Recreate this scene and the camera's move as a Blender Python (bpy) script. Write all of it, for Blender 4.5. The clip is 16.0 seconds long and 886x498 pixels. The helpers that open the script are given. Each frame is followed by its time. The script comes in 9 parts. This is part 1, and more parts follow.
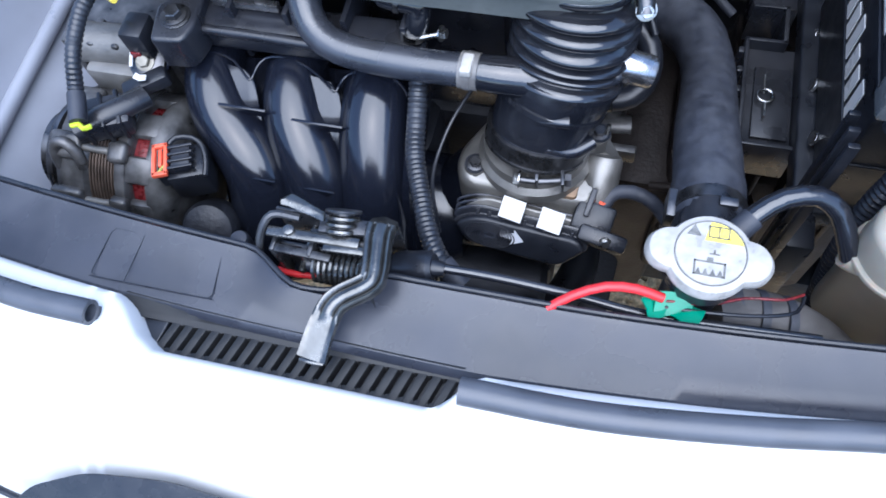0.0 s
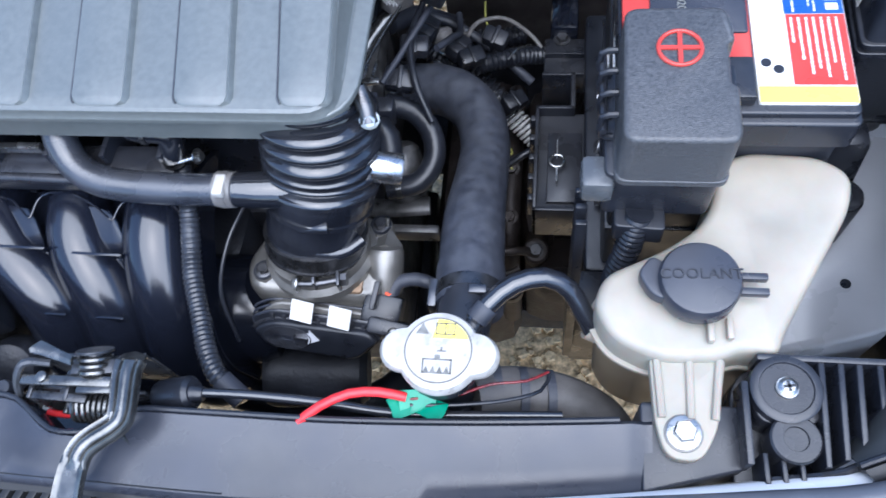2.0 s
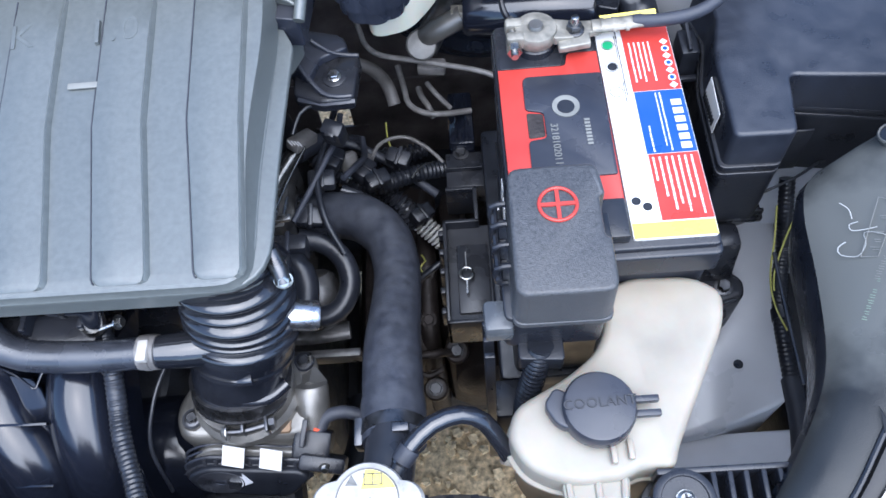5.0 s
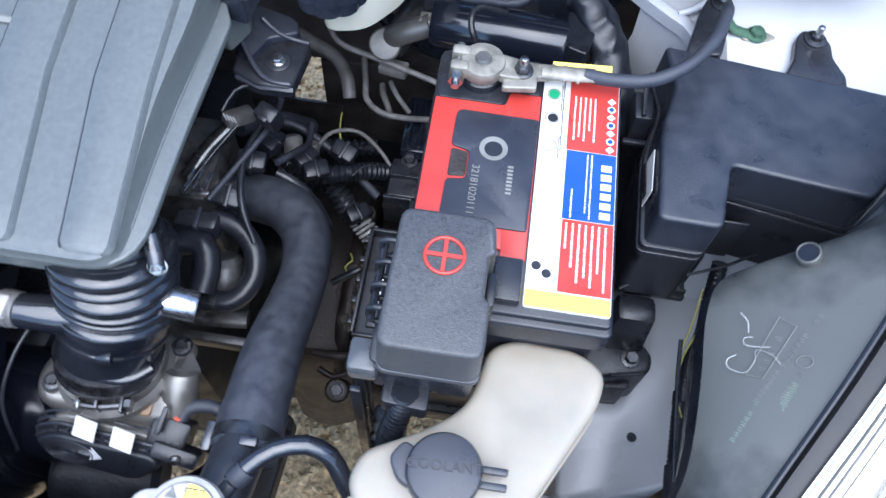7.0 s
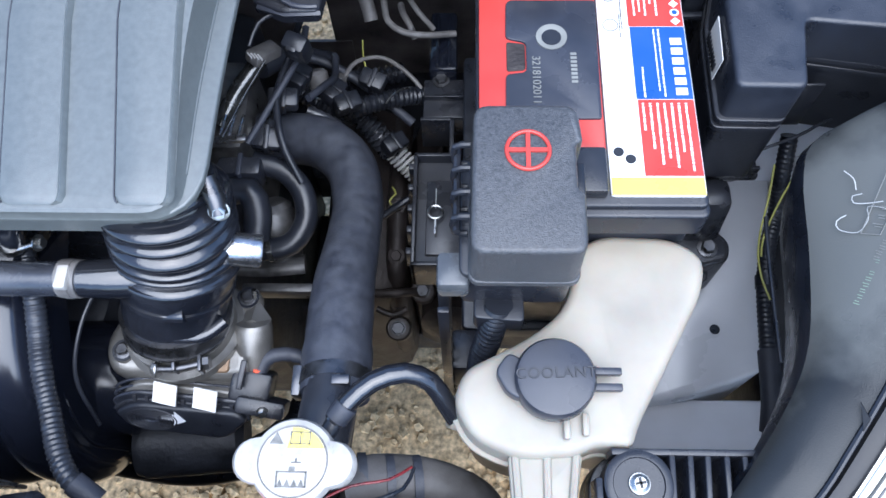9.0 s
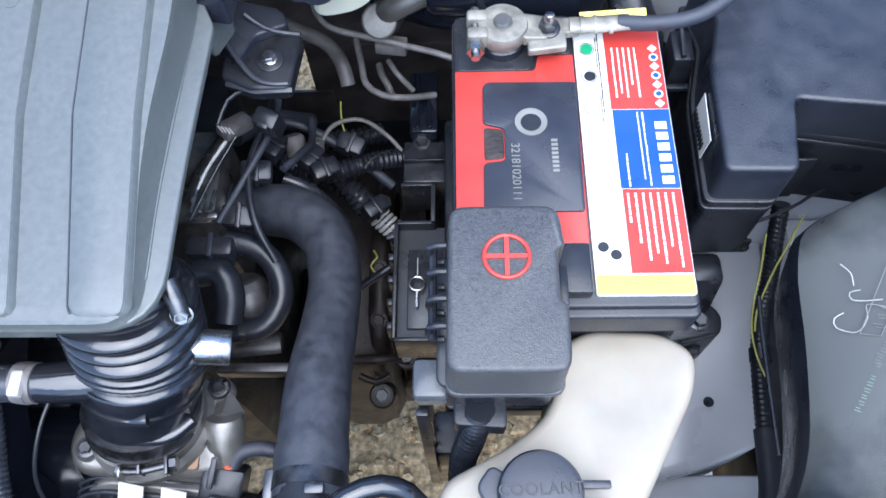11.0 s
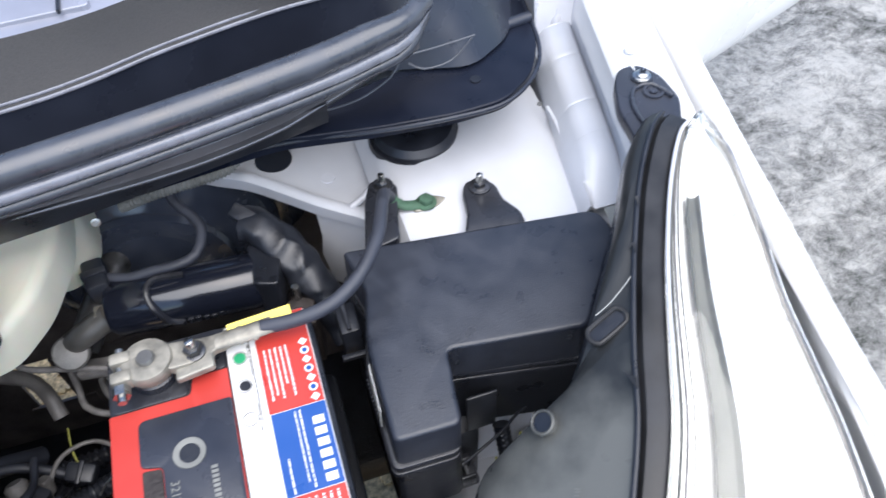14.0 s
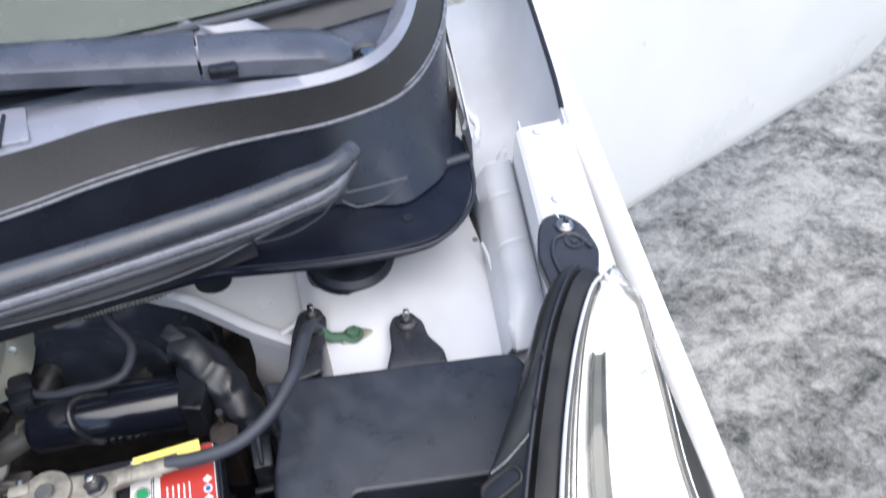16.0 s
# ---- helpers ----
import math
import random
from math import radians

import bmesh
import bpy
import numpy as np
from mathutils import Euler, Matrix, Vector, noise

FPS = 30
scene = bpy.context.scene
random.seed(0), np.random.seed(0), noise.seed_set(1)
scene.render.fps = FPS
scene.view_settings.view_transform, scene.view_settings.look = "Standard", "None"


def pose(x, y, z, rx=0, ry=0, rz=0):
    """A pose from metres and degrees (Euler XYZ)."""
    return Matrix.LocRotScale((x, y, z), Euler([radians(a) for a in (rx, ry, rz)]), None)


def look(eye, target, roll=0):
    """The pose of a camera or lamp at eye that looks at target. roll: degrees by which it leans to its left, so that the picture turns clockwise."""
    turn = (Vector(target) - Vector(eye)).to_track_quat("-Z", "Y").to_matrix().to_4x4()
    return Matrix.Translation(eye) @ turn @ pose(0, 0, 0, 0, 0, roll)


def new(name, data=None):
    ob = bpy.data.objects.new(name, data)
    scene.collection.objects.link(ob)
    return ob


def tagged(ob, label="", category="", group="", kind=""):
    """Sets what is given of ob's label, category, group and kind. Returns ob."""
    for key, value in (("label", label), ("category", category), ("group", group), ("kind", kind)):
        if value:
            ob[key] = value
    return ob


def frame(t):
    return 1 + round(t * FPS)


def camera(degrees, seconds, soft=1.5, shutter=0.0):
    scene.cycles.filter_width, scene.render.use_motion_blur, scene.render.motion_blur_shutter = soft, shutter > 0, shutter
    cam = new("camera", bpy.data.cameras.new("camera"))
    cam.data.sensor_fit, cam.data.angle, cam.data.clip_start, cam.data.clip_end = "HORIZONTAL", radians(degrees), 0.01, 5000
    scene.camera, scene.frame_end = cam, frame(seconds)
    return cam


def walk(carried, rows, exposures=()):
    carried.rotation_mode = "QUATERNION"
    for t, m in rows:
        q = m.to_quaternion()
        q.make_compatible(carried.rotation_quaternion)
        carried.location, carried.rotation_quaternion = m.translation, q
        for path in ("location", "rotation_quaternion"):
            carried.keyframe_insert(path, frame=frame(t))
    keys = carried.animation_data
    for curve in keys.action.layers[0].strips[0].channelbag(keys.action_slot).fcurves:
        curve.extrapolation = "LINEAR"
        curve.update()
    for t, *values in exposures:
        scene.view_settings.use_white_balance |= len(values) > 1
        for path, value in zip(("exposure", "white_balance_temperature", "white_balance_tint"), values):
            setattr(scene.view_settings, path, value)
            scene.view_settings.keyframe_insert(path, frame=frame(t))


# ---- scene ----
cam = camera(60.3, 16.0, shutter=0.4)
PATH = [
    (0, (0.03, 0.002, 1.132), (-0.321, 0.746, -0.691), -13.4),
    (0.5, (0.056, 0.015, 1.13), (-0.306, 0.789, -0.678), -13.0),
    (1, (0.085, 0.031, 1.136), (-0.26, 0.835, -0.663), -12.4),
    (1.5, (0.12, 0.042, 1.142), (-0.192, 0.872, -0.65), -13.4),
    (2, (0.149, 0.049, 1.147), (-0.121, 0.912, -0.637), -13.8),
    (2.5, (0.158, 0.055, 1.154), (-0.051, 0.934, -0.63), -12.1),
    (3, (0.158, 0.062, 1.165), (0.004, 0.914, -0.637), -9.8),
    (3.5, (0.168, 0.077, 1.176), (0.033, 0.987, -0.6), -9.9),
    (4, (0.179, 0.081, 1.187), (0.056, 1.051, -0.557), -10.3),
    (4.2, (0.179, 0.081, 1.193), (0.072, 1.074, -0.539), -9.7),
    (6.3, (0.129, 0.104, 1.204), (0.115, 1.048, -0.559), -2.5),
    (6.5, (0.136, 0.11, 1.202), (0.146, 1.04, -0.568), 0.1),
    (7, (0.221, 0.126, 1.197), (0.17, 1.07, -0.566), 5.6),
    (7.5, (0.233, 0.116, 1.193), (0.043, 1.003, -0.59), 1.7),
    (8, (0.178, 0.113, 1.167), (0.016, 0.946, -0.644), -2.9),
    (8.2, (0.176, 0.106, 1.168), (0.078, 0.916, -0.659), -1.4),
    (10.3, (0.195, 0.153, 1.152), (0.143, 0.972, -0.671), -4.4),
    (10.5, (0.193, 0.158, 1.153), (0.148, 0.985, -0.667), -3.5),
    (11, (0.19, 0.166, 1.16), (0.147, 1.023, -0.647), -3.2),
    (11.5, (0.191, 0.173, 1.164), (0.154, 1.065, -0.626), -3.2),
    (12, (0.201, 0.179, 1.174), (0.176, 1.116, -0.593), -3.3),
    (12.5, (0.208, 0.193, 1.174), (0.213, 1.185, -0.562), -4.5),
    (13, (0.242, 0.199, 1.178), (0.345, 1.274, -0.505), -5.3),
    (13.5, (0.284, 0.201, 1.186), (0.527, 1.37, -0.419), -4.7),
    (14, (0.322, 0.2, 1.199), (0.665, 1.401, -0.362), -2.7),
    (14.5, (0.357, 0.2, 1.212), (0.744, 1.404, -0.337), -0.9),
    (15, (0.376, 0.194, 1.222), (0.772, 1.409, -0.316), 0.0),
    (15.5, (0.376, 0.197, 1.224), (0.773, 1.442, -0.29), 0.4),
    (15.8, (0.380, 0.2, 1.228), (0.769, 1.493, -0.247), 0.2),
    (16, (0.377, 0.206, 1.235), (0.783, 1.554, -0.185), 0.7),
]
EXPOSURE = 1.15
walk(cam, [(t, look(eye, target, roll)) for t, eye, target, roll in PATH], exposures=[(0.0, EXPOSURE + 0.15, 5520, 10), (2.0, EXPOSURE + 0.32, 5600, 10), (4.0, EXPOSURE + 0.34, 5720, 10), (7.5, EXPOSURE + 0.26, 5650, 9), (11.5, EXPOSURE + 0.42, 5680, 9), (12.3, EXPOSURE + 0.46, 5720, 9), (13.0, EXPOSURE + 0.56, 5950, 9), (14.0, EXPOSURE + 0.07, 6420, 10), (16.0, EXPOSURE - 0.19, 6580, 10)])

# ---- sky, sun ----
world = bpy.data.worlds.new("sky")
scene.world = world
world.use_nodes = True
wn = world.node_tree.nodes
sky = wn.new("ShaderNodeTexSky")
sky.sky_type, sky.sun_disc = "NISHITA", False
sky.sun_elevation, sky.sun_rotation = radians(67), radians(165)
sky.air_density, sky.dust_density, sky.ozone_density = 1.0, 1.2, 2.0
wn["Background"].inputs["Strength"].default_value = 0.14
world.node_tree.links.new(sky.outputs["Color"], wn["Background"].inputs["Color"])
sun_data = bpy.data.lights.new("sun", "SUN")
sun_data.energy, sun_data.angle, sun_data.color = 2.5, radians(80), (1.0, 0.97, 0.93)
sun = new("sun", sun_data)
sun.matrix_world = look((0.35, -1.05, 4.0), (0, 0.3, 0.7))


# ---- materials ----
def material(name, base, rough=0.5, metal=0.0, var=0.25, scale=40.0, bump=0.0, fine=600.0, coat=0.0, dust=0.0,
             dust_colour=(0.35, 0.33, 0.30), wear=0.0, subsurface=0.0, spec=0.5, rough_var=0.12):
    m = bpy.data.materials.new(name)
    m.use_nodes = True
    nt = m.node_tree
    n, link = nt.nodes, nt.links.new
    b = n["Principled BSDF"]
    co = n.new("ShaderNodeTexCoord")
    big = n.new("ShaderNodeTexNoise")
    big.inputs["Scale"].default_value, big.inputs["Detail"].default_value = scale, 6.0
    link(co.outputs["Object"], big.inputs["Vector"])
    small = n.new("ShaderNodeTexNoise")
    small.inputs["Scale"].default_value, small.inputs["Detail"].default_value = fine, 3.0
    link(co.outputs["Object"], small.inputs["Vector"])
    ramp = n.new("ShaderNodeMapRange")
    ramp.inputs["From Min"].default_value, ramp.inputs["From Max"].default_value = 0.3, 0.7
    ramp.inputs["To Min"].default_value, ramp.inputs["To Max"].default_value = 1 - var, 1 + var
    link(big.outputs["Fac"], ramp.inputs["Value"])
    mul = n.new("ShaderNodeMix")
    mul.data_type, mul.blend_type = "RGBA", "MULTIPLY"
    mul.inputs["Factor"].default_value = 1.0
    mul.inputs[6].default_value = (*base, 1)
    link(ramp.outputs["Result"], mul.inputs[7])
    colour = mul.outputs[2]
    if dust > 0:
        geo = n.new("ShaderNodeNewGeometry")
        sep = n.new("ShaderNodeSeparateXYZ")
        link(geo.outputs["Normal"], sep.inputs["Vector"])
        up = n.new("ShaderNodeMapRange")
        up.inputs["From Min"].default_value, up.inputs["From Max"].default_value = 0.2, 1.0
        up.inputs["To Max"].default_value = dust
        link(sep.outputs["Z"], up.inputs["Value"])
        patch = n.new("ShaderNodeMath")
        patch.operation = "MULTIPLY"
        dn = n.new("ShaderNodeTexNoise")
        dn.inputs["Scale"].default_value, dn.inputs["Detail"].default_value = scale * 0.6, 8.0
        link(co.outputs["Object"], dn.inputs["Vector"])
        link(up.outputs["Result"], patch.inputs[0])
        dm = n.new("ShaderNodeMapRange")
        dm.inputs["From Min"].default_value, dm.inputs["From Max"].default_value = 0.3, 0.65
        link(dn.outputs["Fac"], dm.inputs["Value"])
        link(dm.outputs["Result"], patch.inputs[1])
        mx = n.new("ShaderNodeMix")
        mx.data_type = "RGBA"
        mx.inputs[7].default_value = (*dust_colour, 1)
        link(patch.outputs["Value"], mx.inputs["Factor"])
        link(colour, mx.inputs[6])
        colour = mx.outputs[2]
    if wear > 0:
        geo2 = n.new("ShaderNodeNewGeometry")
        pt = n.new("ShaderNodeMapRange")
        pt.inputs["From Min"].default_value, pt.inputs["From Max"].default_value = 0.53, 0.6
        pt.inputs["To Max"].default_value = wear
        link(geo2.outputs["Pointiness"], pt.inputs["Value"])
        wx = n.new("ShaderNodeMix")
        wx.data_type = "RGBA"
        wx.inputs[7].default_value = (*[min(1, c * 2.5 + 0.05) for c in base], 1)
        link(pt.outputs["Result"], wx.inputs["Factor"])
        link(colour, wx.inputs[6])
        colour = wx.outputs[2]
    link(colour, b.inputs["Base Color"])
    rr = n.new("ShaderNodeMapRange")
    rr.inputs["From Min"].default_value, rr.inputs["From Max"].default_value = 0.3, 0.7
    rr.inputs["To Min"].default_value, rr.inputs["To Max"].default_value = max(0.03, rough - rough_var), min(1, rough + rough_var)
    link(big.outputs["Fac"], rr.inputs["Value"])
    link(rr.outputs["Result"], b.inputs["Roughness"])
    b.inputs["Metallic"].default_value = metal
    b.inputs["Coat Weight"].default_value = coat
    b.inputs["Coat Roughness"].default_value = 0.16
    b.inputs["Specular IOR Level"].default_value = spec
    if subsurface > 0:
        b.inputs["Subsurface Weight"].default_value = subsurface
        b.inputs["Subsurface Scale"].default_value = 0.01
    if bump > 0:
        bp = n.new("ShaderNodeBump")
        bp.inputs["Strength"].default_value, bp.inputs["Distance"].default_value = bump, 0.0006
        link(small.outputs["Fac"], bp.inputs["Height"])
        link(bp.outputs["Normal"], b.inputs["Normal"])
    return m


WHITE_PAINT = material("white_paint", (0.73, 0.725, 0.715), 0.35, var=0.03, coat=0.7, scale=6)
BAY_PAINT = material("bay_paint", (0.52, 0.53, 0.56), 0.38, var=0.13, coat=0.3, scale=9, bump=0.1, fine=60, dust=0.25, dust_colour=(0.40, 0.385, 0.36))
GREY_PAINT = material("grey_paint", (0.56, 0.57, 0.61), 0.45, var=0.10, coat=0.15, scale=18, dust=0.3)
PANEL_BLACK = material("panel_black", (0.021, 0.0240, 0.0345), 0.27, var=0.22, scale=25, bump=0.12, fine=1500, dust=0.07, spec=0.48)
GRAIN_BLACK = material("grained_black_plastic", (0.0150, 0.0178, 0.0260), 0.36, var=0.25, scale=60, bump=0.28, fine=1000, dust=0.08, dust_colour=(0.12, 0.125, 0.14), spec=0.55, wear=0.15)
PLAIN_BLACK = material("black_plastic", (0.0135, 0.0150, 0.0205), 0.30, var=0.3, scale=45, bump=0.15, fine=1200, dust=0.05)
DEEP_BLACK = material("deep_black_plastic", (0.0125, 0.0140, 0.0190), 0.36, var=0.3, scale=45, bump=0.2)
GLOSS_BLACK = material("gloss_black_plastic", (0.0080, 0.0096, 0.0160), 0.16, var=0.12, scale=14, bump=0.03, fine=300, rough_var=0.05, spec=0.70)
DUSTY_BLACK = material("dusty_black_plastic", (0.098, 0.107, 0.104), 0.33, var=0.10, scale=260, bump=0.22, fine=1500, dust=0.05, dust_colour=(0.19, 0.20, 0.20), spec=0.75, rough_var=0.05)
COVER_BLACK = material("cover_black_plastic", (0.036, 0.037, 0.040), 0.40, var=0.45, scale=700, bump=0.5, fine=1300, dust=0.14, dust_colour=(0.17, 0.17, 0.175), wear=0.3, spec=0.6)
RUBBER = material("rubber", (0.0258, 0.0291, 0.0405), 0.55, var=0.3, scale=50, bump=0.3, fine=700, dust=0.14, dust_colour=(0.13, 0.13, 0.135))
HOSE_GLOSS = material("shiny_rubber", (0.0095, 0.0107, 0.0150), 0.15, var=0.25, scale=40, bump=0.12, fine=400, dust=0.04, spec=0.9)
SEAL_RUBBER = material("seal_rubber", (0.060, 0.065, 0.078), 0.34, var=0.22, scale=40, bump=0.12, fine=900, dust=0.10, dust_colour=(0.18, 0.18, 0.19))
TANK_WHITE = material("tank_plastic", (0.270, 0.248, 0.204), 0.40, var=0.20, scale=24, subsurface=0.25, dust=0.38, dust_colour=(0.40, 0.335, 0.255))
FLUID_WHITE = material("reservoir_plastic", (0.55, 0.53, 0.43), 0.4, var=0.08, scale=20, subsurface=0.25)
ALUMINIUM = material("cast_aluminium", (0.210, 0.203, 0.190), 0.40, metal=0.7, var=0.22, scale=50, bump=0.3, fine=900)
DIRTY_ALU = material("dirty_aluminium", (0.17, 0.165, 0.155), 0.5, metal=0.5, var=0.4, scale=45, bump=0.5, fine=700, dust=0.15)
CAST_GREY = material("grimy_casting", (0.088, 0.087, 0.088), 0.38, metal=0.5, var=0.6, scale=80, bump=0.2, fine=1200, dust=0.08)
STATOR = material("stator_laminations", (0.085, 0.062, 0.048), 0.5, metal=0.5, var=0.4, scale=90, bump=0.4)
WINDING = material("enamelled_winding", (0.13, 0.012, 0.014), 0.3, var=0.5, scale=300, bump=0.8, fine=500)
GREASY = material("greasy_steel", (0.062, 0.064, 0.070), 0.32, metal=0.6, var=0.5, scale=110, bump=0.2, fine=1200)
SATIN_HOSE = material("satin_rubber", (0.026, 0.029, 0.038), 0.28, var=0.25, scale=50, bump=0.08, fine=600, dust=0.06, spec=0.8)
LEVER = material("pressed_steel", (0.125, 0.126, 0.124), 0.22, metal=0.85, var=0.35, scale=110, bump=0.15, fine=900, rough_var=0.10)
STRIP_BLACK = material("weathered_strip_plastic", (0.021, 0.0215, 0.0225), 0.45, var=0.2, scale=40, bump=0.2, fine=1500, spec=0.3)
# bay paint darkened for the far apron, which lies in shade
APRON_SHADED = material("shaded_apron_paint", (0.25, 0.265, 0.31), 0.38, var=0.10, coat=0.15, scale=18, dust=0.1)
COWL_SEAL = material("cowl_seal_rubber", (0.036, 0.040, 0.051), 0.30, var=0.25, scale=60, bump=0.08, fine=900, dust=0.04, spec=0.7)
GREEN_PRINT = material("faded_green_print", (0.17, 0.23, 0.17), 0.6, var=0.3)
CAP_LETTERS = material("worn_raised_letters", (0.16, 0.165, 0.18), 0.45, var=0.3, scale=200)
FIREWALL = material("grimy_firewall", (0.095, 0.083, 0.082), 0.55, var=0.6, scale=30, bump=0.6, fine=300)
PALE_HOSE = material("dusty_grey_hose", (0.095, 0.089, 0.085), 0.5, var=0.35, scale=60, bump=0.3)
TARNISH = material("tarnished_casting", (0.20, 0.135, 0.085), 0.5, metal=0.4, var=0.35, scale=90, bump=0.3)
STUB_STEEL = material("satin_steel", (0.42, 0.42, 0.43), 0.26, metal=0.95, var=0.2, scale=90)
LOOM = material("dusty_loom", (0.020, 0.0225, 0.029), 0.28, var=0.3, scale=60, bump=0.2, dust=0.07, dust_colour=(0.14, 0.14, 0.15))
SCUFFED = material("scuffed_rubber", (0.028, 0.031, 0.042), 0.5, var=0.3, scale=130, bump=0.3, fine=700, dust=0.30, dust_colour=(0.13, 0.135, 0.15))
FADED = material("faded_print", (0.17, 0.17, 0.155), 0.6, var=0.2)
STEEL = material("steel", (0.42, 0.42, 0.41), 0.3, metal=1.0, var=0.25, scale=80, bump=0.2, fine=800)
DARK_STEEL = material("dark_steel", (0.11, 0.11, 0.115), 0.33, metal=0.9, var=0.4, scale=90, bump=0.1, fine=1200)
BRASS = material("terminal_alloy", (0.27, 0.252, 0.212), 0.50, metal=0.55, var=0.35, scale=120, bump=0.5, fine=900)
IRON = material("grimy_iron", (0.032, 0.0255, 0.0235), 0.5, metal=0.3, var=0.6, scale=40, bump=1.0, fine=260, dust=0.16, dust_colour=(0.075, 0.058, 0.050))
BLOCK_DARK = material("engine_dark", (0.0170, 0.0185, 0.0240), 0.5, metal=0.3, var=0.5, scale=40, bump=0.8, fine=260)
RED = material("red_plastic", (0.44, 0.040, 0.030), 0.42, var=0.08, scale=30)
RED_LABEL = material("red_print", (0.43, 0.040, 0.030), 0.35, var=0.05, scale=30)
BLUE_LABEL = material("blue_print", (0.013, 0.068, 0.26), 0.35, var=0.05, scale=30)
WHITE_LABEL = material("white_print", (0.70, 0.69, 0.67), 0.35, var=0.04, scale=30)
YELLOW_LABEL = material("yellow_print", (0.86, 0.70, 0.10), 0.35, var=0.05, scale=30)
GREEN = material("green_tape", (0.01, 0.22, 0.13), 0.35, var=0.25, scale=60)
GREEN_DOT = material("green_print", (0.02, 0.26, 0.11), 0.4, var=0.05)
VERDIGRIS = material("corroded_copper", (0.05, 0.105, 0.065), 0.7, metal=0.2, var=0.5, scale=120, bump=0.6)
WIRE_RED = material("red_wire", (0.60, 0.025, 0.03), 0.4, var=0.08)
WIRE_YELLOW = material("yellow_wire", (0.34, 0.33, 0.08), 0.45, var=0.15)
LIME = material("lime_plastic", (0.50, 0.62, 0.03), 0.4, var=0.1)
WIRE_GREY = material("grey_pipe", (0.15, 0.142, 0.136), 0.45, var=0.35, scale=90)
ORANGE = material("orange_plastic", (0.75, 0.12, 0.06), 0.45, var=0.1)
CAP_WHITE = material("cap_enamel", (0.395, 0.375, 0.345), 0.36, var=0.24, scale=120, coat=0.2, dust=0.2)
CAP_PRINT = material("worn_print", (0.125, 0.122, 0.112), 0.5, var=0.6, scale=300)
# the sky's sheen on the black cowl, painted as a pale lavender base
CREST = material("cowl_crest_sheen", (0.215, 0.222, 0.262), 0.24, var=0.15, scale=16, bump=0.1, fine=1200, spec=0.9)
WIPER = material("satin_wiper_paint", (0.062, 0.066, 0.085), 0.24, var=0.25, scale=30, bump=0.05, fine=900, spec=0.9)
WALL_GREY = material("grey_cowl_wall", (0.080, 0.077, 0.082), 0.40, var=0.2, scale=25, bump=0.1, fine=1400, spec=0.5)
# highlights of the black seal and ridge, put into a paler colour
BEAD = material("bead_highlight", (0.150, 0.154, 0.180), 0.26, var=0.2, scale=60, spec=0.8)
# cowl plastic darkened for the ledge, in place of a dark reflection
LEDGE = material("dimmed_cowl_plastic", (0.0080, 0.0100, 0.0180), 0.34, var=0.2, scale=30, bump=0.08, fine=1600, spec=0.22)
CHROME = material("reflector_chrome", (0.88, 0.87, 0.85), 0.28, metal=0.55, var=0.10, scale=30, rough_var=0.08)
HL_BLACK = material("lamp_housing", (0.0165, 0.0180, 0.0195), 0.38, var=0.25, scale=22, bump=0.2, fine=1200, spec=0.38)


def dust_sheen_band(m, colour, middle, reach, most):
    """A pale band of dust and painted sky sheen across the middle of a part, thinning out towards both ends."""
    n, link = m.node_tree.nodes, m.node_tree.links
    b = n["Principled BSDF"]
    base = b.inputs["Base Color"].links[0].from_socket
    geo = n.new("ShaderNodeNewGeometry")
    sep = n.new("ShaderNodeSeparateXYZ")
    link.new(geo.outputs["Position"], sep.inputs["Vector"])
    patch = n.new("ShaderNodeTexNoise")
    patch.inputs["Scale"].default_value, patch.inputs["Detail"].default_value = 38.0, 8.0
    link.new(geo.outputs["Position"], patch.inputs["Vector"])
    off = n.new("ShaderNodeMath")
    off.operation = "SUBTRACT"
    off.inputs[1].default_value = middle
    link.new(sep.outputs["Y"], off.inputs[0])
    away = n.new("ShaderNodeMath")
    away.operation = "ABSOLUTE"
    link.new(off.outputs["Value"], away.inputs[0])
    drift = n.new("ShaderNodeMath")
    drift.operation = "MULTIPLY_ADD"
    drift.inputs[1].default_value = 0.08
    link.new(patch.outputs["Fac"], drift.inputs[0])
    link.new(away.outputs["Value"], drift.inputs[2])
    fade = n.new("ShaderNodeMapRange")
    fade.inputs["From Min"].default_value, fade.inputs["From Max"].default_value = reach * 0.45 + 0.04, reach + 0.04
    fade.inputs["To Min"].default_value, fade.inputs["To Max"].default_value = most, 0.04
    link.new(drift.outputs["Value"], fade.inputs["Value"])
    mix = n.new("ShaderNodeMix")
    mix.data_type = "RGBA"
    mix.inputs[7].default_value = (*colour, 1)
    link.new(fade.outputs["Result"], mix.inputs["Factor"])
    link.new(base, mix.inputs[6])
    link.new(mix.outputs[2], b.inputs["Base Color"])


# housing's pale middle: some dust, and the sky's reflection put into the colour
dust_sheen_band(HL_BLACK, (0.128, 0.129, 0.118), 0.295, 0.085, 0.85)
HL_STRIP = material("lamp_housing_edge", (0.0200, 0.0200, 0.0215), 0.40, var=0.45, scale=40, bump=0.12, spec=0.36)
COWL = material("cowl_plastic", (0.0160, 0.0190, 0.0290), 0.28, var=0.2, scale=20, bump=0.12, fine=1600, dust=0.03, spec=0.45)
COWL_DECK = material("grained_cowl_plastic", (0.0200, 0.0190, 0.0195), 0.46, var=0.4, scale=900, bump=0.7, fine=1700, spec=0.4)
GRAVEL = material("beige_gravel", (0.52, 0.375, 0.205), 0.85, var=0.6, scale=110, bump=1.0, fine=260)
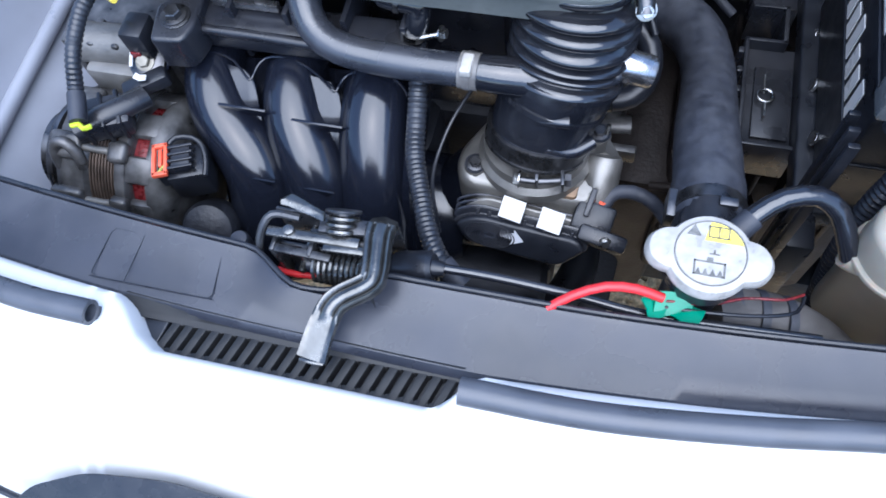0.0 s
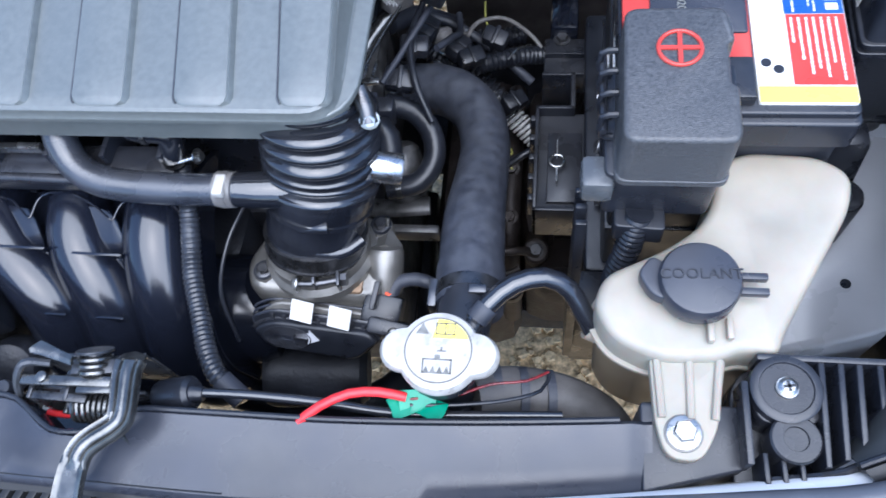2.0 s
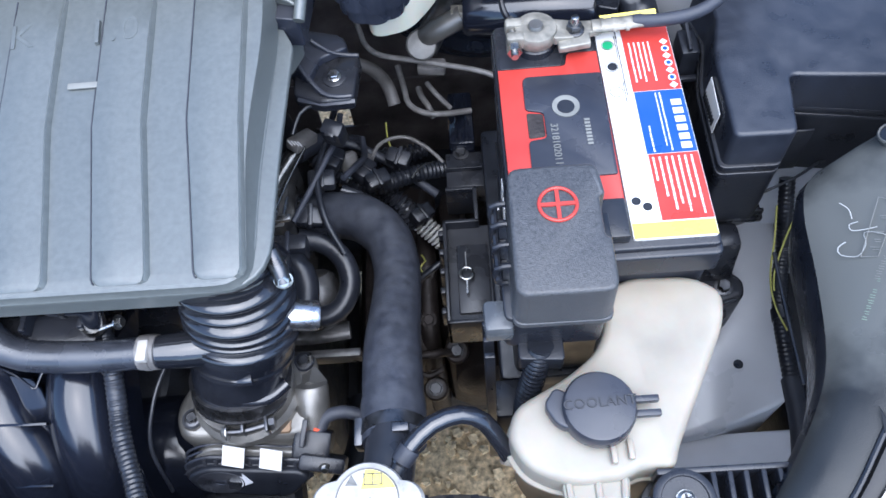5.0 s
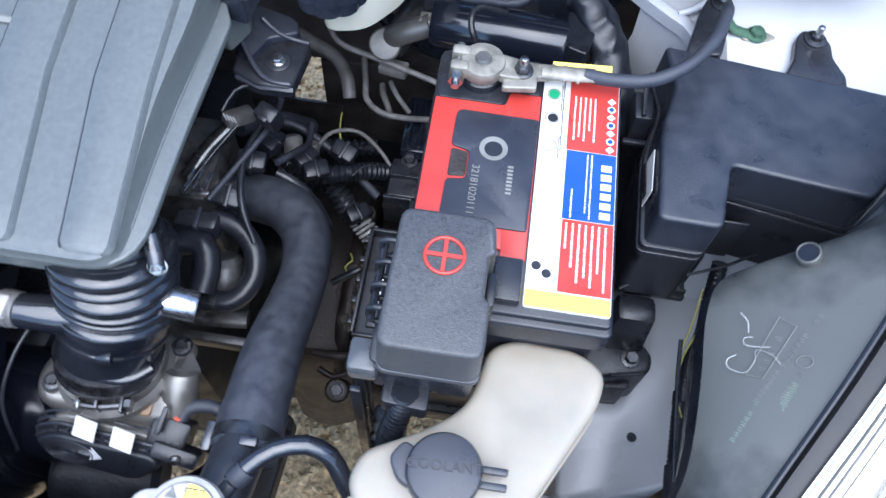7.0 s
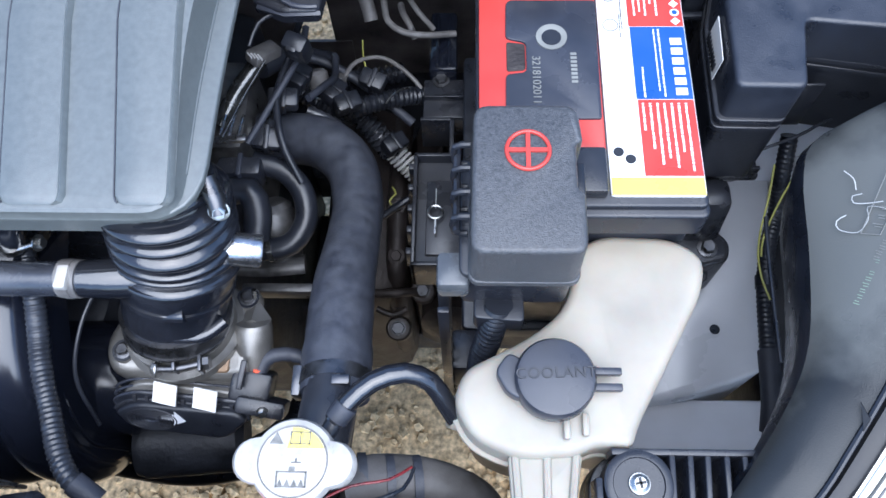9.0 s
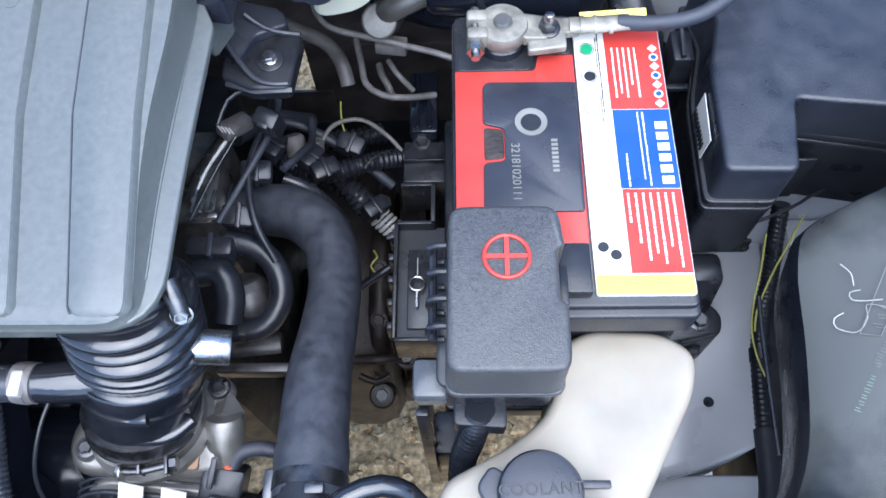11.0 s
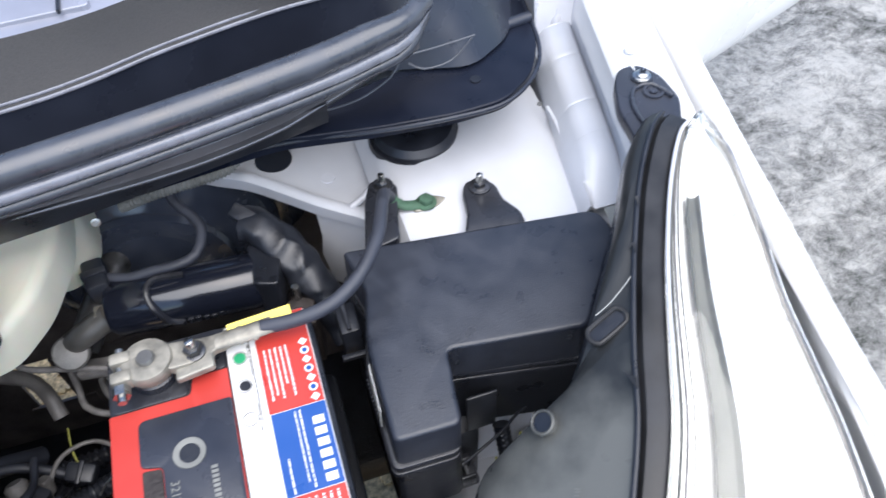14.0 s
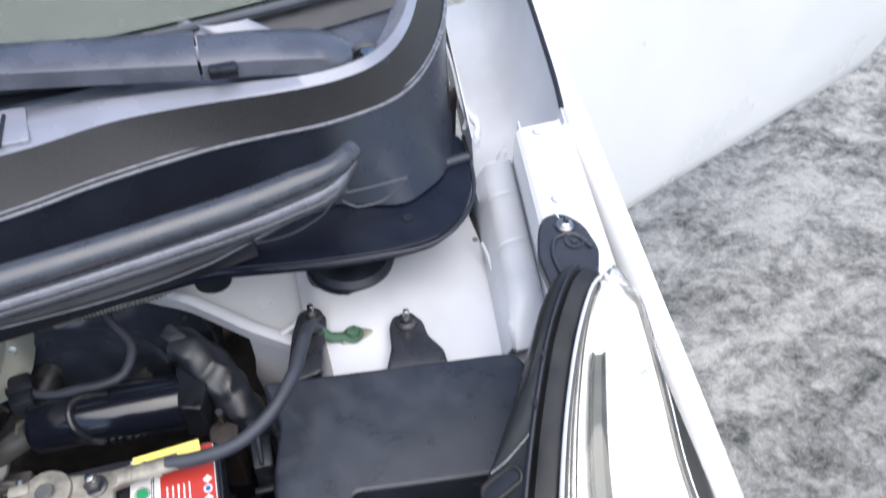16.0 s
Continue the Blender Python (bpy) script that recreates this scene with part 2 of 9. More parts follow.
TANK_DARK = material("dark_tank_plastic", (0.150, 0.128, 0.100), 0.42, var=0.30, scale=22, subsurface=0.15)
BOOSTER = material("booster_paint", (0.030, 0.037, 0.055), 0.22, var=0.2, scale=30, spec=0.9, coat=0.3)
TAPE_BLACK = material("crumpled_tape", (0.0125, 0.0145, 0.0205), 0.40, var=0.3, scale=60, bump=0.3, fine=300, spec=0.6)
TAB_GREY = material("clear_grey_plastic", (0.075, 0.080, 0.086), 0.3, var=0.2, scale=60)
GROOVE = material("dull_reflector_groove", (0.085, 0.085, 0.075), 0.5, var=0.2, scale=60)
SCRIBBLE = material("chalk_marker", (0.36, 0.36, 0.34), 0.7, var=0.2)


def glass(name, tint, rough=0.02):
    m = bpy.data.materials.new(name)
    m.use_nodes = True
    b = m.node_tree.nodes["Principled BSDF"]
    b.inputs["Base Color"].default_value = (*tint, 1)
    b.inputs["Roughness"].default_value = rough
    b.inputs["Transmission Weight"].default_value = 1.0
    b.inputs["IOR"].default_value = 1.45
    return m


LENS = glass("clear_lens", (0.96, 0.97, 0.97))
SCREEN_GLASS = glass("windscreen_glass", (0.55, 0.66, 0.62))


def ground_material():
    m = bpy.data.materials.new("rough_concrete")
    m.use_nodes = True
    nt = m.node_tree
    n, link = nt.nodes, nt.links.new
    b = n["Principled BSDF"]
    co = n.new("ShaderNodeTexCoord")
    def noise_at(scale, detail, rough, distort=0.0):
        t = n.new("ShaderNodeTexNoise")
        t.inputs["Scale"].default_value, t.inputs["Detail"].default_value = scale, detail
        t.inputs["Roughness"].default_value, t.inputs["Distortion"].default_value = rough, distort
        link(co.outputs["Object"], t.inputs["Vector"])
        return t
    def math_(op, x, y):
        t = n.new("ShaderNodeMath")
        t.operation = op
        for i, v in enumerate((x, y)):
            if isinstance(v, (int, float)):
                t.inputs[i].default_value = v
            else:
                link(v, t.inputs[i])
        return t.outputs["Value"]
    stretch = n.new("ShaderNodeMapping")
    stretch.inputs["Scale"].default_value = (0.85, 1.5, 1.0)
    stretch.inputs["Rotation"].default_value = (0, 0, radians(25))
    link(co.outputs["Object"], stretch.inputs["Vector"])
    stain = noise_at(2.2, 5, 0.6)
    blotch = noise_at(6.0, 12, 0.74, 0.6)
    link(stretch.outputs["Vector"], blotch.inputs["Vector"])
    grit = noise_at(30, 9, 0.80, 0.4)
    ridge = noise_at(7, 6, 0.62)
    line = n.new("ShaderNodeMapRange")
    line.inputs["From Min"].default_value, line.inputs["From Max"].default_value = 0.0, 0.022
    line.inputs["To Min"].default_value, line.inputs["To Max"].default_value = 0.88, 1.0
    link(math_("ABSOLUTE", math_("SUBTRACT", ridge.outputs["Fac"], 0.5), 0.0), line.inputs["Value"])
    mixv = math_("ADD", math_("MULTIPLY", blotch.outputs["Fac"], 0.42), math_("ADD", math_("MULTIPLY", grit.outputs["Fac"], 0.40), math_("MULTIPLY", stain.outputs["Fac"], 0.18)))
    # low spots ramp darker: crevice shade put into the colour, besides the stains
    r = n.new("ShaderNodeValToRGB")
    e = r.color_ramp.elements
    e[0].position, e[0].color = 0.420, (0.070, 0.074, 0.062, 1)
    e[1].position, e[1].color = 0.570, (0.60, 0.580, 0.540, 1)
    k = e.new(0.485)
    k.color = (0.285, 0.277, 0.262, 1)
    link(mixv, r.inputs["Fac"])
    mx = n.new("ShaderNodeMix")
    mx.data_type, mx.blend_type = "RGBA", "MULTIPLY"
    mx.inputs["Factor"].default_value = 1.0
    link(r.outputs["Color"], mx.inputs[6])
    link(line.outputs["Result"], mx.inputs[7])
    link(mx.outputs[2], b.inputs["Base Color"])
    b.inputs["Roughness"].default_value = 0.9
    bp = n.new("ShaderNodeBump")
    bp.inputs["Strength"].default_value, bp.inputs["Distance"].default_value = 1.0, 0.05
    link(math_("MULTIPLY", mixv, line.outputs["Result"]), bp.inputs["Height"])
    link(bp.outputs["Normal"], b.inputs["Normal"])
    return m


GROUND = ground_material()


# ---- shapes ----
def thing(name, base, label, category, group="", kind=""):
    ob = new(name)
    ob.empty_display_size = 0.02
    ob.location = base
    return tagged(ob, label, category, group, kind)


def origin_of(ob):
    """Where a parent stands: a thing's base; parts keep the world's own origin."""
    return ob.location.copy() if ob.parent is None else Vector((0, 0, 0))


def to_mesh(name, bm, mat, sharp=38):
    me = bpy.data.meshes.new(name)
    bmesh.ops.recalc_face_normals(bm, faces=bm.faces[:])
    bm.to_mesh(me)
    bm.free()
    for f in me.polygons:
        f.use_smooth = True
    me.set_sharp_from_angle(angle=radians(sharp))
    me.materials.append(mat)
    return me


def part(name, bm, mat, parent=None, label="", sharp=38):
    """One mesh object, built in world coordinates, under a thing or a part."""
    ob = new(name, to_mesh(name, bm, mat, sharp))
    if parent is not None:
        ob.parent = parent
        ob.matrix_parent_inverse = Matrix.Translation(-origin_of(parent))
    return tagged(ob, label)


def alone(name, bm, mat, label, category, group="", kind="", sharp=38):
    """A thing of a single mesh."""
    return tagged(new(name, to_mesh(name, bm, mat, sharp)), label, category, group, kind)


def B():
    return bmesh.new()


def bevel_sharp(bm, width, seg=2, angle=30, faces=None):
    if width <= 0:
        return
    edges = [e for e in bm.edges if len(e.link_faces) == 2 and e.calc_face_angle(0) > radians(angle)]
    bmesh.ops.bevel(bm, geom=edges, offset=width, segments=seg, profile=0.5, affect="EDGES", clamp_overlap=True)


def absorb(bm, other, m=Matrix()):
    """Adds the mesh other, at the pose m, to bm."""
    me = bpy.data.meshes.new("scratch")
    other.to_mesh(me)
    other.free()
    me.transform(m)
    bm.from_mesh(me)
    bpy.data.meshes.remove(me)
    return bm


def block(lo, hi, bev=0.0, seg=2, taper=1.0):
    """A box from corner lo to corner hi; taper narrows its top."""
    bm = B()
    bmesh.ops.create_cube(bm, size=1)
    c, s = (Vector(lo) + Vector(hi)) / 2, Vector(hi) - Vector(lo)
    for v in bm.verts:
        k = taper if v.co.z > 0 else 1.0
        v.co = Vector((c.x + v.co.x * s.x * k, c.y + v.co.y * s.y * k, c.z + v.co.z * s.z))
    bevel_sharp(bm, bev, seg)
    return bm


def box_at(m, size, bev=0.0, seg=2):
    bm = B()
    bmesh.ops.create_cube(bm, size=1)
    bmesh.ops.scale(bm, vec=size, verts=bm.verts)
    bevel_sharp(bm, bev, seg)
    bm.transform(m)
    return bm


def rounded(pts, r, n=5):
    """A closed outline with its corners rounded; r: one radius, or one for each corner."""
    out, k = [], len(pts)
    for i in range(k):
        p, a, b = Vector(pts[i]), Vector(pts[i - 1]), Vector(pts[(i + 1) % k])
        ri = r[i] if isinstance(r, (list, tuple)) else r
        da, db = (a - p), (b - p)
        ri = min(ri, da.length * 0.45, db.length * 0.45)
        if ri <= 0:
            out.append(p)
            continue
        s, e = p + da.normalized() * ri, p + db.normalized() * ri
        for j in range(n + 1):
            u = j / n
            out.append(s * (1 - u) ** 2 + p * 2 * u * (1 - u) + e * u * u)
    return [(q.x, q.y) for q in out]


def slab(outline, z0, z1, bev=0.0, seg=3, grow=0.0, both=False):
    """An outline pulled up from z0 to z1, its top edge rounded; grow spreads its foot. z1 may be a function of x, y."""
    bm = B()
    c = Vector((sum(p[0] for p in outline) / len(outline), sum(p[1] for p in outline) / len(outline)))
    zt = z1 if callable(z1) else (lambda x, y: z1)
    zb = z0 if callable(z0) else (lambda x, y: z0)
    top = [bm.verts.new((x, y, zt(x, y))) for x, y in outline]
    low = []
    for x, y in outline:
        d = Vector((x, y)) - c
        d = d.normalized() * grow if d.length > 0 else d
        low.append(bm.verts.new((x + d.x, y + d.y, zb(x, y))))
    k = len(outline)
    ft, fb = bm.faces.new(top), bm.faces.new(low[::-1])
    for i in range(k):
        bm.faces.new((top[i], low[i], low[(i + 1) % k], top[(i + 1) % k]))
    bmesh.ops.recalc_face_normals(bm, faces=bm.faces[:])
    if bev > 0:
        edges = list(ft.edges) + (list(fb.edges) if both else [])
        bmesh.ops.bevel(bm, geom=edges, offset=bev, segments=seg, profile=0.5, affect="EDGES", clamp_overlap=True)
    return bm


def smooth_path(pts, step=0.006):
    """Points along a smooth curve through pts."""
    P = [Vector(p) for p in pts]
    if len(P) == 2:
        k = max(2, int((P[1] - P[0]).length / step))
        return [P[0].lerp(P[1], i / k) for i in range(k + 1)]
    Q = [P[0] * 2 - P[1], *P, P[-1] * 2 - P[-2]]
    out = []
    for i in range(1, len(Q) - 2):
        a, b, c, d = Q[i - 1:i + 3]
        k = max(2, int((c - b).length / step))
        for j in range(k):
            t = j / k
            out.append(0.5 * ((2 * b) + (c - a) * t + (2 * a - 5 * b + 4 * c - d) * t * t + (3 * b - a - 3 * c + d) * t ** 3))
    out.append(P[-1])
    return out


def tube(pts, r, n=14, step=0.006, flat=1.0, open_end=False, up=(0, 0, 1)):
    """A round bar along pts; r: a radius, or a function of the length run and the whole length. flat squeezes it along up."""
    path = smooth_path(pts, step)
    run, total = [0.0], 0.0
    for i in range(1, len(path)):
        total += (path[i] - path[i - 1]).length
        run.append(total)
    bm, rings, side = B(), [], None
    for i, p in enumerate(path):
        d = (path[min(i + 1, len(path) - 1)] - path[max(i - 1, 0)]).normalized()
        if side is None:
            side = d.cross(Vector(up))
            if side.length < 0.1:
                side = d.cross(Vector((0, 1, 0)))
        side = (side - d * side.dot(d)).normalized()
        over = side.cross(d).normalized()
        ri = r(run[i], total) if callable(r) else r
        rings.append([bm.verts.new(p + side * ri * math.cos(2 * math.pi * j / n) + over * ri * flat * math.sin(2 * math.pi * j / n)) for j in range(n)])
    for a, b in zip(rings, rings[1:]):
        for j in range(n):
            bm.faces.new((a[j], a[(j + 1) % n], b[(j + 1) % n], b[j]))
    for ring, ends in ((rings[0], 0), (rings[-1], 1)):
        if open_end:
            c = Vector()
            for v in ring:
                c += v.co / n
            inner = [bm.verts.new(c + (v.co - c) * 0.7) for v in ring]
            d = (path[1] - path[0]).normalized() if ends == 0 else (path[-2] - path[-1]).normalized()
            deep = [bm.verts.new(v.co + d * 0.012) for v in inner]
            for j in range(n):
                k = (j + 1) % n
                bm.faces.new((ring[j], ring[k], inner[k], inner[j]))
                bm.faces.new((inner[j], inner[k], deep[k], deep[j]))
            bm.faces.new(deep)
        else:
            bm.faces.new(ring)
    return bm


def ribbed(r, pitch=0.0035, depth=0.12):
    return lambda s, total: r * (1 - depth * 0.5 + depth * 0.5 * math.cos(2 * math.pi * s / pitch))


def lathe(profile, m=Matrix(), n=28, wob=None):
    """A turned shape: (radius, height) pairs round the z axis of m; wob: radius factor by angle."""
    bm, rings = B(), []
    for r, z in profile:
        if r < 1e-6:
            rings.append([bm.verts.new(m @ Vector((0, 0, z)))])
        else:
            rings.append([bm.verts.new(m @ Vector((r * (wob(2 * math.pi * j / n) if wob else 1) * math.cos(2 * math.pi * j / n),
                                                   r * (wob(2 * math.pi * j / n) if wob else 1) * math.sin(2 * math.pi * j / n), z))) for j in range(n)])
    for a, b in zip(rings, rings[1:]):
        for j in range(n):
            k = (j + 1) % n
            if len(a) == 1 and len(b) == 1:
                continue
            if len(a) == 1:
                bm.faces.new((a[0], b[k], b[j]))
            elif len(b) == 1:
                bm.faces.new((a[j], a[k], b[0]))
            else:
                bm.faces.new((a[j], a[k], b[k], b[j]))
    for ring in (rings[0], rings[-1]):
        if len(ring) > 1:
            bm.faces.new(ring)
    return bm


def sheet(rows, thick=0.002, smooth=0):
    """A panel through a grid of points, with thickness."""
    bm = B()
    g = [[bm.verts.new(p) for p in row] for row in rows]
    for a, b in zip(g, g[1:]):
        for i in range(len(a) - 1):
            bm.faces.new((a[i], a[i + 1], b[i + 1], b[i]))
    bmesh.ops.recalc_face_normals(bm, faces=bm.faces[:])
    if smooth:
        bmesh.ops.subdivide_edges(bm, edges=bm.edges[:], cuts=smooth, use_grid_fill=True, smooth=1.0)
    if thick:
        bmesh.ops.solidify(bm, geom=bm.faces[:], thickness=thick)
    return bm


def axis_pose(at, d, spin=0.0):
    """A pose at a point whose z axis runs along d."""
    q = Vector(d).to_track_quat("Z", "Y")
    return Matrix.Translation(at) @ q.to_matrix().to_4x4() @ Matrix.Rotation(radians(spin), 4, "Z")


def disc(at, r, h, d=(0, 0, 1), n=28, bev=0.0):
    m = axis_pose(at, d)
    if bev:
        return lathe([(0, 0), (r, 0), (r, h - bev), (r - bev * 0.35, h - bev * 0.3), (r - bev, h), (0, h)], m, n)
    return lathe([(0, 0), (r, 0), (r, h), (0, h)], m, n)


def bolt_mesh(at, r, d=(0, 0, 1), washer=1.45, spin=10, cross=False):
    """A hexagon head on its flange, or a round cross-slot head."""
    m = axis_pose(at, d, spin)
    bm = lathe([(0, 0), (r * washer, 0), (r * washer, r * 0.22), (r * 1.05, r * 0.32), (0, r * 0.32)], m, 20)
    if cross:
        absorb(bm, lathe([(0, r * 0.3), (r * 0.9, r * 0.3), (r * 0.95, r * 0.6), (r * 0.6, r * 0.85), (0, r * 0.9)], m, 20))
    else:
        head = lathe([(0, r * 0.3), (r, r * 0.3), (r, r * 0.95), (r * 0.88, r * 1.1), (0, r * 1.1)], m, 6)
        absorb(bm, head)
    return bm


def bolt(name, at, r, mat, parent, d=(0, 0, 1), label="", **kw):
    ob = part(name, bolt_mesh(at, r, d, **kw), mat, parent, label, 25)
    if kw.get("cross"):
        m, slot = axis_pose(at, d, 10), B()
        for a in (0, 90):
            absorb(slot, box_at(m @ Matrix.Rotation(radians(a), 4, "Z") @ Matrix.Translation((0, 0, r * 0.93)), (r * 1.05, r * 0.26, r * 0.12)))
        part("cross_slot", slot, DEEP_BLACK, parent)
    return ob


def lettering(words, m, size, mat, name, parent, depth=0.0004, spacing=1.0, label=""):
    """Raised letters as a mesh, centred on m."""
    cu = bpy.data.curves.new("letters", "FONT")
    cu.body, cu.size, cu.extrude, cu.align_x, cu.align_y, cu.space_character = words, size, depth, "CENTER", "CENTER", spacing
    tmp = new("letters", cu)
    me = bpy.data.meshes.new_from_object(tmp.evaluated_get(bpy.context.evaluated_depsgraph_get()))
    bpy.data.objects.remove(tmp)
    bm = B()
    bm.from_mesh(me)
    bpy.data.meshes.remove(me)
    bm.transform(m)
    bmesh.ops.remove_doubles(bm, verts=bm.verts[:], dist=1e-7)
    bm.verts.index_update()
    return pieces(name, bm, mat, parent, label)


def pieces(name, bm, mat, parent, label=""):
    """The separate islands of a mesh, each a part of its own."""
    left, out = set(bm.verts), []
    while left:
        todo, isle = [next(iter(sorted(left, key=lambda v: v.index)))], []
        left.discard(todo[0])
        while todo:
            v = todo.pop()
            isle.append(v)
            for e in v.link_edges:
                w = e.other_vert(v)
                if w in left:
                    left.discard(w)
                    todo.append(w)
        own = B()
        new_vert = {v: own.verts.new(v.co) for v in isle}
        for f in {f for v in isle for f in v.link_faces}:
            own.faces.new([new_vert[v] for v in f.verts])
        out.append(part(name, own, mat, parent, label))
    bm.free()
    return out


def bars(rows, z, mat, name, parent, h=0.0003, label=""):
    """Flat printed bars: (x, y, length along x, width along y)."""
    bm = B()
    for x, y, lx, ly in rows:
        absorb(bm, block((x - lx / 2, y - ly / 2, z), (x + lx / 2, y + ly / 2, z + h)))
    if len(rows) < 20:
        bm.verts.index_update()
        return pieces(name, bm, mat, parent, label)
    return part(name, bm, mat, parent, label)


CX = -0.09   # the car's middle line
GZ = -0.12   # the ground


# ---- ground ----
def build_ground():
    k, half = 150, 2.4
    xs = [(-half + 2 * half * i / k) for i in range(k + 1)]
    verts, faces = [], []
    for j in range(k + 1):
        for i in range(k + 1):
            x, y = xs[i] + 0.6, xs[j] + 0.7
            edge = min(i, j, k - i, k - j)
            h = 0.012 * noise.fractal(Vector((x * 6, y * 6, 0)), 1.0, 2.0, 4) if edge > 0 else 0.0
            verts.append((x, y, GZ + h))
    for j in range(k):
        for i in range(k):
            a = j * (k + 1) + i
            faces.append((a, a + 1, a + k + 2, a + k + 1))
    n0 = len(verts)
    ring = [(0.6 - half, 0.7 - half), (0.6 + half, 0.7 - half), (0.6 + half, 0.7 + half), (0.6 - half, 0.7 + half)]
    far = [(-400, -400), (400, -400), (400, 400), (-400, 400)]
    verts += [(x, y, GZ) for x, y in ring] + [(x, y, GZ) for x, y in far]
    for i in range(4):
        j = (i + 1) % 4
        faces.append((n0 + i, n0 + 4 + i, n0 + 4 + j, n0 + j))
    me = bpy.data.meshes.new("ground")
    me.from_pydata(verts, [], faces)
    for f in me.polygons:
        f.use_smooth = True
    me.materials.append(GROUND)
    tagged(new("ground", me), "rough grey weathered concrete yard with dark stains and painted crevice shade", "ground", kind="structure")


def build_gravel():
    rnd = random.Random(3)
    verts, faces = [], []
    for i in range(4200):
        x, y, r = rnd.uniform(-0.64, 0.47), rnd.uniform(-0.12, 1.45), rnd.uniform(0.006, 0.016)
        k = len(verts)
        a0 = rnd.uniform(0, 6.28)
        for j in range(5):
            a = a0 + j * 1.2566
            rr = r * rnd.uniform(0.75, 1.2)
            verts.append((x + rr * math.cos(a), y + rr * math.sin(a), GZ - 0.004))
        for j in range(5):
            a = a0 + j * 1.2566 + 0.3
            rr = r * rnd.uniform(0.45, 0.75)
            verts.append((x + rr * math.cos(a), y + rr * math.sin(a), GZ + 0.010 + r * rnd.uniform(0.2, 0.7)))
        for j in range(5):
            faces.append((k + j, k + (j + 1) % 5, k + 5 + (j + 1) % 5, k + 5 + j))
        faces.append(tuple(k + 5 + j for j in range(5)))
    k0, nx, ny = len(verts), 40, 60
    for j in range(ny + 1):
        for i in range(nx + 1):
            x, y = -0.65 + 1.13 * i / nx, -0.13 + 1.60 * j / ny
            verts.append((x, y, GZ + 0.010 + 0.007 * noise.noise(Vector((x * 22, y * 22, 3)))))
    for j in range(ny):
        for i in range(nx):
            q = k0 + j * (nx + 1) + i
            faces.append((q, q + 1, q + nx + 2, q + nx + 1))
    me = bpy.data.meshes.new("gravel")
    me.from_pydata(verts, [], faces)
    me.materials.append(GRAVEL)
    tagged(new("gravel", me), "loose beige gravel on the ground under the engine", "gravel", kind="stuff")


build_ground()
build_gravel()


# ---- car body ----
car = thing("car_body", (CX, 0.6, GZ), "white hatchback body with its engine bay open, front end", "car")


def panel_front(x):
    k = min(1.0, max(0.0, (x - CX) / 0.08))
    return 0.093 - 0.003 * k + (0.27 - 0.02 * k) * (x - CX) ** 2


def bumper_edge(x):
    """Where the white bumper begins: it steps forward round the grille strip."""
    base = panel_front(x)
    def ease(u):
        u = min(1, max(0, u))
        return u * u * (3 - 2 * u)
    k = ease((x + 0.222) / 0.036) * (1 - ease((x + 0.032) / 0.026))
    return base * (1 - k) + 0.0705 * k


def build_bumper():
    rows = []
    prof = [(0.006, -0.03), (0.001, -0.004), (-0.003, 0.0), (-0.012, 0.002), (-0.022, -0.002), (-0.034, -0.010), (-0.05, -0.022), (-0.075, -0.044), (-0.10, -0.072),
            (-0.125, -0.110), (-0.145, -0.16), (-0.155, -0.23), (-0.155, -0.34), (-0.14, -0.44), (-0.11, -0.52)]
    xs = sorted(set([CX + 0.012 * i for i in range(-50, 51)] + [-0.238 + 0.004 * i for i in range(10)] + [-0.034 + 0.004 * i for i in range(8)]))
    for dy, dz in prof:
        row = []
        for x in xs:
            near = bumper_edge(x) if dy > -0.02 else panel_front(x) + (bumper_edge(x) - panel_front(x)) * max(0, 1 - (-dy - 0.02) / 0.05)
            side = max(0, abs(x - CX) - 0.45)
            row.append((x, near + dy + 1.1 * side * side, 0.752 + dz - 0.35 * side))
        rows.append(row)
    part("bumper", sheet(rows, 0.003), WHITE_PAINT, car, "glossy white painted front bumper", 50)
    gr = part("upper_grille", slab(rounded([(-0.30, -0.060), (-0.262, -0.012), (-0.222, 0.0035), (-0.170, 0.0095), (-0.110, 0.006), (0.06, -0.004), (0.155, -0.050)], 0.012), lambda x, y: 0.650 + 0.85 * y, lambda x, y: 0.7035 + 0.80 * y, 0.003), PLAIN_BLACK, car, "black plastic upper grille")
    part("grille_gap", tube([(-0.42, 0.030, 0.700), (-0.36, 0.002, 0.6895), (-0.30, -0.015, 0.678), (-0.26, -0.022, 0.671)], 0.0022, 8), DEEP_BLACK, car)


build_bumper()


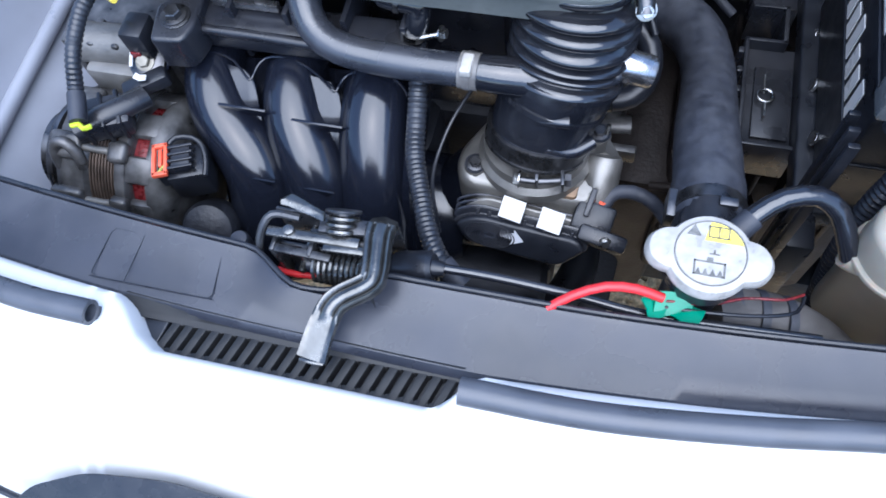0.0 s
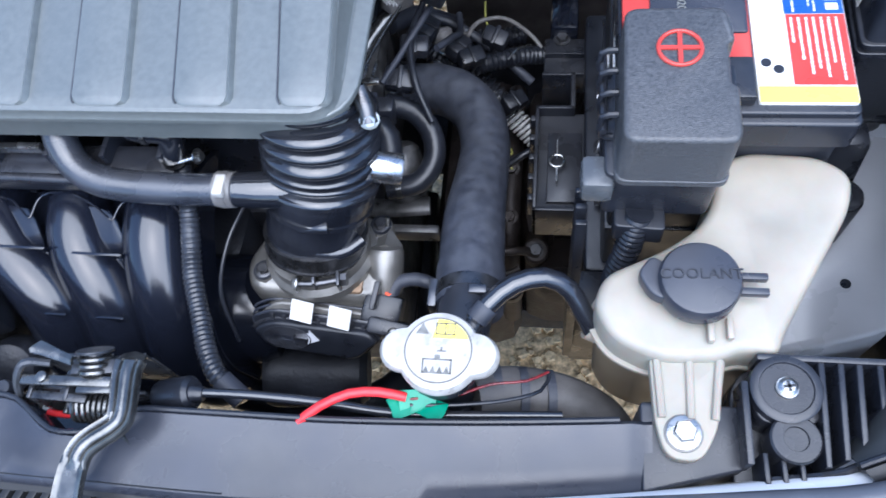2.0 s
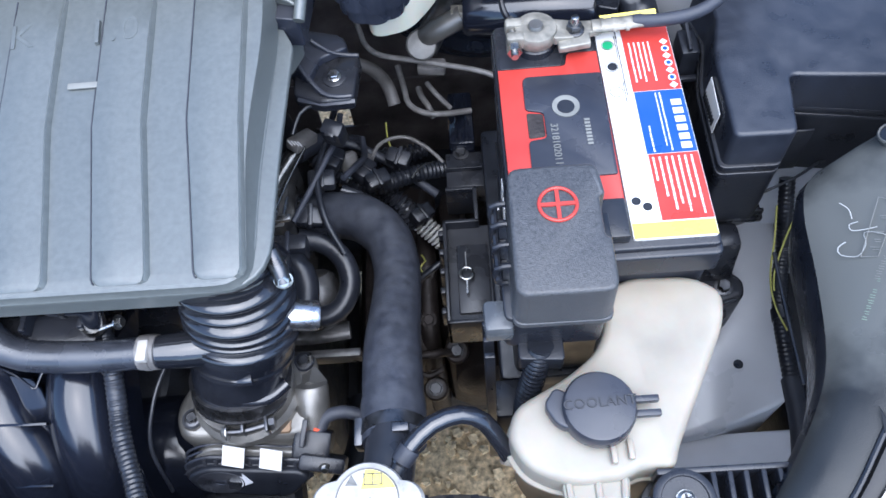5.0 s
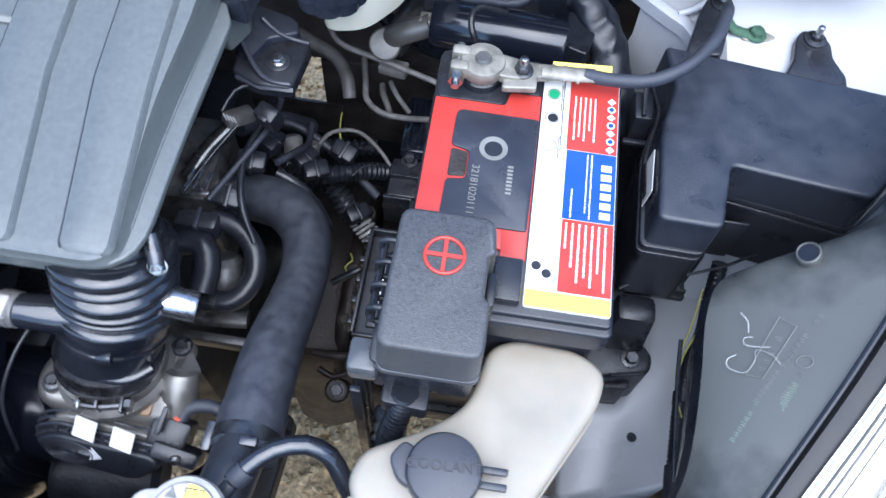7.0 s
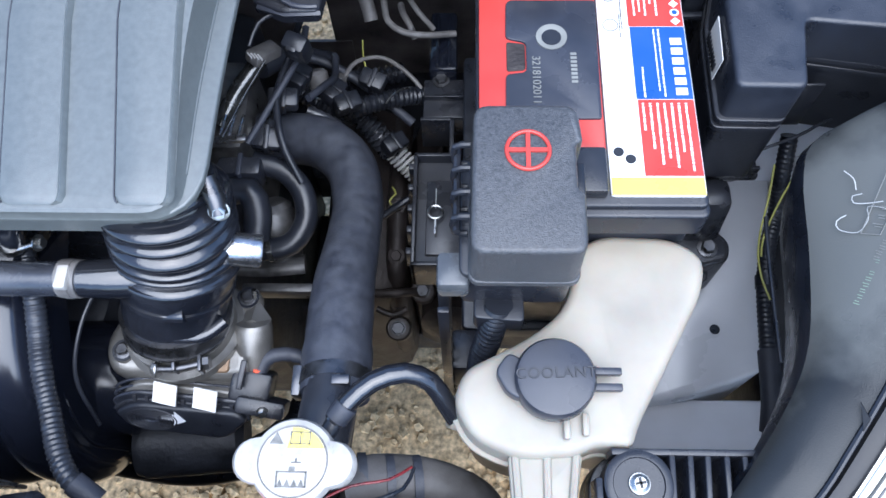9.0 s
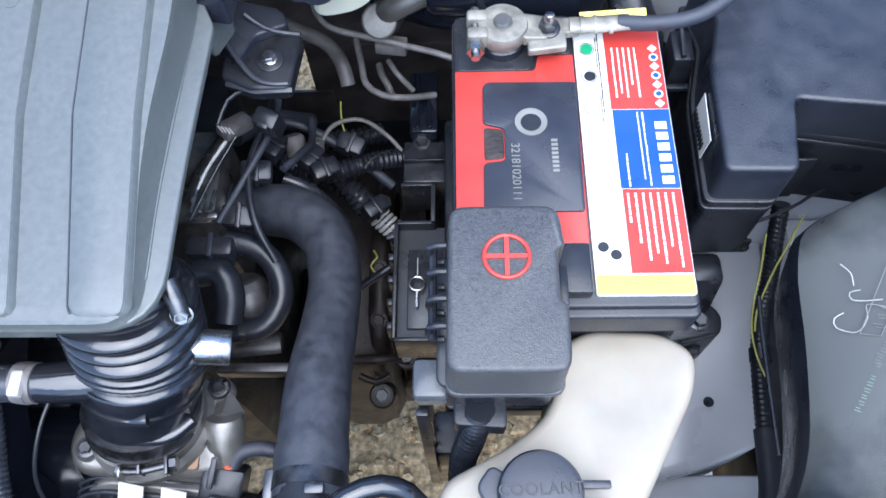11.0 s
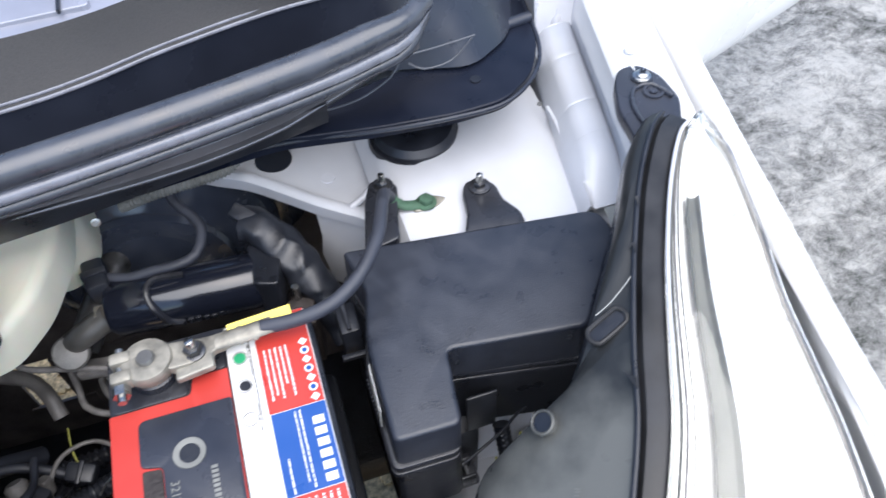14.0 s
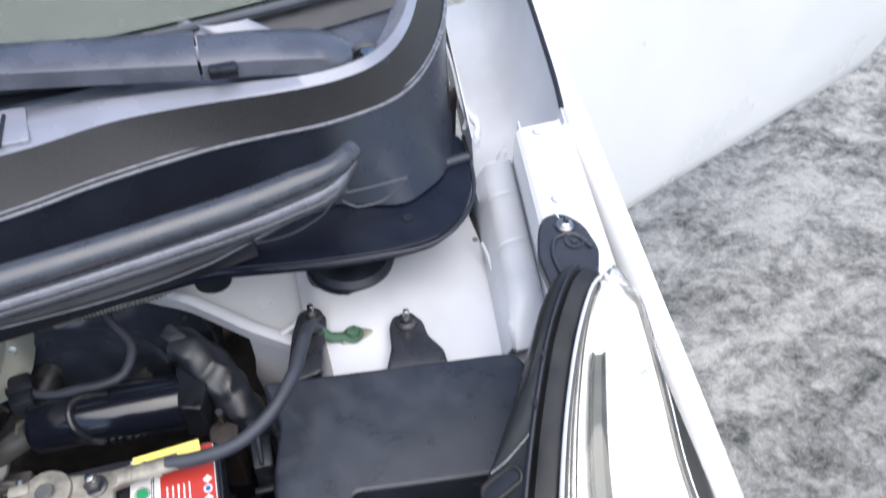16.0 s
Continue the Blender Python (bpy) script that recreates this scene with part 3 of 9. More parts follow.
def build_sides():
    # fender on the car's left, outside the lamp, with its flange and gutter
    rows = []
    ys = [0.16 + 0.03 * i for i in range(32)]
    for y in ys:
        out = 0.590 + 0.20 * (y - 0.29) - 0.07 * max(0, y - 0.5) ** 2 - 0.30 * max(0, 0.30 - y) ** 2 * 6
        inn = min(0.606, 0.575 + 0.12 * (y - 0.2)) + 0.13 * max(0, y - 0.47)
        crest = 0.822 + 0.045 * (y - 0.3)
        rows.append([(inn, y, crest - 0.012), (inn + 0.003, y, crest - 0.004), (inn + 0.010, y, crest + 0.001), ((inn + out) / 2 + 0.008, y, crest - 0.003), (out - 0.006, y, crest - 0.018), (out + 0.004, y, crest - 0.05), (out + 0.018, y, crest - 0.16), (out + 0.024, y, crest - 0.32), (out + 0.020, y, 0.33)])
    part("fender", sheet(rows, 0.002), WHITE_PAINT, car, "glossy white front fender beside the lamp", 50)
    mir = [[(2 * CX - x, y, z) for x, y, z in row] for row in rows]
    part("fender", sheet(mir, 0.002), WHITE_PAINT, car, "glossy white front fender", 50)
    # flange that carries the hinge plate, and the gutter wall outside it
    fl = []
    for y in [0.44 + 0.02 * i for i in range(14)]:
        inner = 0.553 + 0.20 * (y - 0.52)
        outer = 0.590 + 0.20 * (y - 0.52)
        fl.append([(inner, y, 0.815), (inner + 0.001, y, 0.840), (inner + 0.004, y, 0.843), (outer, y, 0.845), (outer + 0.006, y, 0.848), (outer + 0.014, y, 0.836)])
    part("fender_flange", sheet(fl, 0.0015), WHITE_PAINT, car, "white painted fender flange")
    for y in (0.605, 0.690):
        part("flange_hole", lathe([(0.0020, 0.8455), (0.0048, 0.8455), (0.0040, 0.8464), (0.0022, 0.8464)], Matrix.Translation((0.572 + 0.2 * (y - 0.52), y, 0)), 20), BAY_PAINT, car)
    # inner apron beam with raised ribs
    ap = []
    grooves = [0.580, 0.615, 0.672, 0.715]
    ys = sorted([0.52 + 0.012 * i for i in range(15)] + [g + d for g in grooves for d in (-0.0016, 0.0, 0.0016)])
    for y in ys:
        x = 0.529 + 0.20 * (y - 0.52)
        lump = -0.0011 if y in grooves else 0.0
        u = min(1.0, max(0.0, (y - 0.535) / 0.03))
        hgt = u * (2 - u)
        ap.append([(x - 0.010, y, 0.735), (x - 0.007, y, 0.776), (x - 0.003, y, 0.784)] + [(x + dx, y, 0.780 + (kz - 0.780) * hgt + lump * hgt) for dx, kz in ((0.000, 0.790), (0.003, 0.7945), (0.008, 0.7965), (0.016, 0.7975), (0.022, 0.797), (0.025, 0.795), (0.027, 0.791))] + [(x + 0.0285, y, 0.784), (x + 0.0295, y, 0.800), (x + 0.031, y, 0.838)])
    part("apron", sheet(ap, 0.0015), BAY_PAINT, car, "white painted ribbed inner apron", 50)
    part("apron_seam", tube([(0.534, 0.532, 0.776), (0.537, 0.58, 0.777), (0.541, 0.620, 0.779), (0.540, 0.634, 0.782)], 0.0016, 8), BAY_PAINT, car)
    part("seam_rust", disc((0.536, 0.640, 0.7812), 0.0024, 0.0006, n=14), DIRTY_ALU, car)
    # deep rear corner beside the cowl
    rc = []
    for i in range(18):
        y = 0.688 + 0.022 * i
        x = 0.548 + 0.16 * (y - 0.70)
        dip = 0.0035 * math.sin(i * 1.3) if i < 6 else 0.0
        rc.append([(x, y, 0.850 + 0.02 * i / 17), (x + 0.004, y, 0.80), (x + 0.010, y, 0.772 + dip), (x + 0.026, y, 0.766 + dip), (x + 0.050, y, 0.768 + 0.5 * dip), (x + 0.066, y, 0.778), (x + 0.076, y, 0.81), (x + 0.084, y, 0.852 + 0.003 * i)])
    part("hinge_well", sheet(rc, 0.0015), BAY_PAINT, car, "pale painted well beside the cowl", 50)
    lump = B()
    for pts, r in (([(0.562, 0.790, 0.822), (0.566, 0.768, 0.820), (0.570, 0.750, 0.818), (0.563, 0.724, 0.820), (0.556, 0.708, 0.826)], 0.0034), ([(0.620, 0.800, 0.764), (0.615, 0.775, 0.766), (0.600, 0.754, 0.768), (0.585, 0.730, 0.770)], 0.0040)):
        absorb(lump, tube(pts, r, 12, 0.004))
    for v in lump.verts:
        v.co += noise.noise_vector(v.co * 95) * 0.0030
    part("sealer_fold", lump, BAY_PAINT, car, "uneven painted sealer folds in the well", 60)
    part("well_edge", tube([(0.548, 0.715, 0.842), (0.556, 0.735, 0.838), (0.556, 0.755, 0.846), (0.562, 0.80, 0.852), (0.570, 0.90, 0.862)], 0.0018, 8), BAY_PAINT, car, "pale folded well edge")
    part("flange_trim", tube([(0.632, 0.704, 0.855), (0.635, 0.720, 0.859), (0.641, 0.750, 0.863), (0.652, 0.818, 0.872), (0.668, 0.93, 0.89)], 0.0024, 8), DEEP_BLACK, car, "black rubber edge trim")
    # the open front door behind the fender
    d = Vector((0.93, 0.366, 0)).normalized()
    h0 = Vector((0.70, 1.056, 0))
    rows = []
    for v, lean in ((0.0, 0.0), (0.012, -0.006), (0.05, -0.010), (0.2, -0.013), (0.45, -0.014), (0.75, -0.012), (1.0, 0.0)):
        row = []
        for k in (0, 0.02, 0.25, 0.5, 0.75, 0.95, 1.0):
            s_ = 1.168 * k + (0.0 if k < 0.9 else (0.0 + 0.07 * min(1.0, v / 0.15) + 0.06 * v) * (k - 0.9) * 10)
            foot = 0.2445 + 0.018 * min(s_, 1.168) + max(0.0, s_ - 1.168) * 1.3
            q = h0 + d * s_
            z = foot + (0.99 - foot) * v
            row.append((q.x + lean * d.y * -1, q.y + lean * d.x, z))
        rows.append(row)
    door = part("front_door", sheet(rows, 0.03), WHITE_PAINT, car, "white front door standing open", 50)
    part("door_trim", sheet([[(p[0] - 0.03 * d.y, p[1] + 0.045 * d.x, p[2]) for p in row[1:-1]] for row in rows[1:-1]], 0.02), PANEL_BLACK, door, "dark inner door trim")
    # strut tower
    def tower_z(x, y):
        return 0.772 - 5.0 * max(0, x - 0.505) ** 2 - 0.35 * max(0, 0.53 - y) - 0.014 * min(1.0, max(0.0, (0.396 - x) / 0.010)) + 0.05 * max(0, y - 0.62) + 0.004 * math.exp(-((x - 0.45) ** 2 + (y - 0.60) ** 2) / 0.0022)
    tw = []
    for y in [0.46 + 0.0125 * i for i in range(23)]:
        lim = 0.388 - 0.004 * min(1.0, max(0.0, (y - 0.57) / 0.05))
        tw.append([(x, y, tower_z(x, y)) for x in [lim + (0.545 - lim) * i / 20 for i in range(21)]])
    part("strut_tower", sheet(tw, 0.002), BAY_PAINT, car, "white painted strut tower")
    part("tower_front_wall", sheet([[(0.405, 0.462, z), (0.45, 0.458, z), (0.54, 0.462, z)] for z in (0.45, 0.6, 0.744)], 0.002), GREY_PAINT, car)
    part("inner_wing", block((0.455, 0.425, 0.50), (0.55, 0.457, 0.600), 0.006), BAY_PAINT, car, "pale painted inner wing below the fuse box")
    front = smooth_path([(0.250, 0.690, 0.757), (0.272, 0.6755, 0.758), (0.294, 0.6615, 0.759), (0.318, 0.6400, 0.759), (0.342, 0.6180, 0.758), (0.361, 0.6035, 0.757), (0.376, 0.592, 0.755), (0.386, 0.570, 0.748)], 0.005)
    part("tower_brace", sheet([[(p.x - 0.003, p.y - 0.004, p.z - 0.012) for p in front], [(p.x - 0.003, p.y - 0.0045, p.z - 0.0005) for p in front], [(p.x - 0.001, p.y - 0.002, p.z + 0.0014) for p in front], [(p.x + 0.002, p.y + 0.003, p.z + 0.0014) for p in front], [(p.x + 0.0035, p.y + 0.005, p.z - 0.0020) for p in front]], 0.001), BAY_PAINT, car, "white painted curved brace flange", 60)
    web = []
    for p in front:
        far = Vector((max(p.x, 0.29), 0.745, 0.754)) if p.x < 0.345 else Vector((min(0.396, p.x + (p.x - 0.345) * 0.6 + 0.02), max(0.60, 0.745 - (p.x - 0.345) * 3.4), 0.757))
        web.append([tuple(p.lerp(far, k) + Vector((0, 0, -0.003 - 0.002 * math.sin(math.pi * k)))) for k in (0.0, 0.25, 0.5, 0.75, 1.0)])
    part("brace_web", sheet(web, 0.001), BAY_PAINT, car, "white painted brace web", 60)
    part("web_hole", disc((0.316, 0.6800, 0.7530), 0.0155, 0.0014, n=26), DEEP_BLACK, car)
    part("brace_fold", tube([(0.364, 0.603, 0.7575), (0.376, 0.607, 0.7605), (0.388, 0.616, 0.765)], 0.0028, 10), BAY_PAINT, car)
    part("brace_skirt", sheet([[(0.338, 0.6205, 0.755), (0.352, 0.609, 0.755), (0.366, 0.599, 0.754), (0.380, 0.586, 0.752), (0.388, 0.566, 0.748), (0.391, 0.535, 0.744)], [(0.339, 0.6195, 0.715), (0.353, 0.608, 0.713), (0.367, 0.598, 0.711), (0.380, 0.585, 0.709), (0.388, 0.565, 0.707), (0.391, 0.534, 0.704)], [(0.336, 0.6215, 0.690), (0.352, 0.609, 0.688), (0.366, 0.599, 0.686), (0.380, 0.585, 0.683), (0.388, 0.565, 0.68), (0.391, 0.533, 0.676)], [(0.341, 0.618, 0.655), (0.354, 0.607, 0.653), (0.367, 0.597, 0.651), (0.381, 0.584, 0.649), (0.389, 0.564, 0.647), (0.392, 0.531, 0.645)]], 0.001), BAY_PAINT, car, "pale painted tower side", 60)
    part("tower_dimple", disc((0.3545, 0.6440, 0.7528), 0.0058, 0.0014), GREY_PAINT, car)
    # chassis rail below the battery
    rail = slab(rounded([(0.325, 0.255), (0.362, 0.261), (0.404, 0.274), (0.424, 0.283), (0.434, 0.330), (0.445, 0.400), (0.456, 0.470), (0.350, 0.475), (0.328, 0.38)], 0.008), 0.45, 0.554, 0.006)
    part("chassis_rail", rail, BAY_PAINT, car, "pale painted chassis rail with a drilled hole")
    # rear of the pale rail, coloured dark for the shade under the fuse box
    part("rail_rear_shaded", block((0.345, 0.477, 0.44), (0.455, 0.62, 0.545), 0.006), BLOCK_DARK, car)
    part("rail_hole", disc((0.387, 0.316, 0.5535), 0.0042, 0.0012), DEEP_BLACK, car)
    part("rail_front_box", block((0.300, 0.13, 0.40), (0.50, 0.264, 0.530), 0.006), GREY_PAINT, car)
    part("wing_lining", block((0.440, 0.13, 0.36), (0.58, 0.47, 0.50), 0.01), BLOCK_DARK, car)
    # the other side of the bay
    lp = []
    for i in range(9):
        y = 0.12 + 0.09 * i
        lp.append([(-0.36, y, 0.42), (-0.392, y, 0.56), (-0.405, y, 0.60), (-0.44, y, 0.625), (-0.455, y, 0.64), (-0.475, y, 0.70), (-0.53, y, 0.735), (-0.60, y, 0.76), (-0.66, y, 0.79), (-0.72, y, 0.815)])
    part("side_apron", sheet(lp, 0.002), APRON_SHADED, car, "painted side apron and rail of the bay, shade put into its grey")
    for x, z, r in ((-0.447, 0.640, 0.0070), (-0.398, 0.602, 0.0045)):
        part("apron_ridge", tube([(x, 0.13, z - 0.002), (x, 0.30, z), (x, 0.50, z), (x, 0.75, z)], r, 12, 0.03), APRON_SHADED, car, "rounded edge of the bay rail, in the same shaded grey")
    # firewall behind the engine
    part("firewall", sheet([[(x, 0.78, z) for x in (-0.72, -0.3, 0.1, 0.56)] for z in (0.447, 0.6, 0.84)], 0.004), FIREWALL, car, "dark firewall behind the engine")
    part("toe_board", sheet([[(x, 0.775, z) for x in (-0.72, -0.4, -0.036)] for z in (0.10, 0.30, 0.45)], 0.004), FIREWALL, car)
    part("toe_board", sheet([[(x, 0.775, z) for x in (0.008, 0.3, 0.56)] for z in (0.10, 0.30, 0.45)], 0.004), FIREWALL, car)
    part("toe_board", sheet([[(x, 0.772, z) for x in (-0.045, 0.03)] for z in (0.10, 0.365)], 0.004), FIREWALL, car)
    part("rear_subframe", block((-0.60, 0.60, 0.24), (0.45, 0.772, 0.30), 0.01), BLOCK_DARK, car, "dark subframe behind the engine")
    for side in (-1, 1):
        x = CX + side * 0.60
        m = Matrix.Translation((x, 0.64, GZ + 0.29)) @ pose(0, 0, 0, 0, 90, 0)
        w = part("wheel", lathe([(0.0, -0.03), (0.15, -0.04), (0.18, -0.07), (0.19, -0.07), (0.19, 0.07), (0.18, 0.07), (0.15, 0.04), (0.0, 0.03)], m, 32), DIRTY_ALU, car, "front wheel")
        part("tyre", lathe([(0.19, -0.075), (0.26, -0.085), (0.283, -0.065), (0.289, 0.0), (0.283, 0.065), (0.26, 0.085), (0.19, 0.075)], m, 40), RUBBER, w, "black rubber tyre")
    part("crossmember", block((-0.60, 0.085, 0.20), (0.45, 0.12, 0.26), 0.01), BLOCK_DARK, car)
    for x in (-0.352, 0.022):
        part("engine_mount", block((x, 0.42, 0.16), (x + 0.03, 0.50, 0.30), 0.008), BLOCK_DARK, car)
    part("subframe", block((-0.42, 0.43, 0.10), (0.34, 0.49, 0.17), 0.012), BLOCK_DARK, car)


build_sides()


# ---- front panel over the radiator ----
def rear_edge(x):
    y = 0.1375 + 0.16 * max(0, abs(x + 0.03) - 0.05) ** 1.6
    def ease(u):
        u = min(1, max(0, u))
        return u * u * (3 - 2 * u)
    return y - 0.0165 * ease((x + 0.155) / 0.036) * (1 - ease((x + 0.105) / 0.03))


def build_front_panel():
    pan = thing("radiator_top_cover", (CX, 0.11, 0.70), "satin black plastic radiator top cover with a slotted front strip", "engine cover")
    xs = [-0.50 + 0.0065 * i for i in range(int(0.706 / 0.0065) + 1)] + [0.206]
    rows = []
    for x in xs:
        f, r = panel_front(x) + 0.002, rear_edge(x)
        low = -0.0035 if x > 0.196 else 0.0
        rows.append([(x, f - 0.004, 0.722), (x, f - 0.001, 0.7375 + low), (x, f + 0.002, 0.7415 + low), (x, f + (r - f) * 0.4, 0.7435 + low), (x, r - 0.004, 0.7450 + low), (x, r - 0.0012, 0.7462 + low), (x, r + 0.001, 0.744 + low), (x, r + 0.0015, 0.715)])
    deck = part("deck", sheet(rows, 0.0018), PANEL_BLACK, pan, "satin black curved deck", 45)
    # fine seam of the small lid
    seam = B()
    loop = rounded([(-0.243, 0.1065), (-0.166, 0.1065), (-0.169, 0.1345), (-0.240, 0.1375)], 0.005, 4)
    loop3 = [(x, y, 0.7439 + 0.02 * (y - 0.11)) for x, y in loop]
    absorb(seam, tube(loop3 + [loop3[0]], 0.00035, 6, 0.004))
    absorb(seam, tube([(-0.221, 0.1065, 0.7440), (-0.219, 0.1365, 0.7446)], 0.00025, 6))
    part("lid_seam", seam, DEEP_BLACK, deck)
    part("edge_bead", tube([(x, rear_edge(x) + 0.0012, 0.7462) for x in xs if x < 0.195][::2], 0.0016, 8, 0.006), DEEP_BLACK, deck, "black beaded rear edge")
    # slotted strip
    part("strip_recess", block((-0.205, 0.066, 0.70), (-0.018, 0.096, 0.726)), DEEP_BLACK, pan)
    part("strip_rear", sheet([[(x, 0.0910, 0.7352), (x, 0.0945, 0.7358), (x, panel_front(x) + 0.0048, 0.7420)] for x in [-0.218 + 0.01 * i for i in range(21)]], 0.002), STRIP_BLACK, pan)
    part("strip_front", block((-0.205, 0.0665, 0.712), (-0.018, 0.0755, 0.7350), 0.0008), STRIP_BLACK, pan)
    part("strip_end", slab(rounded([(-0.232, 0.098), (-0.214, 0.066), (-0.196, 0.066), (-0.190, 0.094)], 0.004), 0.700, lambda x, y: 0.7290 + 0.25 * max(0, x + 0.212), 0.002), DEEP_BLACK, pan, "glossy dark end pocket of the strip")
    bar = B()
    absorb(bar, slab([(-0.0025 - 0.0032, 0.0735), (0.0025 - 0.0032, 0.0735), (0.0025 + 0.0032, 0.0930), (-0.0025 + 0.0032, 0.0930)], 0.716, 0.7352, 0.0005, 2))
    for y, k in ((0.0752, -1), (0.0912, 1)):
        absorb(bar, slab(rounded([(-0.0039 + k * 0.0030, y - 0.0006), (0.0039 + k * 0.0030, y - 0.0006), (0.0039 + k * 0.0030, y + 0.0016), (-0.0039 + k * 0.0030, y + 0.0016)], 0.0008, 2), 0.716, 0.7348, 0.0003, 2))
    me = to_mesh("slat", bar, STRIP_BLACK)
    for i in range(21):
        ob = new("slat", me)
        ob.location = (-0.1880 + 0.00805 * i, 0, 0)
        ob.parent = pan
        ob.matrix_parent_inverse = Matrix.Translation(-origin_of(pan))
    part("clip_dot", disc((-0.226, 0.094, 0.741), 0.0016, 0.001), WHITE_LABEL, pan)
    # right end tongue under the tank foot
    part("end_tongue", slab(rounded([(0.200, 0.113), (0.252, 0.128), (0.254, 0.160), (0.200, 0.160)], 0.003), 0.70, 0.7405, 0.0015), PLAIN_BLACK, pan)
    for pts in ([(-0.60, 0.152, 0.757), (-0.45, 0.118, 0.761), (-0.33, 0.092, 0.7635), (-0.265, 0.0825, 0.764), (-0.219, 0.0810, 0.764)],
                [(-0.016, 0.0800, 0.764), (0.05, 0.0812, 0.764), (0.12, 0.0890, 0.764), (0.18, 0.0985, 0.764), (0.247, 0.1065, 0.764), (0.315, 0.1170, 0.766), (0.42, 0.150, 0.772)]):
        bs = thing("bonnet_seal", pts[2], "black hollow rubber bonnet seal on the bumper edge", "rubber seal", "bonnet seals")
        part("bulb", tube(pts, 0.0072, 16, 0.01, flat=0.95, open_end=True), SEAL_RUBBER, bs, "hollow rubber bulb")
        part("base_strip", tube([(x, y + 0.002, z - 0.0068) for x, y, z in pts], 0.0040, 10, 0.01, flat=0.5), RUBBER, bs, "flat rubber base strip")


build_front_panel()


# ---- radiator ----
def build_radiator():
    rad = thing("radiator", (CX, 0.15, 0.22), "black radiator with plastic top tank and filler neck", "radiator")
    part("core", block((-0.40, 0.098, 0.24), (0.17, 0.120, 0.66), 0.002), BLOCK_DARK, rad, "dark finned core")
    part("top_tank", block((-0.40, 0.094, 0.655), (0.17, 0.126, 0.690), 0.006), PLAIN_BLACK, rad)
    part("neck_arm", tube([(0.088, 0.115, 0.675), (0.092, 0.150, 0.684), (0.094, 0.174, 0.690)], 0.016, 14, flat=0.8), PLAIN_BLACK, rad)
    neck = lathe([(0.016, 0.68), (0.016, 0.742), (0.021, 0.745), (0.021, 0.756), (0, 0.756)], Matrix.Translation((0.094, 0.174, 0)), 24)
    part("filler_neck", neck, PLAIN_BLACK, rad)
    part("hose_stub", tube([(0.096, 0.180, 0.715), (0.100, 0.21, 0.712), (0.1015, 0.245, 0.702)], 0.017, 16), PLAIN_BLACK, rad)
    part("overflow_nipple", tube([(0.103, 0.187, 0.742), (0.113, 0.203, 0.746)], 0.005, 10), PLAIN_BLACK, rad)
    part("fan_shroud", block((-0.24, 0.120, 0.28), (-0.02, 0.140, 0.62), 0.01), DEEP_BLACK, rad)
    part("shroud_lip", block((-0.205, 0.116, 0.60), (-0.034, 0.152, 0.665), 0.006), DEEP_BLACK, rad)
    part("fan_shroud", block((-0.02, 0.126, 0.30), (0.074, 0.168, 0.545), 0.012), DEEP_BLACK, rad)
    part("side_tank", block((0.15, 0.105, 0.30), (0.20, 0.145, 0.68), 0.012), PLAIN_BLACK, rad)
    part("hose_fitting", tube([(0.108, 0.168, 0.700), (0.130, 0.175, 0.692), (0.160, 0.174, 0.684), (0.185, 0.166, 0.672), (0.198, 0.155, 0.655)], 0.0155, 14, flat=0.85), PALE_HOSE, rad, "dusty ribbed hose fitting")
    for x in (0.118, 0.134, 0.150):
        part("fitting_band", tube([(x, 0.1735, 0.6945 - 0.2 * (x - 0.118)), (x + 0.005, 0.1740, 0.6935 - 0.2 * (x - 0.118))], 0.0168, 14, flat=0.85), SCUFFED, rad)
    def wob(a):
        ear = max(0, abs(math.cos(a - radians(-2))) - 0.86) / 0.14
        return 1 + 0.43 * ear ** 0.8
    cap = part("radiator_cap", lathe([(0, 0.756), (0.0205, 0.756), (0.0225, 0.7585), (0.0225, 0.7625), (0.0212, 0.7655), (0.0175, 0.7668), (0, 0.7668)], Matrix.Translation((0.094, 0.174, 0)), 72, wob), CAP_WHITE, rad, "white enamelled two-eared cap with printed warnings")
    ringm = tube([(0.094 + 0.0178 * math.cos(a * math.pi / 18), 0.174 + 0.0178 * math.sin(a * math.pi / 18), 0.7669) for a in range(37)], 0.0004, 6, 0.004)
    part("cap_groove", ringm, DIRTY_ALU, cap)
    seg = [(0.094 + 0.0170 * math.cos(radians(a)), 0.174 + 0.0170 * math.sin(radians(a))) for a in range(22, 159, 8)]
    part("cap_disc", disc((0.094, 0.174, 0.7667), 0.0172, 0.0004), CAP_WHITE, cap)
    part("yellow_segment", slab([p for p in seg if p[0] > 0.0905] + [(0.0905, 0.1804)], 0.7670, 0.7674), YELLOW_LABEL, cap)
    tri = slab([(0.0815, 0.1825), (0.0885, 0.1825), (0.085, 0.1885)], 0.7672, 0.7676)
    part("warning_triangle", tri, CAP_PRINT, cap)
    book = B()
    for x0, x1, y0, y1 in ((0.092, 0.1025, 0.1822, 0.1829), (0.092, 0.1025, 0.1882, 0.1889), (0.092, 0.0927, 0.1822, 0.1889), (0.1018, 0.1025, 0.1822, 0.1889), (0.0969, 0.0976, 0.1822, 0.1889)):
        absorb(book, block((x0, y0, 0.7673), (x1, y1, 0.7677)))
    part("manual_mark", book, CAP_PRINT, cap)
    sym = B()
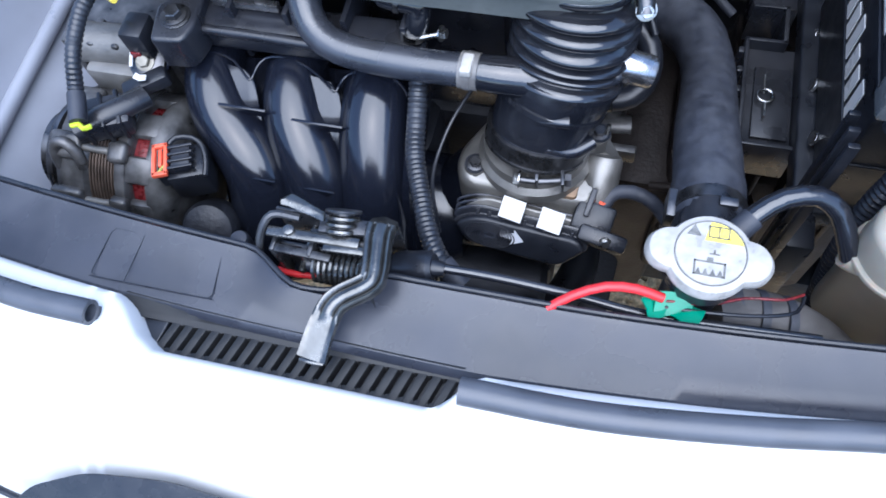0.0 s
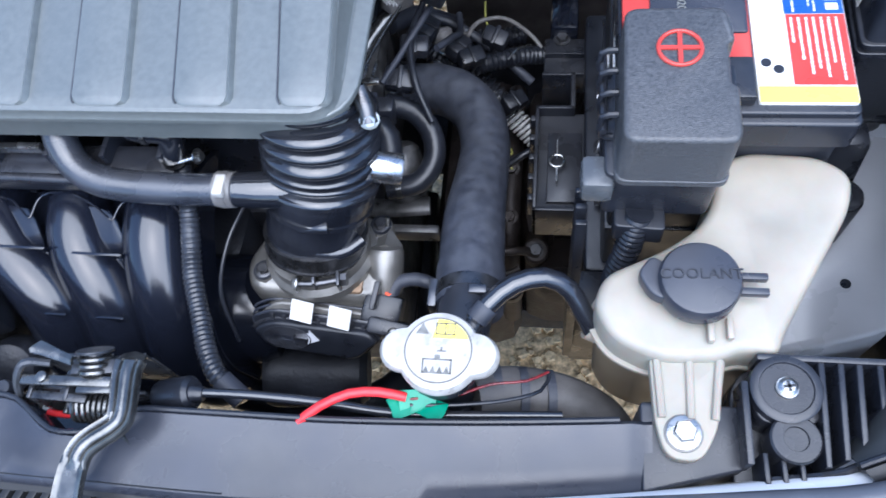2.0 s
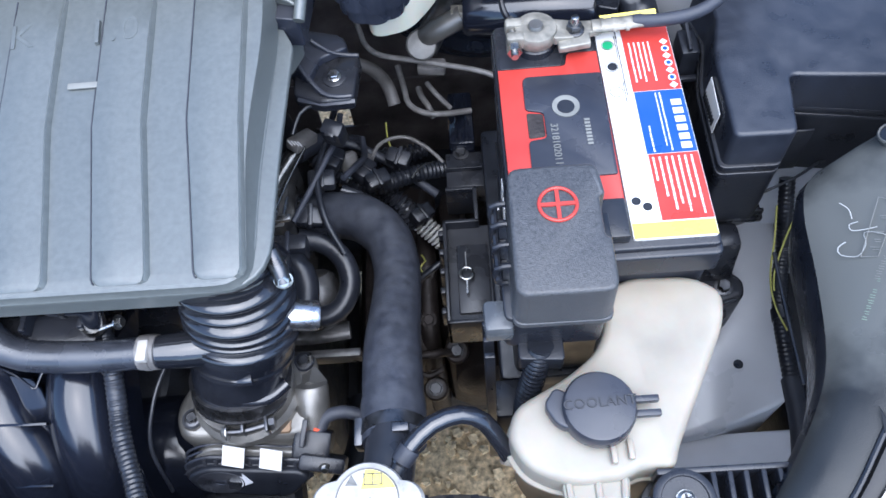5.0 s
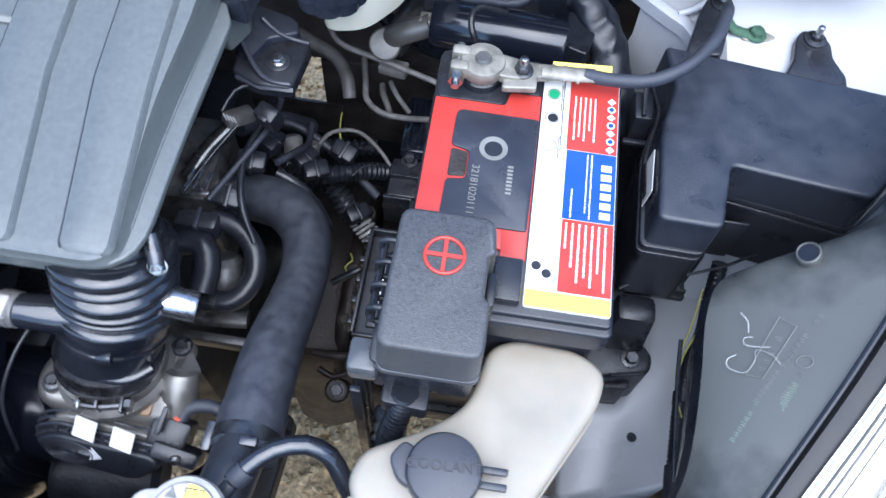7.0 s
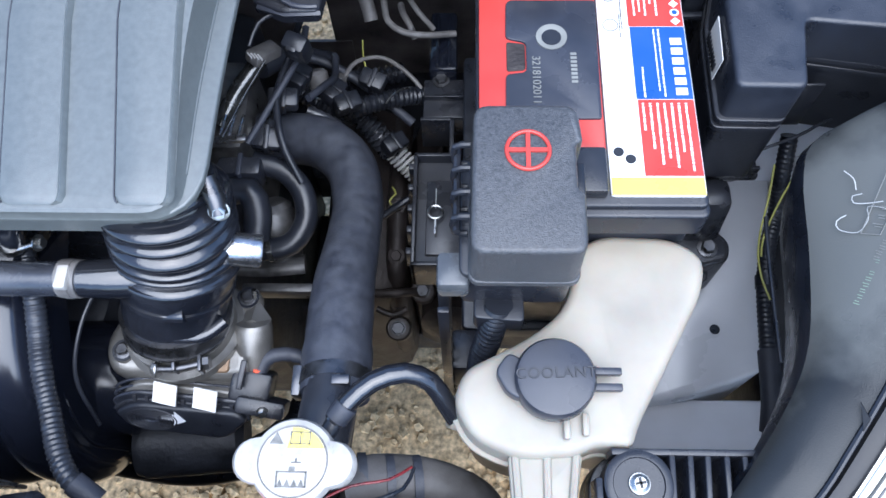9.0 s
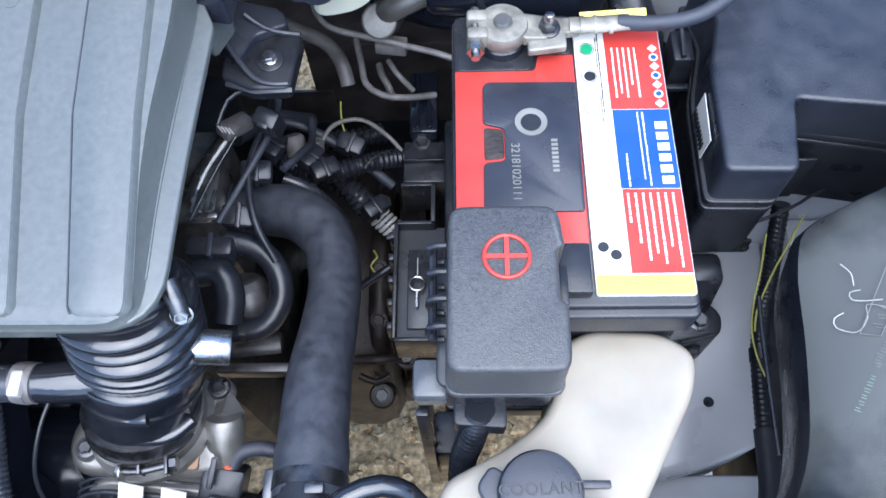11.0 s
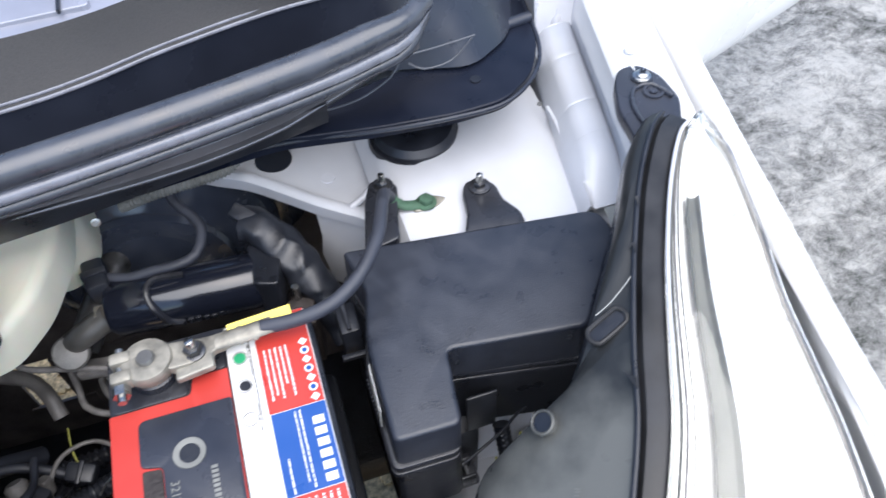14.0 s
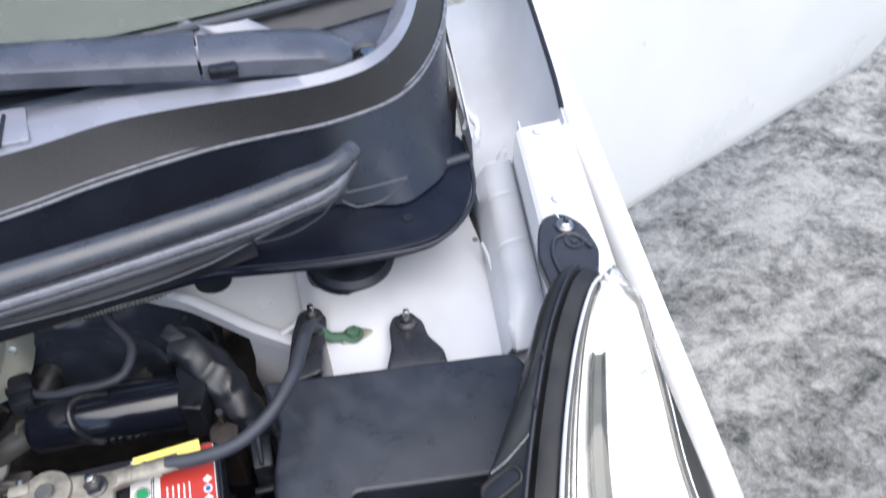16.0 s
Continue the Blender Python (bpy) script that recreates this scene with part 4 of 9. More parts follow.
    for x0, x1, y0, y1 in ((0.0862, 0.1018, 0.1610, 0.1617), (0.0862, 0.0870, 0.1610, 0.1690), (0.1010, 0.1018, 0.1610, 0.1690), (0.0862, 0.1018, 0.1683, 0.1690), (0.0925, 0.0955, 0.1690, 0.1712), (0.0935, 0.0985, 0.1730, 0.1735), (0.0955, 0.0962, 0.1735, 0.1755)):
        absorb(sym, block((x0, y0, 0.7672), (x1, y1, 0.7676)))
    for i in range(4):
        x = 0.0885 + 0.0036 * i
        absorb(sym, slab([(x - 0.0013, 0.1618), (x + 0.0013, 0.1618), (x, 0.1650)], 0.7672, 0.7676))
    part("boiling_mark", sym, CAP_PRINT, cap)


build_radiator()


# ---- engine and gearbox below ----
def build_engine():
    eng = thing("engine_block", (-0.15, 0.45, 0.1), "dark grimy engine block below the intake", "engine")
    part("block", block((-0.34, 0.34, 0.20), (-0.015, 0.62, 0.60), 0.02), BLOCK_DARK, eng)
    part("front_cover", block((-0.30, 0.30, 0.30), (-0.10, 0.36, 0.60), 0.015), BLOCK_DARK, eng)
    part("head_cover", block((-0.34, 0.35, 0.59), (-0.045, 0.60, 0.740), 0.015), PLAIN_BLACK, eng)
    part("water_housing", block((-0.06, 0.43, 0.52), (0.005, 0.52, 0.65), 0.012), CAST_GREY, eng)
    part("cast_arm", tube([(-0.01, 0.352, 0.597), (0.02, 0.350, 0.600), (0.052, 0.353, 0.600)], 0.0085, 12, flat=0.6), CAST_GREY, eng)
    part("cast_shelf", block((0.0, 0.332, 0.575), (0.060, 0.340, 0.592), 0.002), CAST_GREY, eng)
    part("lower_pipe", tube([(-0.14, 0.22, 0.50), (-0.06, 0.215, 0.45), (0.00, 0.24, 0.42), (0.03, 0.30, 0.40), (0.03, 0.36, 0.39)], 0.018, 14), DEEP_BLACK, eng, "dark pipe below the throttle")
    part("filter_housing", lathe([(0, -0.05), (0.024, -0.048), (0.027, -0.04), (0.027, 0.030), (0.022, 0.036), (0, 0.038)], axis_pose((-0.030, 0.222, 0.545), (0.9, 0.1, -0.1)), 28), BLOCK_DARK, eng, "dark round housing below the throttle")
    part("front_bracket", slab(rounded([(0.02, 0.235), (0.062, 0.228), (0.070, 0.33), (0.02, 0.36)], 0.006), 0.36, 0.385, 0.004), BLOCK_DARK, eng)
    part("oil_sump", block((-0.32, 0.36, 0.17), (0.0, 0.58, 0.24), 0.01), BLOCK_DARK, eng)
    gb = thing("gearbox", (0.15, 0.48, 0.1), "grimy brown cast gearbox casing", "gearbox")
    part("bell_housing", block((0.03, 0.385, 0.14), (0.118, 0.62, 0.445), 0.03), IRON, gb)
    part("casing", block((0.115, 0.41, 0.16), (0.31, 0.62, 0.435), 0.035), IRON, gb)
    part("flange_rim", tube([(0.110, 0.385, 0.28), (0.110, 0.39, 0.38), (0.110, 0.42, 0.44), (0.110, 0.50, 0.455), (0.110, 0.60, 0.43)], 0.011, 10), IRON, gb)
    for i, (y, z) in enumerate(((0.390, 0.40), (0.425, 0.452), (0.475, 0.465), (0.555, 0.455))):
        bolt("casing_bolt", (0.110, y, z), 0.006, IRON, gb, (0, -0.4, 1))
    for i in range(5):
        part("casing_rib", block((0.15 + 0.03 * i, 0.405, 0.30), (0.156 + 0.03 * i, 0.60, 0.463), 0.002), IRON, gb)
    part("shift_tower", lathe([(0.035, 0.40), (0.032, 0.47), (0.022, 0.485), (0.018, 0.52), (0, 0.525)], Matrix.Translation((0.20, 0.53, 0)), 20), IRON, gb)
    part("front_rib", tube([(0.085, 0.384, 0.452), (0.112, 0.382, 0.458), (0.128, 0.386, 0.452), (0.146, 0.384, 0.440)], 0.0045, 10), IRON, gb)
    part("front_rib", tube([(0.092, 0.372, 0.440), (0.108, 0.366, 0.438), (0.122, 0.372, 0.440)], 0.0035, 10), IRON, gb)
    for at in ((0.138, 0.389, 0.447), (0.113, 0.357, 0.424)):
        part("bolt_boss", lathe([(0.013, -0.03), (0.013, 0.0), (0.011, 0.002), (0, 0.002)], axis_pose(at, (0, -0.3, 1)), 20), IRON, gb)
        bolt("face_bolt", at, 0.0068, GREASY, gb, (0, -0.3, 1))
    part("front_boss", lathe([(0.03, 0), (0.03, 0.04), (0.018, 0.045), (0, 0.045)], axis_pose((0.165, 0.405, 0.40), (0, -1, 0.3)), 20), IRON, gb)


build_engine()


# ---- intake manifold ----
def build_manifold():
    man = thing("intake_manifold", (-0.18, 0.25, 0.55), "glossy black plastic intake manifold with three curved runners", "intake manifold")
    for xt, xm, r0 in ((-0.252, -0.208, 0.019), (-0.189, -0.163, 0.0195), (-0.126, -0.118, 0.0235)):
        pts = [(xt, 0.318, 0.692), (xt, 0.290, 0.696), (xt * 0.7 + xm * 0.3, 0.260, 0.686), (xm, 0.229, 0.657), (xm, 0.208, 0.610), (xm + 0.004, 0.210, 0.555), (xm + 0.006, 0.24, 0.50)]
        part("runner", tube([(x, y + 0.003, z - 0.003) for x, y, z in pts], lambda s, L: r0 + (0.0265 - r0) * min(1, s / 0.12), 32, 0.004, flat=1.0), GLOSS_BLACK, man, "glossy black curved runner")
        for side in (-1, 1):
            part("runner_seam", tube([(q[0] + side * (r0 + 0.0014 * i), q[1] + 0.002, q[2] - 0.001) for i, q in enumerate(pts[1:6])], 0.0016, 8), GLOSS_BLACK, man)
    part("web", sheet([[(-0.265, 0.31, 0.685), (-0.20, 0.31, 0.685), (-0.10, 0.31, 0.685)], [(-0.25, 0.255, 0.672), (-0.19, 0.255, 0.672), (-0.10, 0.255, 0.672)], [(-0.235, 0.220, 0.625), (-0.17, 0.220, 0.625), (-0.10, 0.220, 0.625)], [(-0.23, 0.23, 0.53), (-0.17, 0.23, 0.53), (-0.10, 0.23, 0.53)]], 0.012), GLOSS_BLACK, man)
    view = Vector((-0.10, 0.22, -0.44)).normalized()
    for at, w, dep, tri in (((-0.214, 0.2555, 0.7000), 0.036, 0.016, 0), ((-0.160, 0.2540, 0.6960), 0.038, 0.016, 0), ((-0.2000, 0.2175, 0.6680), 0.026, 0.016, 1), ((-0.1570, 0.2165, 0.6680), 0.028, 0.016, 1)):
        X = Vector((1, -0.03, 0.03)).normalized()
        Z = X.cross(view).normalized()
        m = Matrix.Translation(at) @ Matrix((X, view, Z)).transposed().to_4x4() @ pose(0, 0, 0, -9 if not tri else -24, 0, 0)
        oval = [(-w / 2, -dep / 2), (w / 2, -dep / 2), (w / 2 - 0.003, dep / 2), (-w / 2 + 0.003, dep / 2)] if not tri else [(-w / 2, -dep * 0.45), (w / 2, -dep * 0.45), (0.003, dep / 2), (-0.003, dep / 2)]
        fin = slab(rounded(oval, 0.001, 2), -0.0009, 0.0009, 0.0004, 2)
        fin.transform(m)
        part("fin", fin, GLOSS_BLACK, man, "thin cross fin")
    # scalloped rim where the runners meet the flange
    part("flange_rim", tube([(-0.280, 0.276, 0.703), (-0.276, 0.284, 0.711), (-0.269, 0.288, 0.7125), (-0.256, 0.291, 0.7135), (-0.241, 0.291, 0.7125), (-0.228, 0.287, 0.711), (-0.2165, 0.2770, 0.7085), (-0.2125, 0.2760, 0.7085), (-0.2110, 0.2850, 0.710), (-0.2060, 0.2915, 0.7125), (-0.195, 0.2940, 0.7135), (-0.180, 0.2920, 0.712), (-0.1665, 0.2860, 0.710), (-0.1540, 0.2770, 0.7085), (-0.1500, 0.2760, 0.7085), (-0.1475, 0.2850, 0.710), (-0.1400, 0.2905, 0.7125), (-0.1250, 0.2920, 0.7135), (-0.1080, 0.2880, 0.711), (-0.1000, 0.2800, 0.708)], 0.0010, 8), GLOSS_BLACK, man, "thin scalloped rim")
    for x in (-0.2235, -0.1610):
        part("web_facet", sheet([[(x - 0.014, 0.287, 0.707), (x + 0.004, 0.284, 0.706), (x + 0.012, 0.276, 0.7045)], [(x - 0.008, 0.268, 0.697), (x + 0.008, 0.266, 0.697), (x + 0.016, 0.264, 0.694)], [(x - 0.001, 0.246, 0.676), (x + 0.014, 0.246, 0.675), (x + 0.020, 0.246, 0.670)], [(x + 0.010, 0.226, 0.645), (x + 0.021, 0.226, 0.645), (x + 0.026, 0.226, 0.640)]], 0.002), GLOSS_BLACK, man, "flat glossy facet beside a runner", 60)
    part("top_rail", block((-0.275, 0.292, 0.715), (-0.095, 0.318, 0.741), 0.006), PLAIN_BLACK, man, "long black mounting rail")
    part("rail_lip", tube([(-0.27, 0.2915, 0.737), (-0.20, 0.2905, 0.738), (-0.13, 0.288, 0.736), (-0.098, 0.283, 0.73)], 0.0035, 10), PLAIN_BLACK, man)
    part("end_plate", sheet([[(-0.0955, 0.30, 0.725), (-0.0955, 0.26, 0.71), (-0.0955, 0.225, 0.675), (-0.0955, 0.205, 0.62), (-0.0955, 0.205, 0.53)], [(-0.0955, 0.34, 0.70), (-0.0955, 0.29, 0.68), (-0.0955, 0.25, 0.65), (-0.0955, 0.24, 0.60), (-0.0955, 0.24, 0.53)]], 0.005), GLOSS_BLACK, man)
    part("plenum", lathe([(0, -0.26), (0.038, -0.258), (0.045, -0.24), (0.045, -0.07), (0.04, -0.06), (0, -0.058)], Matrix.Translation((0, 0.265, 0.575)) @ pose(0, 0, 0, 0, 90, 0), 28), GLOSS_BLACK, man, "round black plenum")
    part("throttle_duct", tube([(-0.07, 0.27, 0.58), (-0.05, 0.275, 0.61), (-0.03, 0.275, 0.635)], 0.034, 20), GLOSS_BLACK, man)
    brk = part("bracket", slab(rounded([(-0.2685, 0.2685), (-0.2455, 0.2705), (-0.2415, 0.2870), (-0.2440, 0.3150), (-0.2570, 0.3110), (-0.2745, 0.2990)], [0.004, 0.006, 0.004, 0.006, 0.008, 0.006]), 0.722, 0.7495, 0.003), PLAIN_BLACK, man, "black mounting ear")
    part("bolt_washer", disc((-0.257, 0.289, 0.7493), 0.0105, 0.0012, n=26, bev=0.0004), DARK_STEEL, brk)
    bolt("bracket_bolt", (-0.257, 0.289, 0.7503), 0.0058, DARK_STEEL, brk)
    # second ear on the alternator side
    ear = part("support_ear", lathe([(0.013, 0), (0.013, 0.010), (0.009, 0.012), (0, 0.012)], axis_pose((-0.294, 0.281, 0.700), (0.1, -0.4, 0.9)), 20), DARK_STEEL, man)
    bolt("support_bolt", (-0.2932, 0.2765, 0.7110), 0.0048, BRASS, ear, (0.1, -0.5, 0.9))
    # injector rail and stays behind
    part("fuel_rail", tube([(-0.29, 0.345, 0.735), (-0.10, 0.345, 0.735)], 0.008, 12), DARK_STEEL, man)
    for i in range(4):
        x = -0.225 + 0.04 * i
        part("stay", block((x, 0.30, 0.70), (x + 0.004, 0.345, 0.752), 0.001), PLAIN_BLACK, man)
    part("stay_bar", block((-0.2380, 0.3060, 0.7440), (-0.1900, 0.3110, 0.7510), 0.001), STUB_STEEL, man, "bright steel stay")


build_manifold()


# ---- throttle body and intake bellows ----
def build_throttle():
    th = thing("throttle_unit", (-0.015, 0.25, 0.60), "grey cast aluminium throttle unit with a black motor cover", "throttle")
    part("housing", slab(rounded([(-0.062, 0.246), (0.036, 0.244), (0.038, 0.268), (0.024, 0.310), (-0.046, 0.312), (-0.068, 0.270)], 0.012), 0.60, lambda x, y: 0.6635 - 0.25 * max(0, 0.258 - y), 0.007, both=True), ALUMINIUM, th, "cast aluminium housing")
    part("bore_flange", lathe([(0.040, 0), (0.0405, 0.008), (0.037, 0.012), (0.037, 0.020), (0, 0.020)], axis_pose((-0.012, 0.278, 0.658), (0.0, 0.12, 1)), 36), ALUMINIUM, th)
    for x, y, z in ((-0.052, 0.2610, 0.6645), (0.029, 0.300, 0.6645)):
        part("boss", disc((x, y, z - 0.012), 0.0085, 0.012, n=20, bev=0.002), ALUMINIUM, th)
        part("boss_washer", disc((x, y, z - 0.0005), 0.0078, 0.0012, n=20), DEEP_BLACK, th)
        bolt("boss_bolt", (x, y, z), 0.0042, DARK_STEEL, th)
    part("side_barrel", lathe([(0.0, 0), (0.0125, 0.0), (0.0130, 0.003), (0.0130, 0.030), (0.0115, 0.033), (0, 0.034)], axis_pose((0.0345, 0.256, 0.646), (0.02, 0.65, 0.55)), 30), ALUMINIUM, th, "pale round barrel")
    part("barrel_web", sheet([[(0.024, 0.290, 0.660), (0.035, 0.300, 0.662), (0.046, 0.286, 0.660)], [(0.022, 0.278, 0.667), (0.035, 0.282, 0.670), (0.048, 0.276, 0.666)]], 0.003), ALUMINIUM, th)
    part("barrel_pin", tube([(0.0335, 0.297, 0.660), (0.0345, 0.303, 0.672)], 0.0018, 8), STEEL, th)
    part("tarnished_face", slab(rounded([(0.004, 0.2475), (0.021, 0.2475), (0.022, 0.2700), (0.009, 0.2660)], 0.003), 0.655, lambda x, y: 0.6650 - 0.25 * max(0, 0.258 - y), 0.001), TARNISH, th, "brown tarnished face")
    part("boss_web", tube([(-0.052, 0.261, 0.660), (-0.045, 0.275, 0.664), (-0.030, 0.292, 0.666)], 0.0035, 10), ALUMINIUM, th)
    part("yellow_stain", disc((0.008, 0.2515, 0.6638), 0.0045, 0.0012, d=(0, -0.25, 1), n=20), BRASS, th, "tarnished brass seat")
    part("orange_tag", block((0.0060, 0.2500, 0.6640), (0.0100, 0.2540, 0.6662), 0.001), ORANGE, th, "small orange tag")
    # band of the motor cover with its ribs
    m = Matrix.Translation((-0.012, 0.2225, 0.6445)) @ pose(0, 0, 0, 52, 0, -4)
    oval = rounded([(-0.040, -0.016), (0.030, -0.020), (0.045, 0.000), (0.040, 0.0155), (-0.034, 0.0185), (-0.050, 0.002)], 0.014, 6)
    full = oval
    flange = slab(full, -0.03, -0.007, 0.002)
    flange.transform(m)
    part("motor_flange", flange, ALUMINIUM, th, "pale cast flange of the motor")
    oval = [(x, y if y < -0.008 else -0.008 + (y + 0.008) * 0.55) for x, y in full]
    lid = slab(oval, -0.03, 0.0015, 0.003)
    lid.transform(m)
    lidp = part("motor_cover", lid, DEEP_BLACK, th, "black ribbed motor cover")
    rim = slab([(x * 1.06, y * 1.06 + 0.001) for x, y in oval], -0.02, -0.003, 0.0012)
    rim.transform(m)
    part("cover_rim", rim, PLAIN_BLACK, lidp)
    band = slab([(x * 1.05, y + 0.006) for x, y in oval], -0.03, -0.0035, 0.0012)
    band.transform(m)
    part("cover_band", band, DEEP_BLACK, lidp)
    for i in range(8):
        r = 0.003 + 0.0016 * i
        arc = tube([(-0.0220 + r * math.cos(radians(a)) * 1.25, -0.0060 + r * 0.62 * math.sin(radians(a)), 0.0016) for a in range(0, 361, 15)], 0.0007, 6, 0.004)
        arc.transform(m)
        part("cover_ring", arc, PLAIN_BLACK if i else PANEL_BLACK, lidp)
    for k in range(3):
        hoop = tube([tuple(m @ Vector((x * (1.05 + 0.015 * k), y + 0.006 + 0.0025 * k, -0.0045 - 0.004 * k))) for x, y in oval if y > -0.012], 0.0011, 6, 0.004)
        part("cover_hoop", hoop, PANEL_BLACK, lidp)
    for i in range(9):
        rb = box_at(m @ Matrix.Translation((-0.034 + 0.0085 * i, 0.0055 - 0.0002 * i, -0.005)), (0.0030, 0.010, 0.006), 0.0008)
        part("band_rib", rb, PLAIN_BLACK, lidp)
    for at in ((-0.0205, 0.2325, 0.6600), (0.0070, 0.2290, 0.6590)):
        st = box_at(Matrix.Translation(at) @ pose(0, 0, 0, 38, 0, -12), (0.0165, 0.0150, 0.0012))
        part("white_sticker", st, WHITE_LABEL, lidp, "blank white sticker")
    arrow = slab([(-0.003, -0.010), (0.006, -0.009), (0.006, -0.013), (0.014, -0.007), (0.005, -0.001), (0.006, -0.004), (-0.004, -0.005)], 0.0014, 0.0019)
    arrow.transform(m @ Matrix.Translation((-0.010, 0.0045, 0)) @ Matrix.Rotation(radians(-12), 4, "Z"))
    part("pale_mark", arrow, GREY_PAINT, lidp)
    con = part("plug", box_at(Matrix.Translation((0.034, 0.243, 0.643)) @ pose(0, 0, 0, 20, 8, -8), (0.028, 0.022, 0.026), 0.003), DEEP_BLACK, th, "black wiring plug")
    part("plug_ridge", box_at(Matrix.Translation((0.031, 0.245, 0.6640)) @ pose(0, 0, 0, 20, 8, -8), (0.004, 0.020, 0.003), 0.001), PLAIN_BLACK, con)
    part("plug_collar", box_at(Matrix.Translation((0.042, 0.229, 0.642)) @ pose(0, 0, 0, 20, 8, -8), (0.034, 0.012, 0.026), 0.003), PLAIN_BLACK, con)
    part("red_seal", disc((0.0385, 0.2505, 0.6535), 0.0040, 0.0030, d=(0.3, 0.6, 0.7), n=14), ORANGE, con, "red cable seal")
    bolt("plug_screw", (0.045, 0.2225, 0.652), 0.0030, STEEL, th, (0.1, -0.8, 0.6))
    # bellows
    bel = thing("intake_bellows", (0.0, 0.30, 0.68), "shiny black ribbed rubber intake bellows", "intake hose")
    axis = [(0.000, 0.303, 0.7250), (0.002, 0.311, 0.740), (0.004, 0.317, 0.757), (0.005, 0.3235, 0.774), (0.005, 0.3275, 0.783)]
    part("bellows_tube", tube(axis, lambda s, L: (0.029 if s > L - 0.008 else 0.0355) + 0.0036 * (2 * abs(math.cos(math.pi * s / 0.0100)) ** 0.6 - 1), 44, 0.0009), HOSE_GLOSS, bel, "ribbed rubber tube", 70)
    low = [(-0.012, 0.279, 0.678), (-0.0105, 0.284, 0.690), (-0.006, 0.293, 0.706), (0.000, 0.303, 0.726)]
    part("lower_sleeve", tube(low, lambda s, L: 0.0335 + 0.0035 * min(1, s / L * 1.15) ** 2, 44, 0.002), HOSE_GLOSS, bel, "smooth shiny lower sleeve", 60)
    part("lower_band", tube([(-0.0122, 0.2787, 0.6775), (-0.0107, 0.2835, 0.6885)], 0.0352, 44, 0.004), DARK_STEEL, bel, "dark steel clamp band")
    for k in (0.0, 1.0):
        q = Vector((-0.0122, 0.2787, 0.6775)).lerp(Vector((-0.0107, 0.2835, 0.6885)), k)
        part("band_bead", tube([q, q + Vector((0.0002, 0.0006, 0.0014))], 0.0362, 44, 0.004), DARK_STEEL, bel)
    part("sleeve_bead", tube([(-0.0050, 0.2945, 0.7090), (-0.0042, 0.2960, 0.7120)], 0.0368, 44, 0.004), HOSE_GLOSS, bel)
    part("upper_band", tube([(-0.0005, 0.3022, 0.7240), (0.0003, 0.3040, 0.7275)], 0.0382, 44, 0.004), HOSE_GLOSS, bel)
    part("clamp_screw", tube([(-0.019, 0.2430, 0.6850), (-0.006, 0.2430, 0.6855), (0.014, 0.2475, 0.6855)], 0.0024, 10), DARK_STEEL, bel)
    bolt("clamp_head", (-0.017, 0.2430, 0.6850), 0.0042, STEEL, bel, (-1, 0, 0))
    for x in (-0.0065, 0.0105):
        part("clamp_ear", box_at(Matrix.Translation((x, 0.246, 0.6855)) @ pose(0, 0, 0, 0, 0, 10), (0.0022, 0.011, 0.011), 0.0006), DARK_STEEL, bel)
    part("clamp_nut", lathe([(0, 0), (0.0048, 0), (0.0048, 0.004), (0, 0.004)], axis_pose((0.012, 0.247, 0.6855), (1, 0.15, 0)), 6), DARK_STEEL, bel)
    part("band_lug", tube([(-0.010, 0.2660, 0.7240), (0.000, 0.2648, 0.7250), (0.010, 0.2655, 0.7255)], lambda s, L: 0.0030 + 0.0012 * abs(math.cos(math.pi * s / L)), 12, 0.001), HOSE_GLOSS, bel)
    part("moulded_boss", tube([(-0.006, 0.2640, 0.702), (-0.004, 0.2600, 0.703), (0.006, 0.2600, 0.698), (0.016, 0.2640, 0.696), (0.026, 0.272, 0.697)], lambda s, L: 0.0062 - 0.0020 * s / L, 14, 0.002), HOSE_GLOSS, bel)
    part("side_stub", lathe([(0.0, 0), (0.0100, 0), (0.0105, 0.002), (0.0105, 0.020), (0.0098, 0.0215), (0, 0.0217)], axis_pose((0.034, 0.305, 0.738), (0.95, 0.05, -0.30)), 26), STUB_STEEL, bel, "grey metal side stub")
    part("left_stub", tube([(-0.050, 0.283, 0.741), (-0.035, 0.284, 0.7395), (-0.012, 0.288, 0.735), (0.006, 0.292, 0.731)], lambda s, L: 0.0112 + 0.0045 * s / L, 20), HOSE_GLOSS, bel)
    # breather hose
    br = thing("breather_hose", (-0.12, 0.29, 0.73), "satin black breather hose with a white clip", "hose")
    part("hose", tube([(-0.172, 0.360, 0.778), (-0.172, 0.335, 0.772), (-0.170, 0.312, 0.763), (-0.163, 0.297, 0.750), (-0.143, 0.287, 0.742), (-0.10, 0.2835, 0.740), (-0.048, 0.283, 0.741)], 0.0108, 20), SATIN_HOSE, br)
    part("clip", tube([(-0.062, 0.2833, 0.741), (-0.050, 0.283, 0.741)], 0.0118, 20), WIRE_GREY, br)
    part("white_band", tube([(-0.0585, 0.2832, 0.741), (-0.0540, 0.283, 0.741)], 0.0122, 20), WIRE_GREY, br, "grey band")
    part("white_tab", block((-0.0600, 0.2725, 0.7480), (-0.0530, 0.2870, 0.7540), 0.0012), CAP_WHITE, br, "white plastic tab")
    # purge pipe fitting between hose and box
    fit_ = thing("purge_fitting", (-0.10, 0.32, 0.72), "dark metal elbow fitting with a screw clamp", "pipe fitting")
